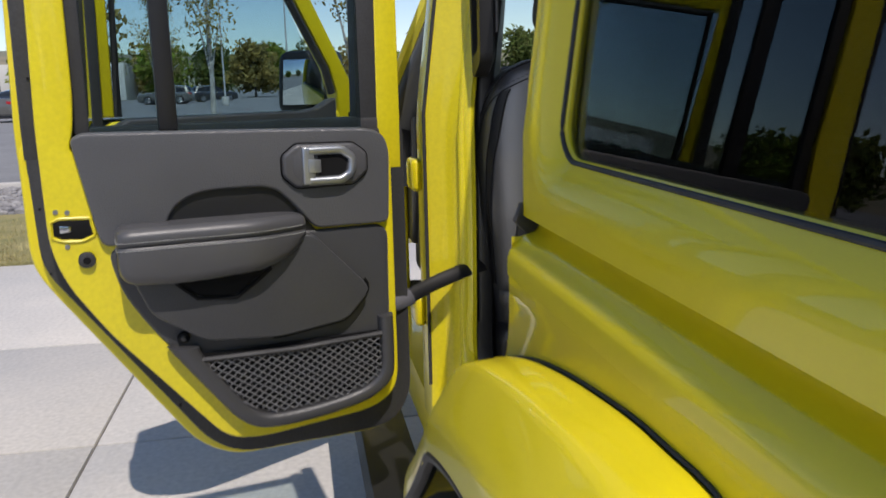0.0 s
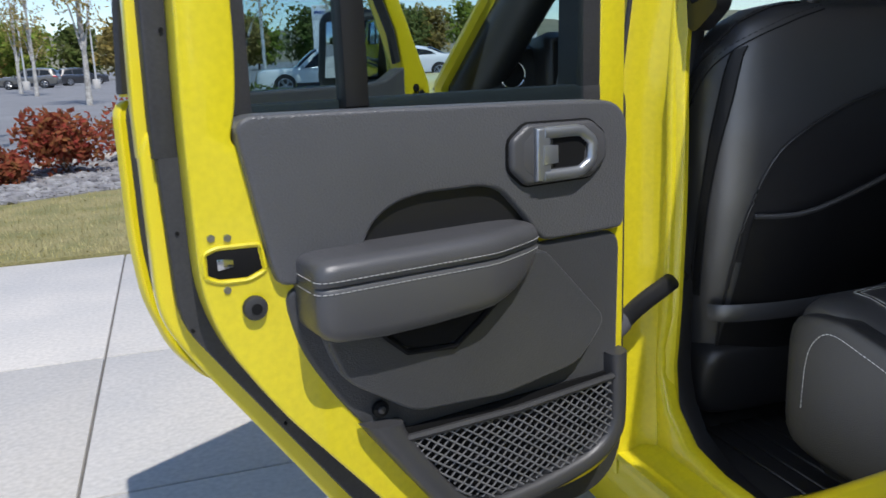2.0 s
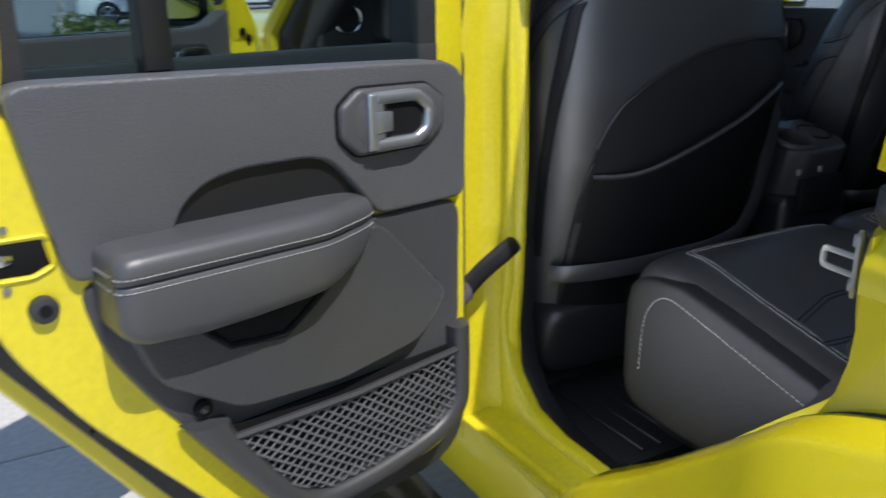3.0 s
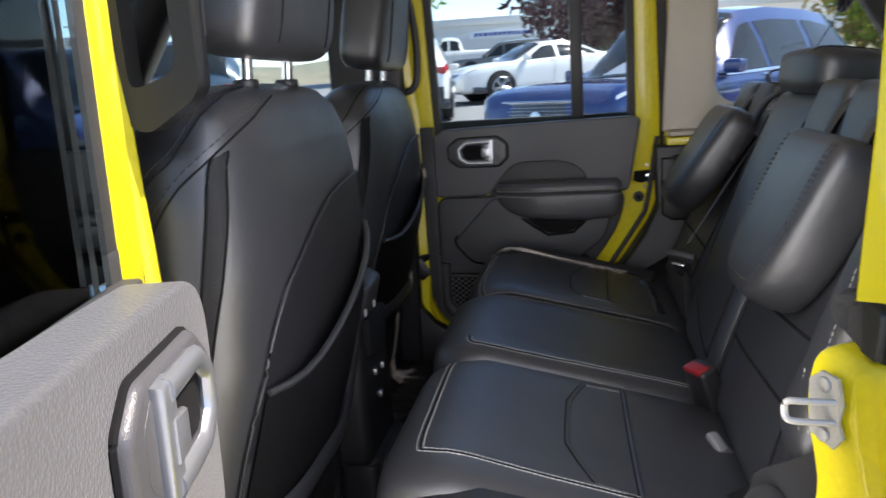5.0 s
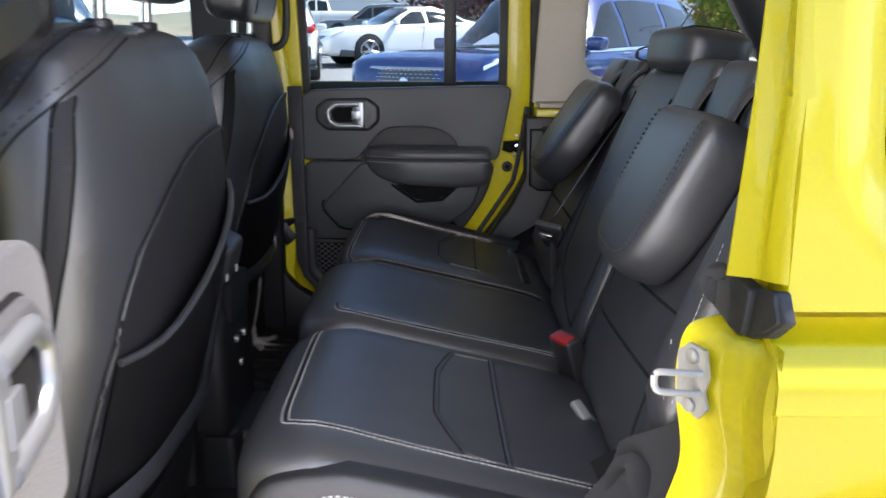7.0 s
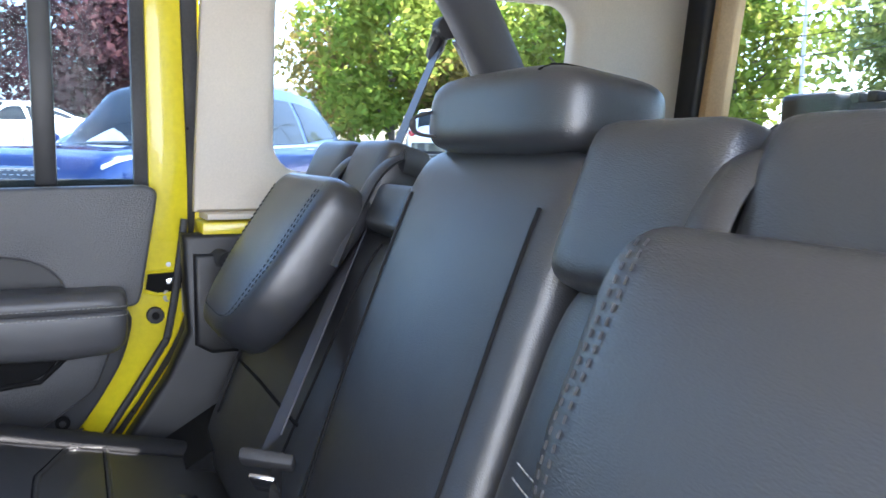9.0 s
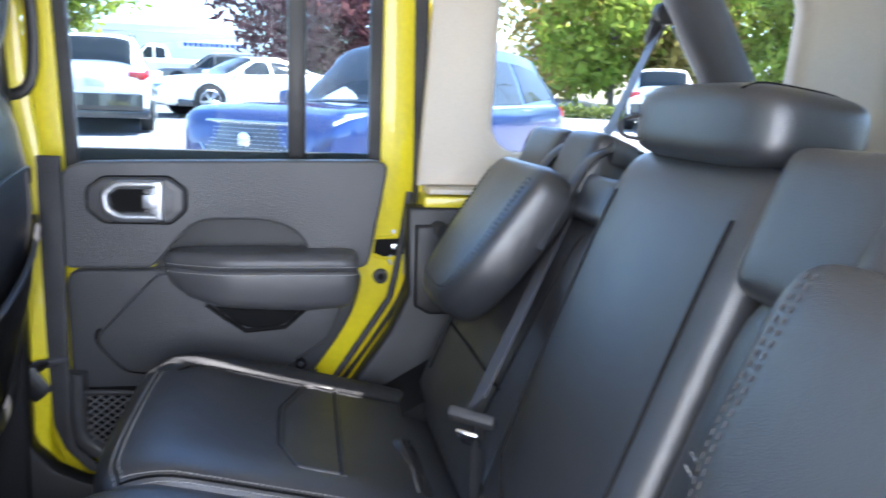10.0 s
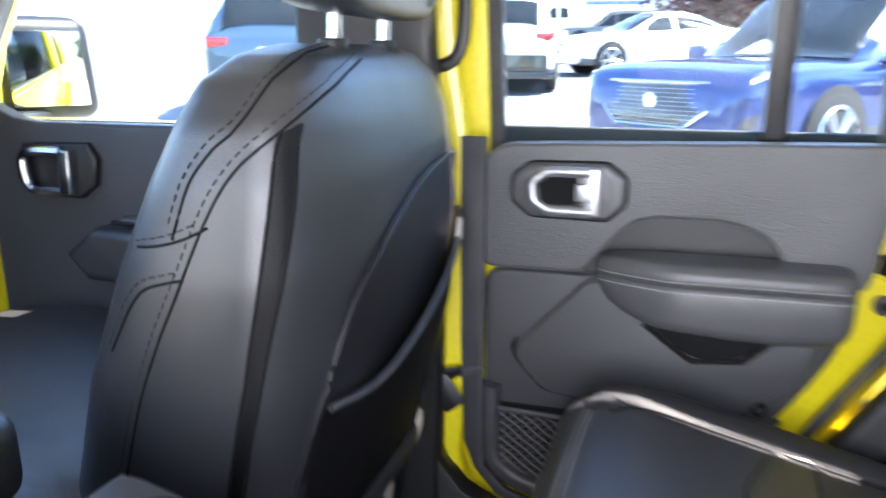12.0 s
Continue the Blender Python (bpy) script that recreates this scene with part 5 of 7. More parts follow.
left_back = back_pad(-0.668, -0.150, *WIDE, -0.17, 0.235, [[(0.192, -0.052), (0.10, -0.050), (0.0, -0.046), (-0.120, -0.042)], [(0.192, 0.022), (0.10, 0.024), (0.0, 0.029), (-0.120, 0.036)], [(0.190, -0.15), (0.184, 0.0), (0.190, 0.21)], [(-0.128, -0.15), (-0.124, 0.0), (-0.128, 0.21)]],
         [[(0.224, 0.093), (0.154, 0.085), (0.060, 0.075)], [(0.224, 0.083), (0.154, 0.075), (0.060, 0.066)]], 0.050)
st = bmesh.new()
for o in (0.0, -0.006):
    add_dashes(st, on_surface(tree_of(left_back), [(-0.8, y + o, z) for y, z in ((-0.984, 1.240), (-0.956, 1.160), (-0.923, 1.065), (-0.913, 1.010), (-0.900, 0.940))], (1, 0, 0), 0.0004), 0.0042, 0.0024, 0.0006, Vector((1, 0, 0)))
part("stitching", st, STITCH, left_back, "pale double stitching", kind="stuff")
for spec, v, spans in ((RIGHT, 0.170, ((0.172, 0.294), (0.304, 0.440), (0.450, 0.62))), (WIDE, 0.268, ((-0.292, -0.150), (-0.432, -0.302), (-0.62, -0.442)))):
    for x0, x1 in spans:
        tall = 0.118 if x0 > 0.2 or x0 < 0 else 0.06
        m = pose((x0 + x1) / 2, spec[1], spec[2], spec[0]) @ Matrix.Translation((0, -0.074, v + tall / 2 - 0.059))
        part("back_roll", moved(pad((x1 - x0, 0.152, tall), 8, 12), m), LEATHER, bench)
    m = pose(0, spec[1], spec[2], spec[0])
    for x in sorted(b for a, b in spans)[:-1]:
        x += 0.005
        part("roll_strap", moved(tube(smooth_line([(x, -0.05, v + 0.040), (x, -0.014, v + 0.034), (x, 0.004, v + 0.000), (x - 0.006, 0.010, v - 0.055), (x - 0.012, 0.012, v - 0.115)], 5), 0.016, 8, False, 0.3, Vector((0, 1, 0))), m), LEATHER, bench)
    # added near-black box: darkens the gaps between the rolls as shade would
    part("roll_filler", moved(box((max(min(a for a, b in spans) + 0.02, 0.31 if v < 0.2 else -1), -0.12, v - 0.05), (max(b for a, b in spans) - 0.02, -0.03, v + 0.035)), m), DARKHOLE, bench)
# folded outer headrests and the upright middle one
for s, hx, hy, hz, lean, hw in ((-1, -0.402, -0.972, 1.163, 27, 0.220), (1, 0.405, -0.985, 1.158, 35, 0.235)):
    hh = 0.208 if s < 0 else 0.235
    out = rounded([(-hw * 0.56, hh * 0.5), (hw * 0.56, hh * 0.5), (hw * 0.50, -hh * 0.18), (hw * 0.30, -hh * 0.5), (-hw * 0.30, -hh * 0.5), (-hw * 0.50, -hh * 0.18)], 0.042, 7)
    hb = bmesh.new()
    loops = []
    for k, d in ((0.30, 0.046), (0.62, 0.0455), (0.84, 0.043), (0.915, 0.0395), (0.96, 0.034), (0.987, 0.025), (1.0, 0.012), (1.003, 0.0), (1.0, -0.012), (0.985, -0.025), (0.95, -0.034), (0.90, -0.038), (0.5, -0.04)):
        loops.append([hb.verts.new((x * k, d * 0.85, z * k)) for x, z in out])
    for l0, l1 in zip(loops, loops[1:]):
        for j in range(len(out)):
            k = (j + 1) % len(out)
            hb.faces.new((l0[j], l0[k], l1[k], l1[j]))
    hb.faces.new(loops[0][::-1])
    hb.faces.new(loops[-1])
    hr = part("folded_headrest", moved(hb, pose(hx, hy, hz, lean)), LEATHER, bench, "headrest folded forward over the backrest")
    tr = tree_of(hr)
    m = pose(hx, hy, hz, lean)
    for o, r in ((hw * 0.438, 0.0007), (hw * 0.40, 0.0007)):
        b = bmesh.new()
        loop = smooth_line([(-o, 0, 0.09), (-o, 0, 0.0), (-o * 0.93, 0, -0.035), (-o * 0.70, 0, -hh * 0.37), (0, 0, -hh * 0.40), (o * 0.70, 0, -hh * 0.37), (o * 0.93, 0, -0.035), (o, 0, 0.0), (o, 0, 0.09)], 8)
        add_dashes(b, on_surface(tr, [m @ Vector((q.x, 0.02, q.z)) for q in loop], tuple(-(m.to_3x3() @ Vector((0, 1, 0)))), 0.0006), 0.004, 0.003, r)
        part("stitching", b, STITCH_DARK, hr, kind="stuff")
mh = part("headrest", moved(pad((0.262, 0.118, 0.074), 4.2, 18), pose(0.012, -1.116, 1.327, 8)), LEATHER, bench, "middle headrest pushed down")
tr = tree_of(mh)
for x in (-0.072, 0.115):
    part("seam", tube(on_surface(tr, [(x, -1.02 - 0.17 * i / 14, 1.5) for i in range(15)], (0, 0, -1), 0.0003), 0.0016, 5), DARKHOLE, mh)
part("release_loop", tube(smooth_line([(0.095, -1.062, 1.312), (0.112, -1.046, 1.316), (0.122, -1.048, 1.330), (0.110, -1.062, 1.336)], 6), 0.0035, 8, False, 0.5), RUBBER, mh)
part("crease_filler", box((-0.62, -1.02, 0.66), (0.62, -0.94, 0.84), 0.02), LEATHER, bench)

# belts and buckles
belt = thing("seat_belt", "grey seat belt hanging from the roll bar", "seat belt")
pts = [Vector((0.690, -1.335, 1.475)).lerp(Vector((0.125, -0.905, 1.022)), i / 4) for i in range(5)]
b = bmesh.new()
line = smooth_line(pts, 8)
vs = []
for i, q in enumerate(line):
    d = (line[min(i + 1, len(line) - 1)] - line[max(i - 1, 0)]).normalized()
    side = d.cross(Vector((0.25, 0.75, 0.6)).normalized()).normalized() * 0.023
    nn = side.cross(d).normalized() * 0.0008
    vs.append([b.verts.new(q + side + nn), b.verts.new(q - side + nn), b.verts.new(q - side - nn), b.verts.new(q + side - nn)])
for a, c in zip(vs, vs[1:]):
    for j in range(4):
        b.faces.new((a[j], a[(j + 1) % 4], c[(j + 1) % 4], c[j]))
part("webbing", b, WEBBING, belt)
part("latch_plate", moved(box((-0.058, -0.012, -0.002), (0.0, 0.012, 0.002), 0.001), pose(0.110, -0.893, 0.998, 10, 35, -20) @ Matrix.Rotation(radians(180), 4, "Z")), CHROME, belt, "bright steel latch plate")
part("latch_grip", moved(box((-0.008, -0.026, -0.006), (0.022, 0.026, 0.006), 0.004), pose(0.119, -0.900, 1.012, 10, 35, -20)), RUBBER, belt)
part("lower_webbing", tube(smooth_line([(0.128, -0.912, 1.005), (0.150, -0.915, 0.96), (0.165, -0.92, 0.90), (0.168, -0.925, 0.85)], 5), 0.012, 8, False, 0.15, Vector((0.7, 0.7, 0)).normalized()), RUBBER, belt)
part("upper_guide", tube(smooth_line([(0.665, -1.325, 1.50), (0.70, -1.35, 1.515), (0.725, -1.355, 1.49), (0.70, -1.33, 1.465)], 5, True), 0.012, 8, True), RUBBER, belt)
part("guide_bolt", disc((0.66, -1.335, 1.505), 0.020, 0.03, "x", 14, 0.004), RUBBER, belt)
part("retractor_rod", tube([(0.66, -1.36, 1.49), (0.66, -1.50, 1.28)], 0.014, 8), STEEL, belt)


def buckle(x, y, z, rx, rz, red=True):
    root = thing("belt_buckle", "black seat belt buckle with a red button", "belt buckle", "buckles", (x, y, z))
    root.rotation_euler = (radians(rx), 0, radians(rz))
    root.scale = (1.25, 1.25, 1.25)
    part("housing", box((-0.019, -0.012, -0.05), (0.019, 0.012, 0.025), 0.005, 3), PLASTIC, root)
    part("button", box((-0.015, -0.004, 0.020), (0.015, 0.0125, 0.0268), 0.002), RED, root, "red release button")
    part("stalk", box((-0.013, -0.004, -0.13), (0.013, 0.004, -0.05)), WEBBING, root)


buckle(-0.228, -0.892, 0.895, -20, 30)
for x, y in ((0.235, -0.87),):
    lp = thing("belt_loop", "dark webbing loop at the seat crease", "strap", "webbing loops", (x, y, 0.90))
    part("webbing", tube(smooth_line([(0, 0, -0.03), (0.03, 0.015, 0.02), (0.0, 0.03, 0.035), (-0.03, 0.012, 0.015), (-0.01, -0.005, -0.03)], 5), 0.008, 8, False, 0.25), PLASTIC, lp)
wd = thing("seat_side_webbing", "dark webbing folded beside the seat", "strap", at=(-0.664, -0.896, 0.882))
part("webbing", tube(smooth_line([(0.040, -0.010, -0.07), (0.034, 0.010, -0.02), (0.026, 0.018, 0.040), (0.012, 0.014, 0.062), (0.0, 0.0, 0.050), (-0.006, -0.008, 0.010), (0.0, -0.006, -0.06)], 6), 0.014, 10, False, 0.2, Vector((1, 0.3, 0)).normalized()), FELT, wd)
stub = thing("belt_tongue", "grey belt tongue resting in the seat crease", "belt tongue", at=(-0.365, -0.886, 0.868))
stub.rotation_euler = (radians(35), 0, radians(-55))
stub.scale = (0.75, 0.75, 0.75)
part("grip", box((-0.011, -0.024, -0.006), (0.011, 0.018, 0.008), 0.005, 3), GREYPLASTIC, stub)
part("webbing", box((-0.016, -0.075, -0.003), (0.016, -0.018, 0.003), 0.001), WEBBING, stub)

# strikers on both jambs
for s in (-1, 1):
    st = thing("door_striker", "zinc-plated door striker bolted to the jamb", "striker", "door strikers", (s * 0.733, -0.9155, 1.066))
    st.rotation_euler = (0, 0, radians(-s * 29))
    st.scale = (0.68, 0.68, 0.68)
    part("plate", mirrored(prism([(-0.028, -0.038), (-0.03, 0.03), (-0.012, 0.045), (0.014, 0.042), (0.022, 0.01), (0.016, -0.012), (0.024, -0.03), (0.01, -0.048)], -0.004, 0.002, "y", 0.001), s), ZINC, st)
    part("loop", mirrored(tube(smooth_line([(0.012, 0, 0.012), (-0.01, 0.03, 0.012), (-0.022, 0.042, 0.010), (-0.024, 0.044, -0.002), (-0.020, 0.042, -0.012), (-0.01, 0.03, -0.014), (0.012, 0, -0.014)], 5), 0.0045, 8), s), ZINC, st)
    for z in (0.031, -0.033):
        part("bolt", mirrored(disc((-0.004, 0.004, z), 0.0095, 0.006, "y", 16, 0.002), s), ZINC, st)

# door check straps
for s, pts in ((-1, [(-0.905, -0.415, 0.882), (-0.862, -0.400, 0.888), (-0.80, -0.365, 0.905), (-0.725, -0.330, 0.922), (-0.67, -0.29, 0.925)]),
               (1, [(0.700, -0.345, 0.905), (0.682, -0.318, 0.902), (0.674, -0.292, 0.898), (0.668, -0.262, 0.915), (0.655, -0.235, 0.945)])):
    dc = thing("door_check_strap", "black webbing door check strap", "strap", "door check straps")
    part("webbing", tube(smooth_line(pts, 6), 0.015, 10, False, 0.35, Vector((0.6, -0.6, 0.5)).normalized()), PLASTIC, dc)
    if s > 0:
        part("strap_end", tube(smooth_line([(0.674, -0.268, 0.915), (0.668, -0.288, 0.890), (0.668, -0.308, 0.862), (0.670, -0.316, 0.852)], 4), 0.018, 8, False, 0.2, Vector((1, 0, 0))), PLASTIC, dc)
    part("sleeve", tube(smooth_line(pts, 6)[:9] if s < 0 else [Vector(pts[0]), Vector(pts[1])], 0.0175, 10, False, 0.45, Vector((0.6, -0.6, 0.5)).normalized()), WEBBING, dc, "grey woven sleeve")

# ---- cabin floor, console, dashboard ----
console = thing("centre_console", "black centre console with rear cup holders", "console")
part("body", prism([(-0.315, 0.60), (-0.345, 0.70), (-0.340, 0.90), (-0.332, 0.915), (-0.205, 0.925), (-0.195, 0.995), (-0.10, 1.0), (0.50, 0.96), (0.56, 0.90), (0.56, 0.60)], -0.095, 0.095, "x", 0.02, 4), PLASTIC, console)
part("armrest_lid", moved(pad((0.20, 0.30, 0.08), 6, 12), pose(0, 0.02, 1.035, -2)), LEATHER, console)
tm = pose(0.006, -0.282, 1.016, 14)
edge = rounded([(-0.062, -0.072), (-0.090, -0.046), (-0.095, 0.075), (0.085, 0.075), (0.083, -0.030), (0.058, -0.066)], 0.010, 4)
cx, cy = -0.050, -0.014


def rim_at(angle, grow):
    """Where a ray from the cup's axis leaves the tray's outline."""
    dx, dy = math.cos(angle), math.sin(angle)
    best = 0.0
    for (ax, ay), (bx, by) in zip(edge, edge[1:] + edge[:1]):
        den = dx * (by - ay) - dy * (bx - ax)
        if abs(den) > 1e-9:
            k = ((ax - cx) * (by - ay) - (ay - cy) * (bx - ax)) / den
            m = ((ax - cx) * dy - (ay - cy) * dx) / den
            if k > 0 and -1e-6 <= m <= 1 + 1e-6:
                best = max(best, k)
    return (cx + dx * (best + grow), cy + dy * (best + grow))


shell, cup = bmesh.new(), bmesh.new()
rings = []
for grow, z in ((0.0, -0.10), (0.0, -0.004), (-0.002, 0.002), (-0.006, 0.005), (-0.010, 0.006)):
    rings.append([shell.verts.new((*rim_at(k * math.tau / 64, grow), z)) for k in range(64)])
rings.append([shell.verts.new((cx + 0.036 * math.cos(k * math.tau / 64), cy + 0.036 * math.sin(k * math.tau / 64), 0.006)) for k in range(64)])
for r0, r1 in zip(rings, rings[1:]):
    for j in range(64):
        shell.faces.new((r0[j], r0[(j + 1) % 64], r1[(j + 1) % 64], r1[j]))
tray = part("cup_tray", moved(shell, tm), POCKET, console)
rings = []
for r, z in ((0.050, 0.005), (0.049, 0.011), (0.046, 0.014), (0.041, 0.014), (0.037, 0.011), (0.035, 0.0), (0.032, -0.060)):
    rings.append([cup.verts.new((cx + r * math.cos(k * math.tau / 32), cy + r * math.sin(k * math.tau / 32), z)) for k in range(32)])
for r0, r1 in zip(rings, rings[1:]):
    for j in range(32):
        cup.faces.new((r0[j], r0[(j + 1) % 32], r1[(j + 1) % 32], r1[j]))
cup.faces.new(rings[-1])
bucket = part("cup_bucket", moved(cup, tm), POCKET, tray)
# warm reflection inside the cup, put in as a small tan block
part("cup_reflection", moved(box((cx - 0.034, cy - 0.006, -0.030), (cx - 0.006, cy + 0.012, -0.012), 0.004, 2), tm), TAN, tray, "tan block standing in for a reflection in the cup")
part("lid_groove", moved(tube([(0.040 + 0.033 * math.cos(i * math.tau / 32), 0.006 + 0.033 * math.sin(i * math.tau / 32), 0.0065) for i in range(32)], 0.0022, 6, True), tm), DARKHOLE, tray)
part("cup_lid", moved(disc((0.040, 0.006, 0.0055), 0.031, 0.004, "z", 28, 0.001), tm), POCKET, tray)
for x in (-0.082, -0.02):
    part("switch_mark", box((x - 0.005, -0.3525, 0.962), (x + 0.005, -0.3495, 0.974), 0.001), STITCH, console)
part("rear_vent", box((-0.06, -0.350, 0.88), (0.06, -0.330, 0.95), 0.006), DARKHOLE, console)
for x, z in ((-0.02, 0.84), (0.03, 0.835), (0.0, 0.79)):
    part("socket", box((x - 0.006, -0.348, z - 0.006), (x + 0.006, -0.335, z + 0.006), 0.002), STEEL, console)
part("rear_duct", box((-0.09, -0.42, 0.598), (0.09, -0.30, 0.70), 0.02, 3), PLASTIC, console)

mat = thing("floor_tray", "black moulded rubber floor tray in the rear footwell", "floor mat", at=(0, 0, 0.6))
for x0, x1 in ((-0.66, -0.10), (0.10, 0.66)):
    part("tray", prism([(-0.56, 0.0), (-0.22, 0.0), (-0.22, 0.10), (-0.235, 0.10), (-0.24, 0.03), (-0.26, 0.012), (-0.54, 0.012), (-0.545, 0.03), (-0.56, 0.03)], x0, x1, "x", 0.004, 2), PLASTIC, mat)
b = bmesh.new()
for i in range(12):
    add_box(b, (-0.60 + i * 0.038, -0.52, 0.011), (-0.59 + i * 0.038, -0.26, 0.017), 0.002, 1)
    add_box(b, (0.16 + i * 0.038, -0.52, 0.011), (0.17 + i * 0.038, -0.26, 0.017), 0.002, 1)
part("ribs", b, PLASTIC, mat, kind="stuff")
bin_ = thing("floor_bin", "black moulded two-level storage bin on the floor tunnel", "storage bin", at=(0, 0, 0.60))


def tub_shell(x0, x1, y0, y1, top, floor_z, wall=0.006):
    """An open moulded tub: outer wall, rim, inner wall and floor."""
    b = bmesh.new()
    loops = []
    for inset, z in ((-0.004, 0.0), (0.0, top - 0.006), (0.001, top), (wall, top), (wall + 0.002, top - 0.006), (wall + 0.012, floor_z + 0.012), (wall + 0.022, floor_z)):
        lp = rounded([(x0 + inset, y0 + inset), (x1 - inset, y0 + inset), (x1 - inset, y1 - inset), (x0 + inset, y1 - inset)], 0.020)
        loops.append([b.verts.new((x, y, z)) for x, y in lp])
    for l0, l1 in zip(loops, loops[1:]):
        for j in range(len(l0)):
            k = (j + 1) % len(l0)
            b.faces.new((l0[j], l0[k], l1[k], l1[j]))
    b.faces.new(loops[-1])
    return b


part("upper_tub", tub_shell(-0.117, 0.120, -0.288, -0.185, 0.160, 0.05), PLASTIC, bin_)
part("lower_tub", tub_shell(-0.121, 0.125, -0.362, -0.290, 0.100, 0.03), PLASTIC, bin_)
for x in (-0.03, 0.05):
    part("divider", box((x, -0.352, 0.028), (x + 0.010, -0.298, 0.062), 0.003, 2), PLASTIC, bin_)

FILM = bpy.data.materials.new("clear_film")
FILM.use_nodes = True
fb = FILM.node_tree.nodes["Principled BSDF"]
fb.inputs["Base Color"].default_value = (0.03, 0.032, 0.035, 1)
fb.inputs["Roughness"].default_value = 0.06
fb.inputs["Alpha"].default_value = 0.35
film = thing("plastic_film", "crumpled clear plastic film on the floor", "plastic film", at=(0.36, -0.34, 0.615))
b = bmesh.new()
bmesh.ops.create_grid(b, x_segments=44, y_segments=36, size=1.0)
for v in b.verts:
    x, y = v.co.x * 0.30, v.co.y * 0.15
    n1 = noise.ridged_multi_fractal(Vector((x * 9, y * 9, 1)), 1.0, 2.1, 4, 1.0, 2.0)
    v.co = Vector((x + 0.02 * noise.noise(Vector((y * 12, x * 12, 4))), y + 0.02 * noise.noise(Vector((x * 12, y * 12, 7))), 0.012 * n1))
part("film", b, FILM, film)

dash = thing("dashboard", "black dashboard with round chrome-ringed vents", "dashboard")
part("top", prism([(0.56, 0.95), (0.53, 1.05), (0.535, 1.27), (0.55, 1.305), (0.60, 1.318), (0.66, 1.30), (0.95, 1.20), (0.95, 0.80), (0.62, 0.80)], -0.70, 0.70, "x", 0.012, 4), PLASTIC, dash)
part("hood", prism([(0.46, 1.19), (0.46, 1.33), (0.50, 1.345), (0.60, 1.33), (0.60, 1.19)], -0.56, -0.28, "x", 0.025, 4), PLASTIC, dash)
part("gauge_face", box((-0.545, 0.455, 1.215), (-0.295, 0.462, 1.32), 0.002), DARKHOLE, dash)
for x, z in ((-0.625, 1.243), (0.0, 1.243), (0.12, 1.243), (0.625, 1.243)):
    part("vent_ring", tube([(x + 0.034 * math.cos(i * math.tau / 28), 0.530, z + 0.034 * math.sin(i * math.tau / 28)) for i in range(28)], 0.0022, 6, True), CHROME, dash)
    part("vent_face", disc((x, 0.533, z), 0.033, 0.006, "y", 28), DARKHOLE, dash)
for x in (-0.485, -0.355):
    part("gauge_ring", tube([(x + 0.042 * math.cos(i * math.tau / 28), 0.453, 1.268 + 0.042 * math.sin(i * math.tau / 28)) for i in range(28)], 0.002, 6, True), CHROME, dash)
part("lower_panel", box((-0.68, 0.55, 0.70), (0.68, 0.70, 1.0), 0.03, 3), PLASTIC, dash)
wheel_ = thing("steering_wheel", "black leather steering wheel", "steering wheel", at=(-0.425, 0.28, 1.165))
wheel_.rotation_euler = (radians(68), 0, 0)
part("rim", tube([(0.185 * math.cos(i * math.tau / 40), 0.185 * math.sin(i * math.tau / 40), 0) for i in range(40)], 0.015, 10, True), LEATHER, wheel_)
part("hub", disc((0, 0, -0.02), 0.075, 0.05, "z", 24, 0.015), PLASTIC, wheel_)
for a in (0, 180, 270):
    part("spoke", tube([(0.05 * math.cos(radians(a)), 0.05 * math.sin(radians(a)), -0.015), (0.18 * math.cos(radians(a)), 0.18 * math.sin(radians(a)), 0)], 0.014, 8, False, 0.5), CHROME if a == 270 else PLASTIC, wheel_)
part("column", tube([(0, 0, -0.04), (0, 0, -0.20)], 0.05, 12), PLASTIC, wheel_)

# grab handles on the windscreen pillars
for s in (-1, 1):
    ph = thing("pillar_handle", "black grab handle on the windscreen pillar", "grab handle", "pillar handles")
    part("grip", tube(smooth_line([(s * 0.70, 0.52, 1.335), (s * 0.655, 0.475, 1.352), (s * 0.62, 0.435, 1.385), (s * 0.605, 0.385, 1.45), (s * 0.61, 0.32, 1.53), (s * 0.655, 0.29, 1.60)], 6), 0.017, 10), PLASTIC, ph)
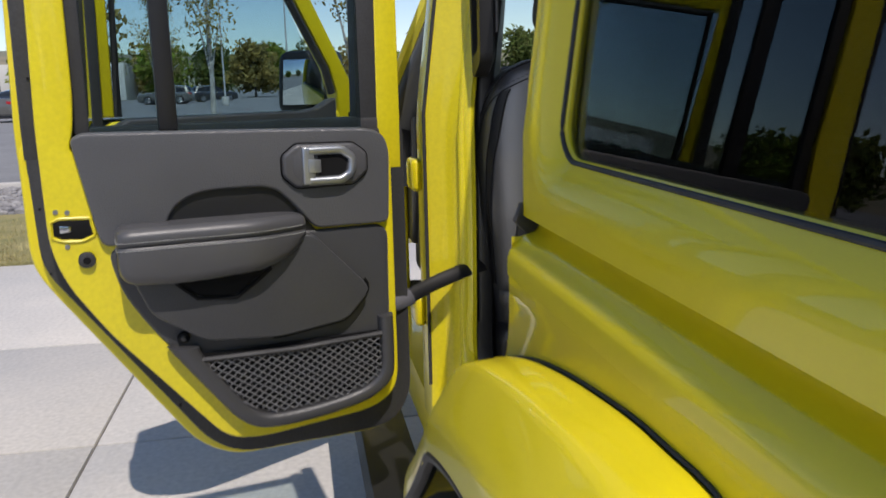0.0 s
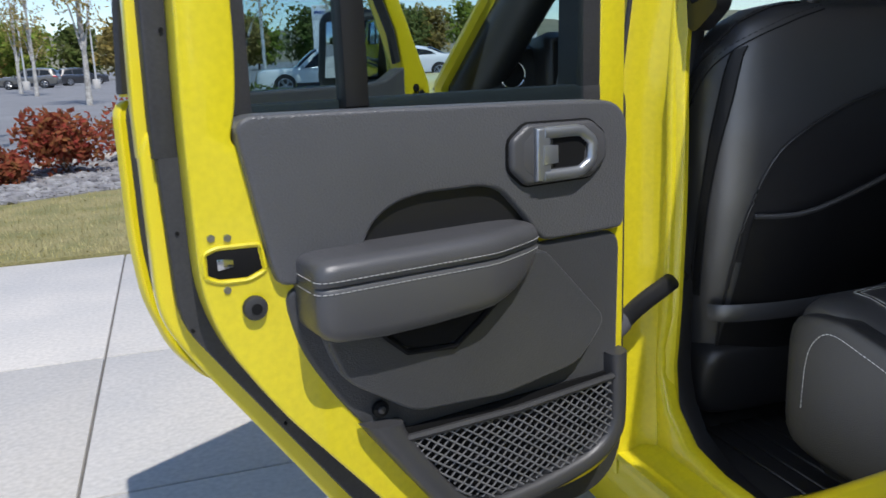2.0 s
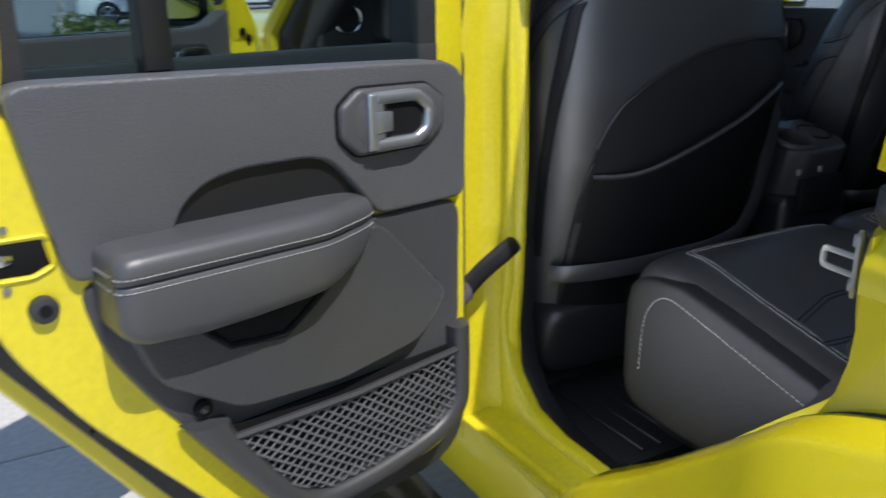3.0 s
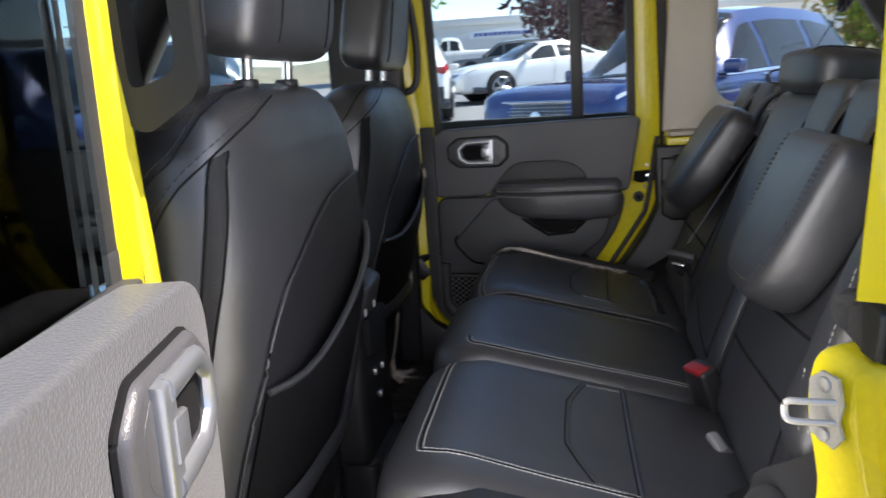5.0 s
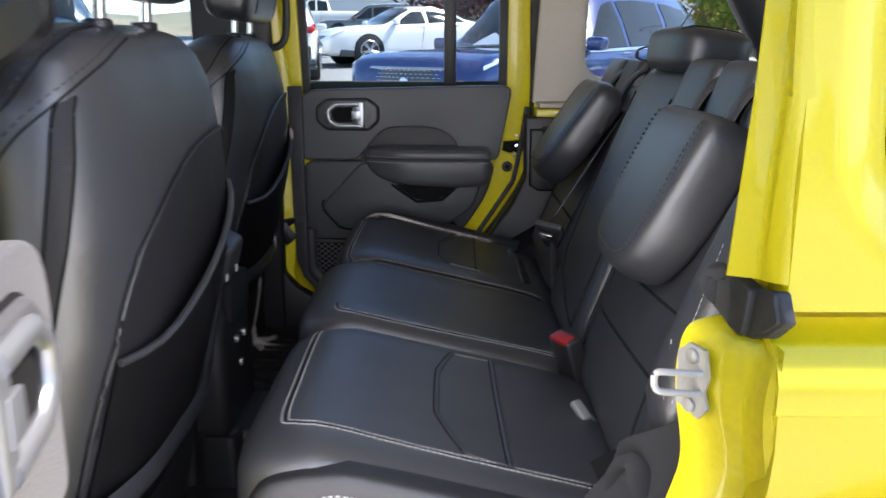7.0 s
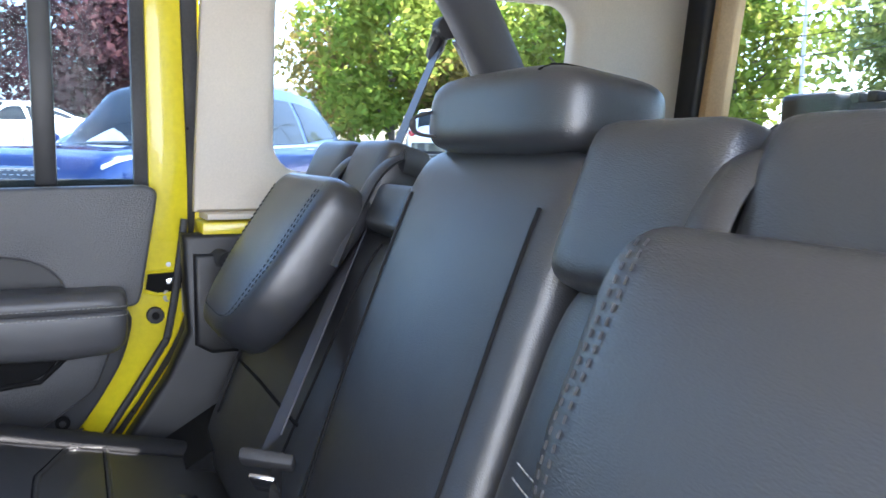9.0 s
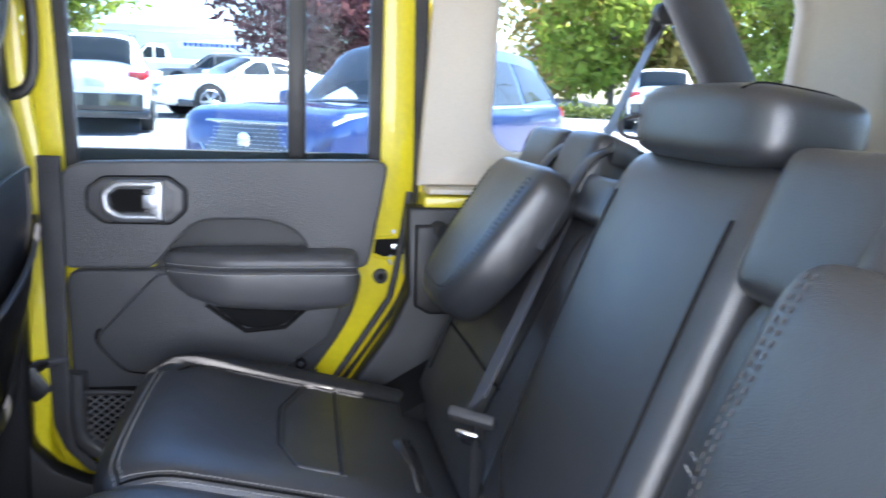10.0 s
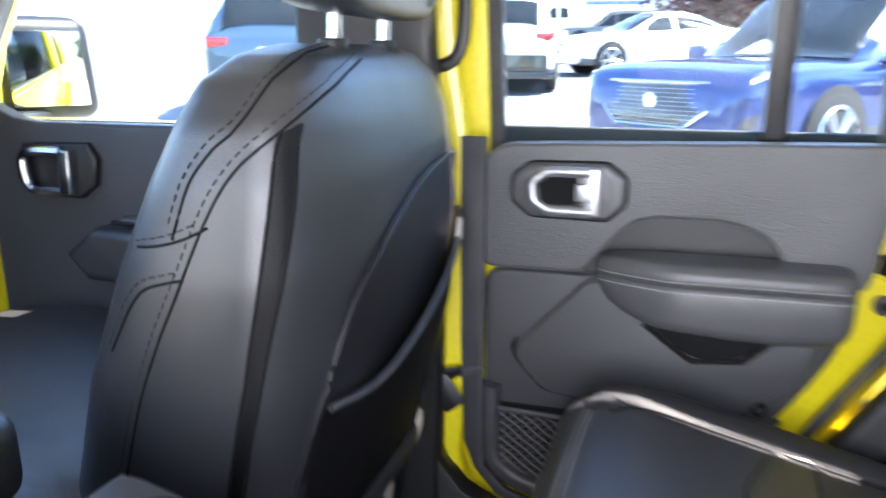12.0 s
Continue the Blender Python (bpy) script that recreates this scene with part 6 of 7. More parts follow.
# grab frames beside the front seats on the middle pillars
for s in (-1, 1):
    gh = thing("grab_frame", "black moulded grab handle on the pillar", "grab handle", "grab handles")
    if s < 0:
        outer = rounded([(-0.300, 1.335), (-0.328, 1.312), (-0.386, 1.348), (-0.388, 1.590), (-0.350, 1.635), (-0.300, 1.635)], 0.016)
        inner = rounded([(-0.318, 1.360), (-0.326, 1.356), (-0.366, 1.370), (-0.366, 1.570), (-0.345, 1.605), (-0.318, 1.605)], 0.014)
        b = bmesh.new()
        loops = [[b.verts.new((x, y + (z - 1.33) * 0.02, z)) for y, z in lp] for x, lp in ((-0.694, outer), (-0.668, outer), (-0.663, [(o[0] * 0.75 + i[0] * 0.25, o[1] * 0.75 + i[1] * 0.25) for o, i in zip(outer, inner)]), (-0.663, [(o[0] * 0.3 + i[0] * 0.7, o[1] * 0.3 + i[1] * 0.7) for o, i in zip(outer, inner)]), (-0.668, inner), (-0.694, inner))]
        for l0, l1 in zip(loops, loops[1:] + loops[:1]):
            for j in range(len(outer)):
                k = (j + 1) % len(outer)
                b.faces.new((l0[j], l0[k], l1[k], l1[j]))
        part("frame", b, PLASTIC, gh)
        part("grip", box((-0.6615, -0.382, 1.40), (-0.655, -0.368, 1.56), 0.003, 2), RUBBER, gh)
        continue
    ring = smooth_line([(s * 0.675, -0.30, 1.335), (s * 0.675, -0.20, 1.345), (s * 0.67, -0.12, 1.40), (s * 0.655, -0.10, 1.55), (s * 0.65, -0.14, 1.64), (s * 0.65, -0.27, 1.64), (s * 0.66, -0.315, 1.55), (s * 0.67, -0.325, 1.40)], 5, True)
    part("frame", tube(ring, 0.009, 10, True, 0.6, Vector((1, 0, 0))), PLASTIC, gh)
rm = thing("rear_view_mirror", "dark rear-view mirror under the windscreen header", "mirror", at=(0, 0.20, 1.56))
part("shell", moved(pad((0.24, 0.04, 0.07), 4, 8), pose(0, 0, 0)), PLASTIC, rm)
part("stem", tube([(0, 0, 0.02), (0, 0.05, 0.12)], 0.012, 8), PLASTIC, rm)


# ---- outdoors ----
def land(x, y):
    """Height of the ground: level beside the car, rising to its right."""
    return 0.048 * (min(max(x, 1.0), 40.0) - 1.0)


ASPHALT = material("asphalt", (0.25, 0.25, 0.255), 0.9, second=(0.205, 0.205, 0.21), grain=0.35, grain_size=90, patch=0.6, bump=0.4, bump_size=160, fine=0.004)
CONCRETE = material("concrete", (0.58, 0.545, 0.495), 0.85, second=(0.50, 0.48, 0.45), grain=0.10, grain_size=45, patch=1.6, bump=0.25, bump_size=120, fine=0.002, piece=0.05)
JOINT = material("joint_sand", (0.16, 0.15, 0.135), 0.95, grain=0.3, grain_size=120)
GRASS = material("dry_grass", (0.31, 0.265, 0.115), 0.9, second=(0.21, 0.20, 0.075), grain=0.3, grain_size=60, patch=2.5)
BLADE = material("grass_blades", (0.31, 0.28, 0.10), 0.8, second=(0.45, 0.39, 0.20), patch=1.2, grain=0.4, grain_size=12)
STONE = material("river_stone", (0.34, 0.33, 0.32), 0.85, second=(0.20, 0.19, 0.19), grain=0.25, grain_size=18, patch=6)
REDLEAF = leaf_material("red_leaves", (0.38, 0.07, 0.055), (0.26, 0.13, 0.05), 9)
PURPLELEAF = leaf_material("purple_leaves", (0.1, 0.04, 0.042), (0.16, 0.07, 0.07), 2)
GREENLEAF = leaf_material("green_leaves", (0.19, 0.28, 0.045), (0.30, 0.32, 0.07), 0.8)
DARKLEAF = leaf_material("dark_green_leaves", (0.13, 0.18, 0.05), (0.18, 0.20, 0.07), 0.8)
GOLDLEAF = leaf_material("golden_leaves", (0.42, 0.32, 0.10), (0.30, 0.26, 0.10), 1.0)
BARK = material("grey_bark", (0.16, 0.13, 0.10), 0.9, second=(0.10, 0.08, 0.065), grain=0.3, grain_size=30, patch=5, bump=0.8, bump_size=40, fine=0.01)
WHITEBARK = material("white_bark", (0.55, 0.53, 0.48), 0.85, second=(0.30, 0.28, 0.25), grain=0.25, grain_size=20, patch=6)
POLE = material("painted_pole", (0.55, 0.55, 0.54), 0.5, rough_var=0.1)
WHITEPAINT = material("white_car_paint", (0.78, 0.78, 0.77), 0.3, coat=1.0, second=(0.76, 0.76, 0.75))
BLUEPAINT = material("blue_car_paint", (0.007, 0.026, 0.125), 0.28, coat=1.0, second=(0.006, 0.023, 0.115), metal=0.3)
SLATEPAINT = material("slate_car_paint", (0.05, 0.085, 0.12), 0.3, coat=1.0, metal=0.3, second=(0.045, 0.08, 0.11))
GREYPAINT = material("grey_car_paint", (0.16, 0.155, 0.14), 0.3, coat=1.0, metal=0.3)
BLACKPAINT = material("black_car_paint", (0.02, 0.02, 0.024), 0.3, coat=1.0)
REDPAINT = material("red_car_paint", (0.4, 0.02, 0.02), 0.3, coat=1.0)
CARGLASS = material("car_glass", (0.02, 0.024, 0.026), 0.06, spec=0.3)
TAIL = material("tail_lamp_red", (0.45, 0.012, 0.015), 0.2, coat=1.0)
HEAD = material("headlamp_clear", (0.75, 0.77, 0.8), 0.12, metal=0.5, coat=1.0)
TYRE = material("tyre", (0.02, 0.02, 0.021), 0.85, grain=0.2, grain_size=60)
ALLOY = material("alloy", (0.5, 0.5, 0.52), 0.3, metal=1.0)
PLATE = material("number_plate", (0.6, 0.62, 0.66), 0.5)
WALLPAINT = material("pale_stucco", (0.62, 0.61, 0.58), 0.85, second=(0.56, 0.55, 0.52), patch=0.3, grain=0.05, grain_size=20)
SIGNBLUE = material("sign_blue", (0.02, 0.07, 0.28), 0.5)
SIGNWHITE = material("sign_white", (0.75, 0.76, 0.78), 0.5)
HILL = material("dry_hills", (0.26, 0.22, 0.15), 0.95, second=(0.16, 0.17, 0.12), patch=0.006, grain=0.2, grain_size=0.05)
PAPER = material("white_paper", (0.8, 0.8, 0.79), 0.8)

# one sheet of ground to the horizon
def steps(near, far, k):
    a = [i * near / 8 for i in range(9)]
    return sorted({-v for v in a} | set(a) | {m * s for m in far for s in (-1, 1)})


xs = sorted(set(steps(8, [12, 20, 40, 80, 160, 400, 1200], 0)) | {1.0})
ys = steps(8, [12, 20, 40, 80, 160, 400, 1200], 0)
bm = bmesh.new()
vs = [[bm.verts.new((x, y, land(x, y) - 0.03)) for y in ys] for x in xs]
for i in range(len(xs) - 1):
    for j in range(len(ys) - 1):
        bm.faces.new((vs[i][j], vs[i + 1][j], vs[i + 1][j + 1], vs[i][j + 1]))
ground = tagged(part("ground", bm, ASPHALT, None), "grey asphalt lot reaching to the horizon", "ground", kind="structure")

# concrete slabs with open joints
pavement = thing("pavement", "pale concrete slabs with sawn joints beside the car", "pavement", kind="structure")
part("joint_bed", box((-7.6, -5.6, -0.028), (6.0, 4.72, -0.012)), JOINT, pavement)
px = [-7.6, -5.2, -3.35, -1.86, -0.35, 1.15, 2.65, 4.2, 6.0]
py = [-5.6, -4.3, -2.95, -1.6, -0.25, 1.11, 2.47, 4.74]
for x0, x1 in zip(px, px[1:]):
    for y0, y1 in zip(py, py[1:]):
        b = bmesh.new()
        add_box(b, (x0 + 0.005, y0 + 0.005, -0.10), (x1 - 0.005, y1 - 0.005, 0.0), 0.006, 2)
        for v in b.verts:
            v.co.z += land(v.co.x, v.co.y)
        part("slab", b, CONCRETE, pavement)


def strip(name, poly, z, mat, label, cat, kind="structure"):
    return tagged(part(name, prism(poly, -0.06, z, "z"), mat, None, smooth=False), label, cat, kind=kind)


strip("lawn", [(-9.0, 4.76), (3.0, 4.76), (3.0, 9.0), (-1.0, 8.7), (-3.2, 7.6), (-9.0, 7.2)], 0.02, GRASS, "dry spring lawn beside the slabs", "lawn")
strip("rock_bed", [(-9.0, 7.22), (-3.2, 7.62), (-1.0, 8.72), (3.0, 9.02), (3.0, 12.2), (-2.0, 11.8), (-4.0, 10.2), (-9.0, 9.6)], 0.03, STONE, "bed of grey river stones under the shrubs", "rock bed")
b = bmesh.new()
kerb = [(-9.0, 9.66), (-4.0, 10.26), (-2.0, 11.86), (3.0, 12.26)]
add_prism(b, kerb + [(x, y + 0.18) for x, y in kerb[::-1]], -0.06, 0.10, "z", 0.02)
tagged(part("kerb", b, CONCRETE, None), "pale concrete kerb along the road", "kerb", kind="structure")

rng = random.Random(4)
b = bmesh.new()
for i in range(15000):
    y = 4.78 + 4.0 * rng.random() ** 1.6
    x = -6.0 + 7.0 * rng.random()
    h = rng.uniform(0.02, 0.055)
    a = rng.uniform(0, math.tau)
    dx, dy = math.cos(a) * 0.004, math.sin(a) * 0.004
    lx, ly = rng.uniform(-0.02, 0.02), rng.uniform(-0.02, 0.02)
    if y > 8.6 + (x + 1) * 0.5 if x < -1 else y > 8.7:
        continue
    b.faces.new((b.verts.new((x - dx, y - dy, 0.018)), b.verts.new((x + dx, y + dy, 0.018)), b.verts.new((x + lx, y + ly, 0.02 + h))))
tagged(part("grass", b, BLADE, None, smooth=False), "short dry grass blades", "grass", kind="stuff")
b = bmesh.new()
for i in range(1500):
    x = rng.uniform(-6.5, 1.5)
    lo = np.interp(x, [-9, -3.2, -1, 3], [7.2, 7.6, 8.7, 9.0])
    hi = np.interp(x, [-9, -4, -2, 3], [9.6, 10.2, 11.8, 12.2])
    y = rng.uniform(lo, hi)
    r = rng.uniform(0.03, 0.09)
    res = bmesh.ops.create_icosphere(b, subdivisions=1, radius=r)
    f = (rng.uniform(0.8, 1.3), rng.uniform(0.7, 1.1), rng.uniform(0.5, 0.8))
    for v in res["verts"]:
        v.co = Vector((v.co.x * f[0] + x, v.co.y * f[1] + y, v.co.z * f[2] + 0.035)) + Vector((rng.uniform(-1, 1), rng.uniform(-1, 1), rng.uniform(-1, 1))) * r * 0.12
tagged(part("river_stones", b, STONE, None), "loose grey river stones", "stones", kind="stuff")


def leaf_cloud(bm, centre, radii, count, size, rg, hollow=0.35):
    for _ in range(count):
        d = Vector((rg.gauss(0, 1), rg.gauss(0, 1), rg.gauss(0, 1))).normalized()
        r = (hollow + (1 - hollow) * rg.random() ** 0.6)
        r *= 1 + 0.35 * noise.noise(d * 2.2 + Vector(centre))
        c = Vector(centre) + Vector((d.x * radii[0], d.y * radii[1], d.z * radii[2])) * r
        u = Vector((rg.gauss(0, 1), rg.gauss(0, 1), rg.gauss(0, 1))).normalized()
        w = u.orthogonal().normalized()
        s = size * rg.uniform(0.6, 1.3)
        bm.faces.new([bm.verts.new(c + w * s * 0.5), bm.verts.new(c + u * s), bm.verts.new(c - w * s * 0.5), bm.verts.new(c - u * s)])


def tree(name, label, at, height, crown_r, leaf, count, seed, trunk_r=0.14, clear=0.25, size=0.16, bark=None, slim=1.0, group="trees"):
    rg = random.Random(seed)
    root = thing(name, label, "tree", group, (at[0], at[1], land(*at) - 0.03))
    b = bmesh.new()
    top = Vector((rg.uniform(-0.3, 0.3), rg.uniform(-0.3, 0.3), height * 0.85))
    add_tube(b, smooth_line([(0, 0, 0), (0.05, 0.03, height * 0.3), top], 5), [trunk_r * (1 - 0.085 * i) for i in range(11)], 8)
    crown, br = bmesh.new(), bmesh.new()
    limbs = 13
    for i in range(limbs):
        t = clear + (0.92 - clear) * i / limbs
        a = i * 2.4 + rg.uniform(-0.4, 0.4)
        base = Vector((0, 0, 0)).lerp(top, t)
        span = crown_r * (1 - 0.55 * abs(t - 0.45) / 0.55) * slim
        tip = base + Vector((math.cos(a) * span * 0.75, math.sin(a) * span * 0.75, height * rg.uniform(0.08, 0.18) * (2 - slim)))
        mid_ = base.lerp(tip, 0.5) + Vector((0, 0, 0.1 * height * 0.3))
        line = smooth_line([base, mid_, tip], 3)
        add_tube(br, line, [trunk_r * 0.4 * (1 - 0.14 * j) for j in range(len(line))], 5)
        for q, k in ((tip, 1.0), (mid_, 0.7)):
            leaf_cloud(crown, q + Vector((rg.uniform(-0.2, 0.2), rg.uniform(-0.2, 0.2), 0)), (crown_r * 0.42 * k * slim, crown_r * 0.42 * k * slim, crown_r * 0.36 * k), count // (2 * limbs), size, rg)
    part("trunk", b, bark or BARK, root)
    part("crown", br, bark or BARK, root, kind="stuff")
    if count:
        part("crown", crown, leaf, root, smooth=False)
    else:
        crown.free()
    return root


def shrub(label, at, r, h, mat, seed, count=900, size=0.05):
    rg = random.Random(seed)
    root = thing("shrub", label, "shrub", "shrubs", (at[0], at[1], 0.03))
    b = bmesh.new()
    for i in range(9):
        a = rg.uniform(0, math.tau)
        add_tube(b, [(0, 0, 0), (math.cos(a) * r * 0.5, math.sin(a) * r * 0.5, h * 0.7)], 0.008, 5)
    part("stems", b, BARK, root)
    c = bmesh.new()
    for i in range(7):
        a = i * 0.9 + rg.random()
        k = 0.45 * r * (i > 0)
        leaf_cloud(c, (math.cos(a) * k, math.sin(a) * k, h * rg.uniform(0.4, 0.62)), (r * 0.55, r * 0.55, h * 0.42), count // 7, size, rg, 0.2)
    part("foliage", c, mat, root, smooth=False)


shrub("low red-leaved shrub on river stones", (-3.35, 9.2), 0.36, 0.42, REDLEAF, 1)
shrub("round red-leaved shrub on river stones", (-2.75, 9.9), 0.62, 0.85, REDLEAF, 2, 1800)
shrub("round red-leaved shrub on river stones", (-1.75, 10.9), 0.66, 0.9, REDLEAF, 3, 1800)
shrub("clipped green shrub near the road", (0.1, 11.2), 0.75, 0.95, DARKLEAF, 5, 1800)
shrub("clipped green shrub near the road", (1.6, 12.0), 0.75, 0.95, DARKLEAF, 6, 1800)
shrub("red-leaved shrub on river stones", (-0.6, 11.2), 0.5, 0.7, REDLEAF, 7, 1200)


rg = random.Random(31)
b = bmesh.new()
for i in range(42):
    x, y = 25.4 - 0.066 * i, -5.2 - 0.20 * i
    leaf_cloud(b, (x, y, land(x, y) + 0.12), (0.32, 0.30, 0.28), 90, 0.07, rg, 0.3)
tagged(part("hedge", b, DARKLEAF, None, smooth=False), "low clipped hedge along the edge of the lot", "hedge", kind="stuff")


# ---- parked vehicles ----
# stations along the length: place (-1 tail, 1 nose), belt and roof height, half width, roof half width, lowest edge
SHAPES = {
    "suv": [(-1.0, 0.50, 0.50, 0.78, 0.60, 0.25), (-0.985, 0.57, 0.60, 0.86, 0.62, 0.21), (-0.945, 0.605, 0.74, 0.92, 0.64, 0.20), (-0.87, 0.61, 0.90, 0.96, 0.66, 0.19), (-0.80, 0.605, 0.955, 0.975, 0.675, 0.18),
            (-0.55, 0.595, 0.99, 0.99, 0.70, 0.18), (-0.20, 0.58, 1.0, 1.0, 0.715, 0.18), (0.02, 0.57, 0.975, 1.0, 0.71, 0.18), (0.12, 0.565, 0.93, 1.0, 0.70, 0.18), (0.26, 0.56, 0.775, 1.0, 0.705, 0.18),
            (0.40, 0.555, 0.615, 1.0, 0.74, 0.18), (0.47, 0.552, 0.565, 1.0, 0.78, 0.18), (0.62, 0.555, 0.56, 0.995, 0.78, 0.17), (0.80, 0.545, 0.55, 0.975, 0.76, 0.16), (0.90, 0.53, 0.535, 0.935, 0.72, 0.15),
            (0.955, 0.50, 0.505, 0.875, 0.66, 0.14), (0.985, 0.44, 0.442, 0.79, 0.58, 0.14), (1.0, 0.35, 0.352, 0.68, 0.50, 0.17)],
    "sedan": [(-1.0, 0.52, 0.52, 0.76, 0.60, 0.28), (-0.98, 0.62, 0.62, 0.85, 0.62, 0.22), (-0.92, 0.685, 0.69, 0.92, 0.66, 0.20), (-0.78, 0.70, 0.715, 0.96, 0.68, 0.19), (-0.62, 0.70, 0.80, 0.98, 0.66, 0.19),
              (-0.42, 0.69, 0.925, 0.99, 0.66, 0.18), (-0.15, 0.675, 1.0, 1.0, 0.68, 0.18), (0.05, 0.66, 0.985, 1.0, 0.68, 0.18), (0.16, 0.655, 0.92, 1.0, 0.68, 0.18), (0.32, 0.645, 0.775, 1.0, 0.70, 0.18),
              (0.46, 0.635, 0.655, 1.0, 0.76, 0.18), (0.60, 0.62, 0.625, 0.995, 0.78, 0.17), (0.80, 0.575, 0.58, 0.96, 0.76, 0.16), (0.90, 0.53, 0.535, 0.91, 0.72, 0.15), (0.96, 0.47, 0.472, 0.83, 0.66, 0.15), (1.0, 0.37, 0.372, 0.68, 0.52, 0.18)],
    "truck": [(-1.0, 0.50, 0.50, 0.90, 0.66, 0.30), (-0.985, 0.58, 0.58, 0.94, 0.66, 0.26), (-0.90, 0.60, 0.60, 0.97, 0.66, 0.24), (-0.20, 0.60, 0.60, 0.98, 0.68, 0.22), (-0.16, 0.60, 0.80, 0.98, 0.68, 0.22), (-0.12, 0.60, 0.95, 0.98, 0.70, 0.22),
              (0.05, 0.595, 1.0, 0.99, 0.71, 0.22), (0.18, 0.59, 0.97, 0.99, 0.70, 0.22), (0.30, 0.585, 0.80, 1.0, 0.70, 0.22), (0.42, 0.58, 0.62, 1.0, 0.76, 0.22), (0.60, 0.575, 0.58, 1.0, 0.78, 0.22), (0.85, 0.56, 0.565, 0.97, 0.78, 0.20), (0.96, 0.50, 0.502, 0.90, 0.70, 0.20), (1.0, 0.40, 0.402, 0.80, 0.60, 0.24)],
}


def vehicle(label, at, heading, L, W, H, paint, style, rails=False, category="car", grille=None):
    """A parked car, nose along +x of its own frame, turned to heading degrees."""
    root = thing("parked_car", label, category, "parked cars", (at[0], at[1], land(*at) - 0.028))
    root.rotation_euler = (0, 0, radians(heading))
    h = L / 2
    wb = L * 0.29
    r = 0.365 if H > 1.55 else 0.335
    tab = SHAPES[style]
    us = [q[0] for q in tab]

    def skin(u, v):
        """A point of the shell: u along the length, v round it from the sill (0) over the belt (5) and the middle of the roof (10) to the far side."""
        belt, roof, wide, top, low = [float(np.interp(u, us, [q[k] for q in tab])) for k in (1, 2, 3, 4, 5)]
        belt, roof, low, wide = belt * H, roof * H, low * H, wide * W / 2
        top = min(top * W / 2, wide * 0.92)
        k = min(1.0, max(0.0, (roof - belt) / (0.16 * H)))
        k = k * k * (3 - 2 * k)
        hood = [(0.955, 0.0), (0.90, 0.020), (0.80, 0.032), (0.60, 0.042), (0.32, 0.050), (0.0, 0.052)]
        cab = [(0.955 * wide, belt), (0.955 * wide + (top - 0.955 * wide) * 0.5, belt + (roof - belt) * 0.46), (top, roof - 0.085 * H * k), (top * 0.90, roof - 0.025 * H), (top * 0.52, roof - 0.004 * H), (0.0, roof)]
        side = [(0.88 * wide, low), (0.965 * wide, low + 0.05), (0.99 * wide, low + 0.32 * (belt - low)), (wide, low + 0.72 * (belt - low)), (0.992 * wide, belt - 0.055)]
        pts = side + [(hy * wide * (1 - k) + cy * k, (belt + hz) * (1 - k) + cz * k) for (hy, hz), (cy, cz) in zip(hood, cab)]
        sign = -1 if v < 0 or v > 10 else 1
        v = abs(v) if v <= 10 else 20 - v
        i = min(int(v), 9)
        f = v - i
        return Vector((u * h, sign * (pts[i][0] * (1 - f) + pts[i + 1][0] * f), pts[i][1] * (1 - f) + pts[i + 1][1] * f))
    b = bmesh.new()
    fine = sorted({round(a0 + (a1 - a0) * j / 3, 4) for a0, a1 in zip(us, us[1:]) for j in range(4)})
    ring_v = [v for v in range(0, 11)]
    grid = []
    for u in fine:
        left = [b.verts.new(skin(u, -v if v else -1e-6)) for v in ring_v]
        right = [b.verts.new(skin(u, v)) for v in ring_v[:-1]][::-1]
        grid.append(left + right)
    for g0, g1 in zip(grid, grid[1:]):
        for j in range(len(g0) - 1):
            b.faces.new((g0[j], g0[j + 1], g1[j + 1], g1[j]))
        b.faces.new((g0[-1], g0[0], g1[0], g1[-1]))
    b.faces.new(grid[0])
    b.faces.new(grid[-1][::-1])
    part("body", b, paint, root)

    def panel(name, corners, mat, lift=0.007, label_="", nu=7, nv=6):
        """A curved piece laid on the shell: its corners as (u, v), run round."""
        (ua, va), (ub, vb), (uc, vc), (ud, vd) = corners
        b = bmesh.new()
        rows = []
        for i in range(nu):
            s_ = i / (nu - 1)
            row = []
            for j in range(nv):
                t = j / (nv - 1)
                u = (ua * (1 - s_) + ub * s_) * (1 - t) + (ud * (1 - s_) + uc * s_) * t
                v = (va * (1 - s_) + vb * s_) * (1 - t) + (vd * (1 - s_) + vc * s_) * t
                q = skin(u, v)
                du, dv = skin(u + 0.01, v) - skin(u - 0.01, v), skin(u, v + 0.05) - skin(u, v - 0.05)
                n = du.cross(dv)
                n = n.normalized() if n.length > 1e-9 else Vector((0, 0, 1))
                if n.dot(q - Vector((0, 0, 0.7))) < 0:
                    n = -n
                row.append((q, n))
            rows.append(row)
        outer = [[b.verts.new(q + n * lift) for q, n in row] for row in rows]
        under = [[b.verts.new(q - n * 0.012) for q, n in row] for row in rows]
        for i in range(nu - 1):
            for j in range(nv - 1):
                b.faces.new((outer[i][j], outer[i + 1][j], outer[i + 1][j + 1], outer[i][j + 1]))
        rim = [(i, 0) for i in range(nu)] + [(nu - 1, j) for j in range(1, nv)] + [(i, nv - 1) for i in range(nu - 2, -1, -1)] + [(0, j) for j in range(nv - 2, 0, -1)]
        for (i, j), (k, m) in zip(rim, rim[1:] + rim[:1]):
            b.faces.new((outer[i][j], outer[k][m], under[k][m], under[i][j]))
        return part(name, b, mat, root, label_)
    suv = style == "suv"
    belt = float(np.interp(-0.95, us, [q[1] for q in tab])) * H
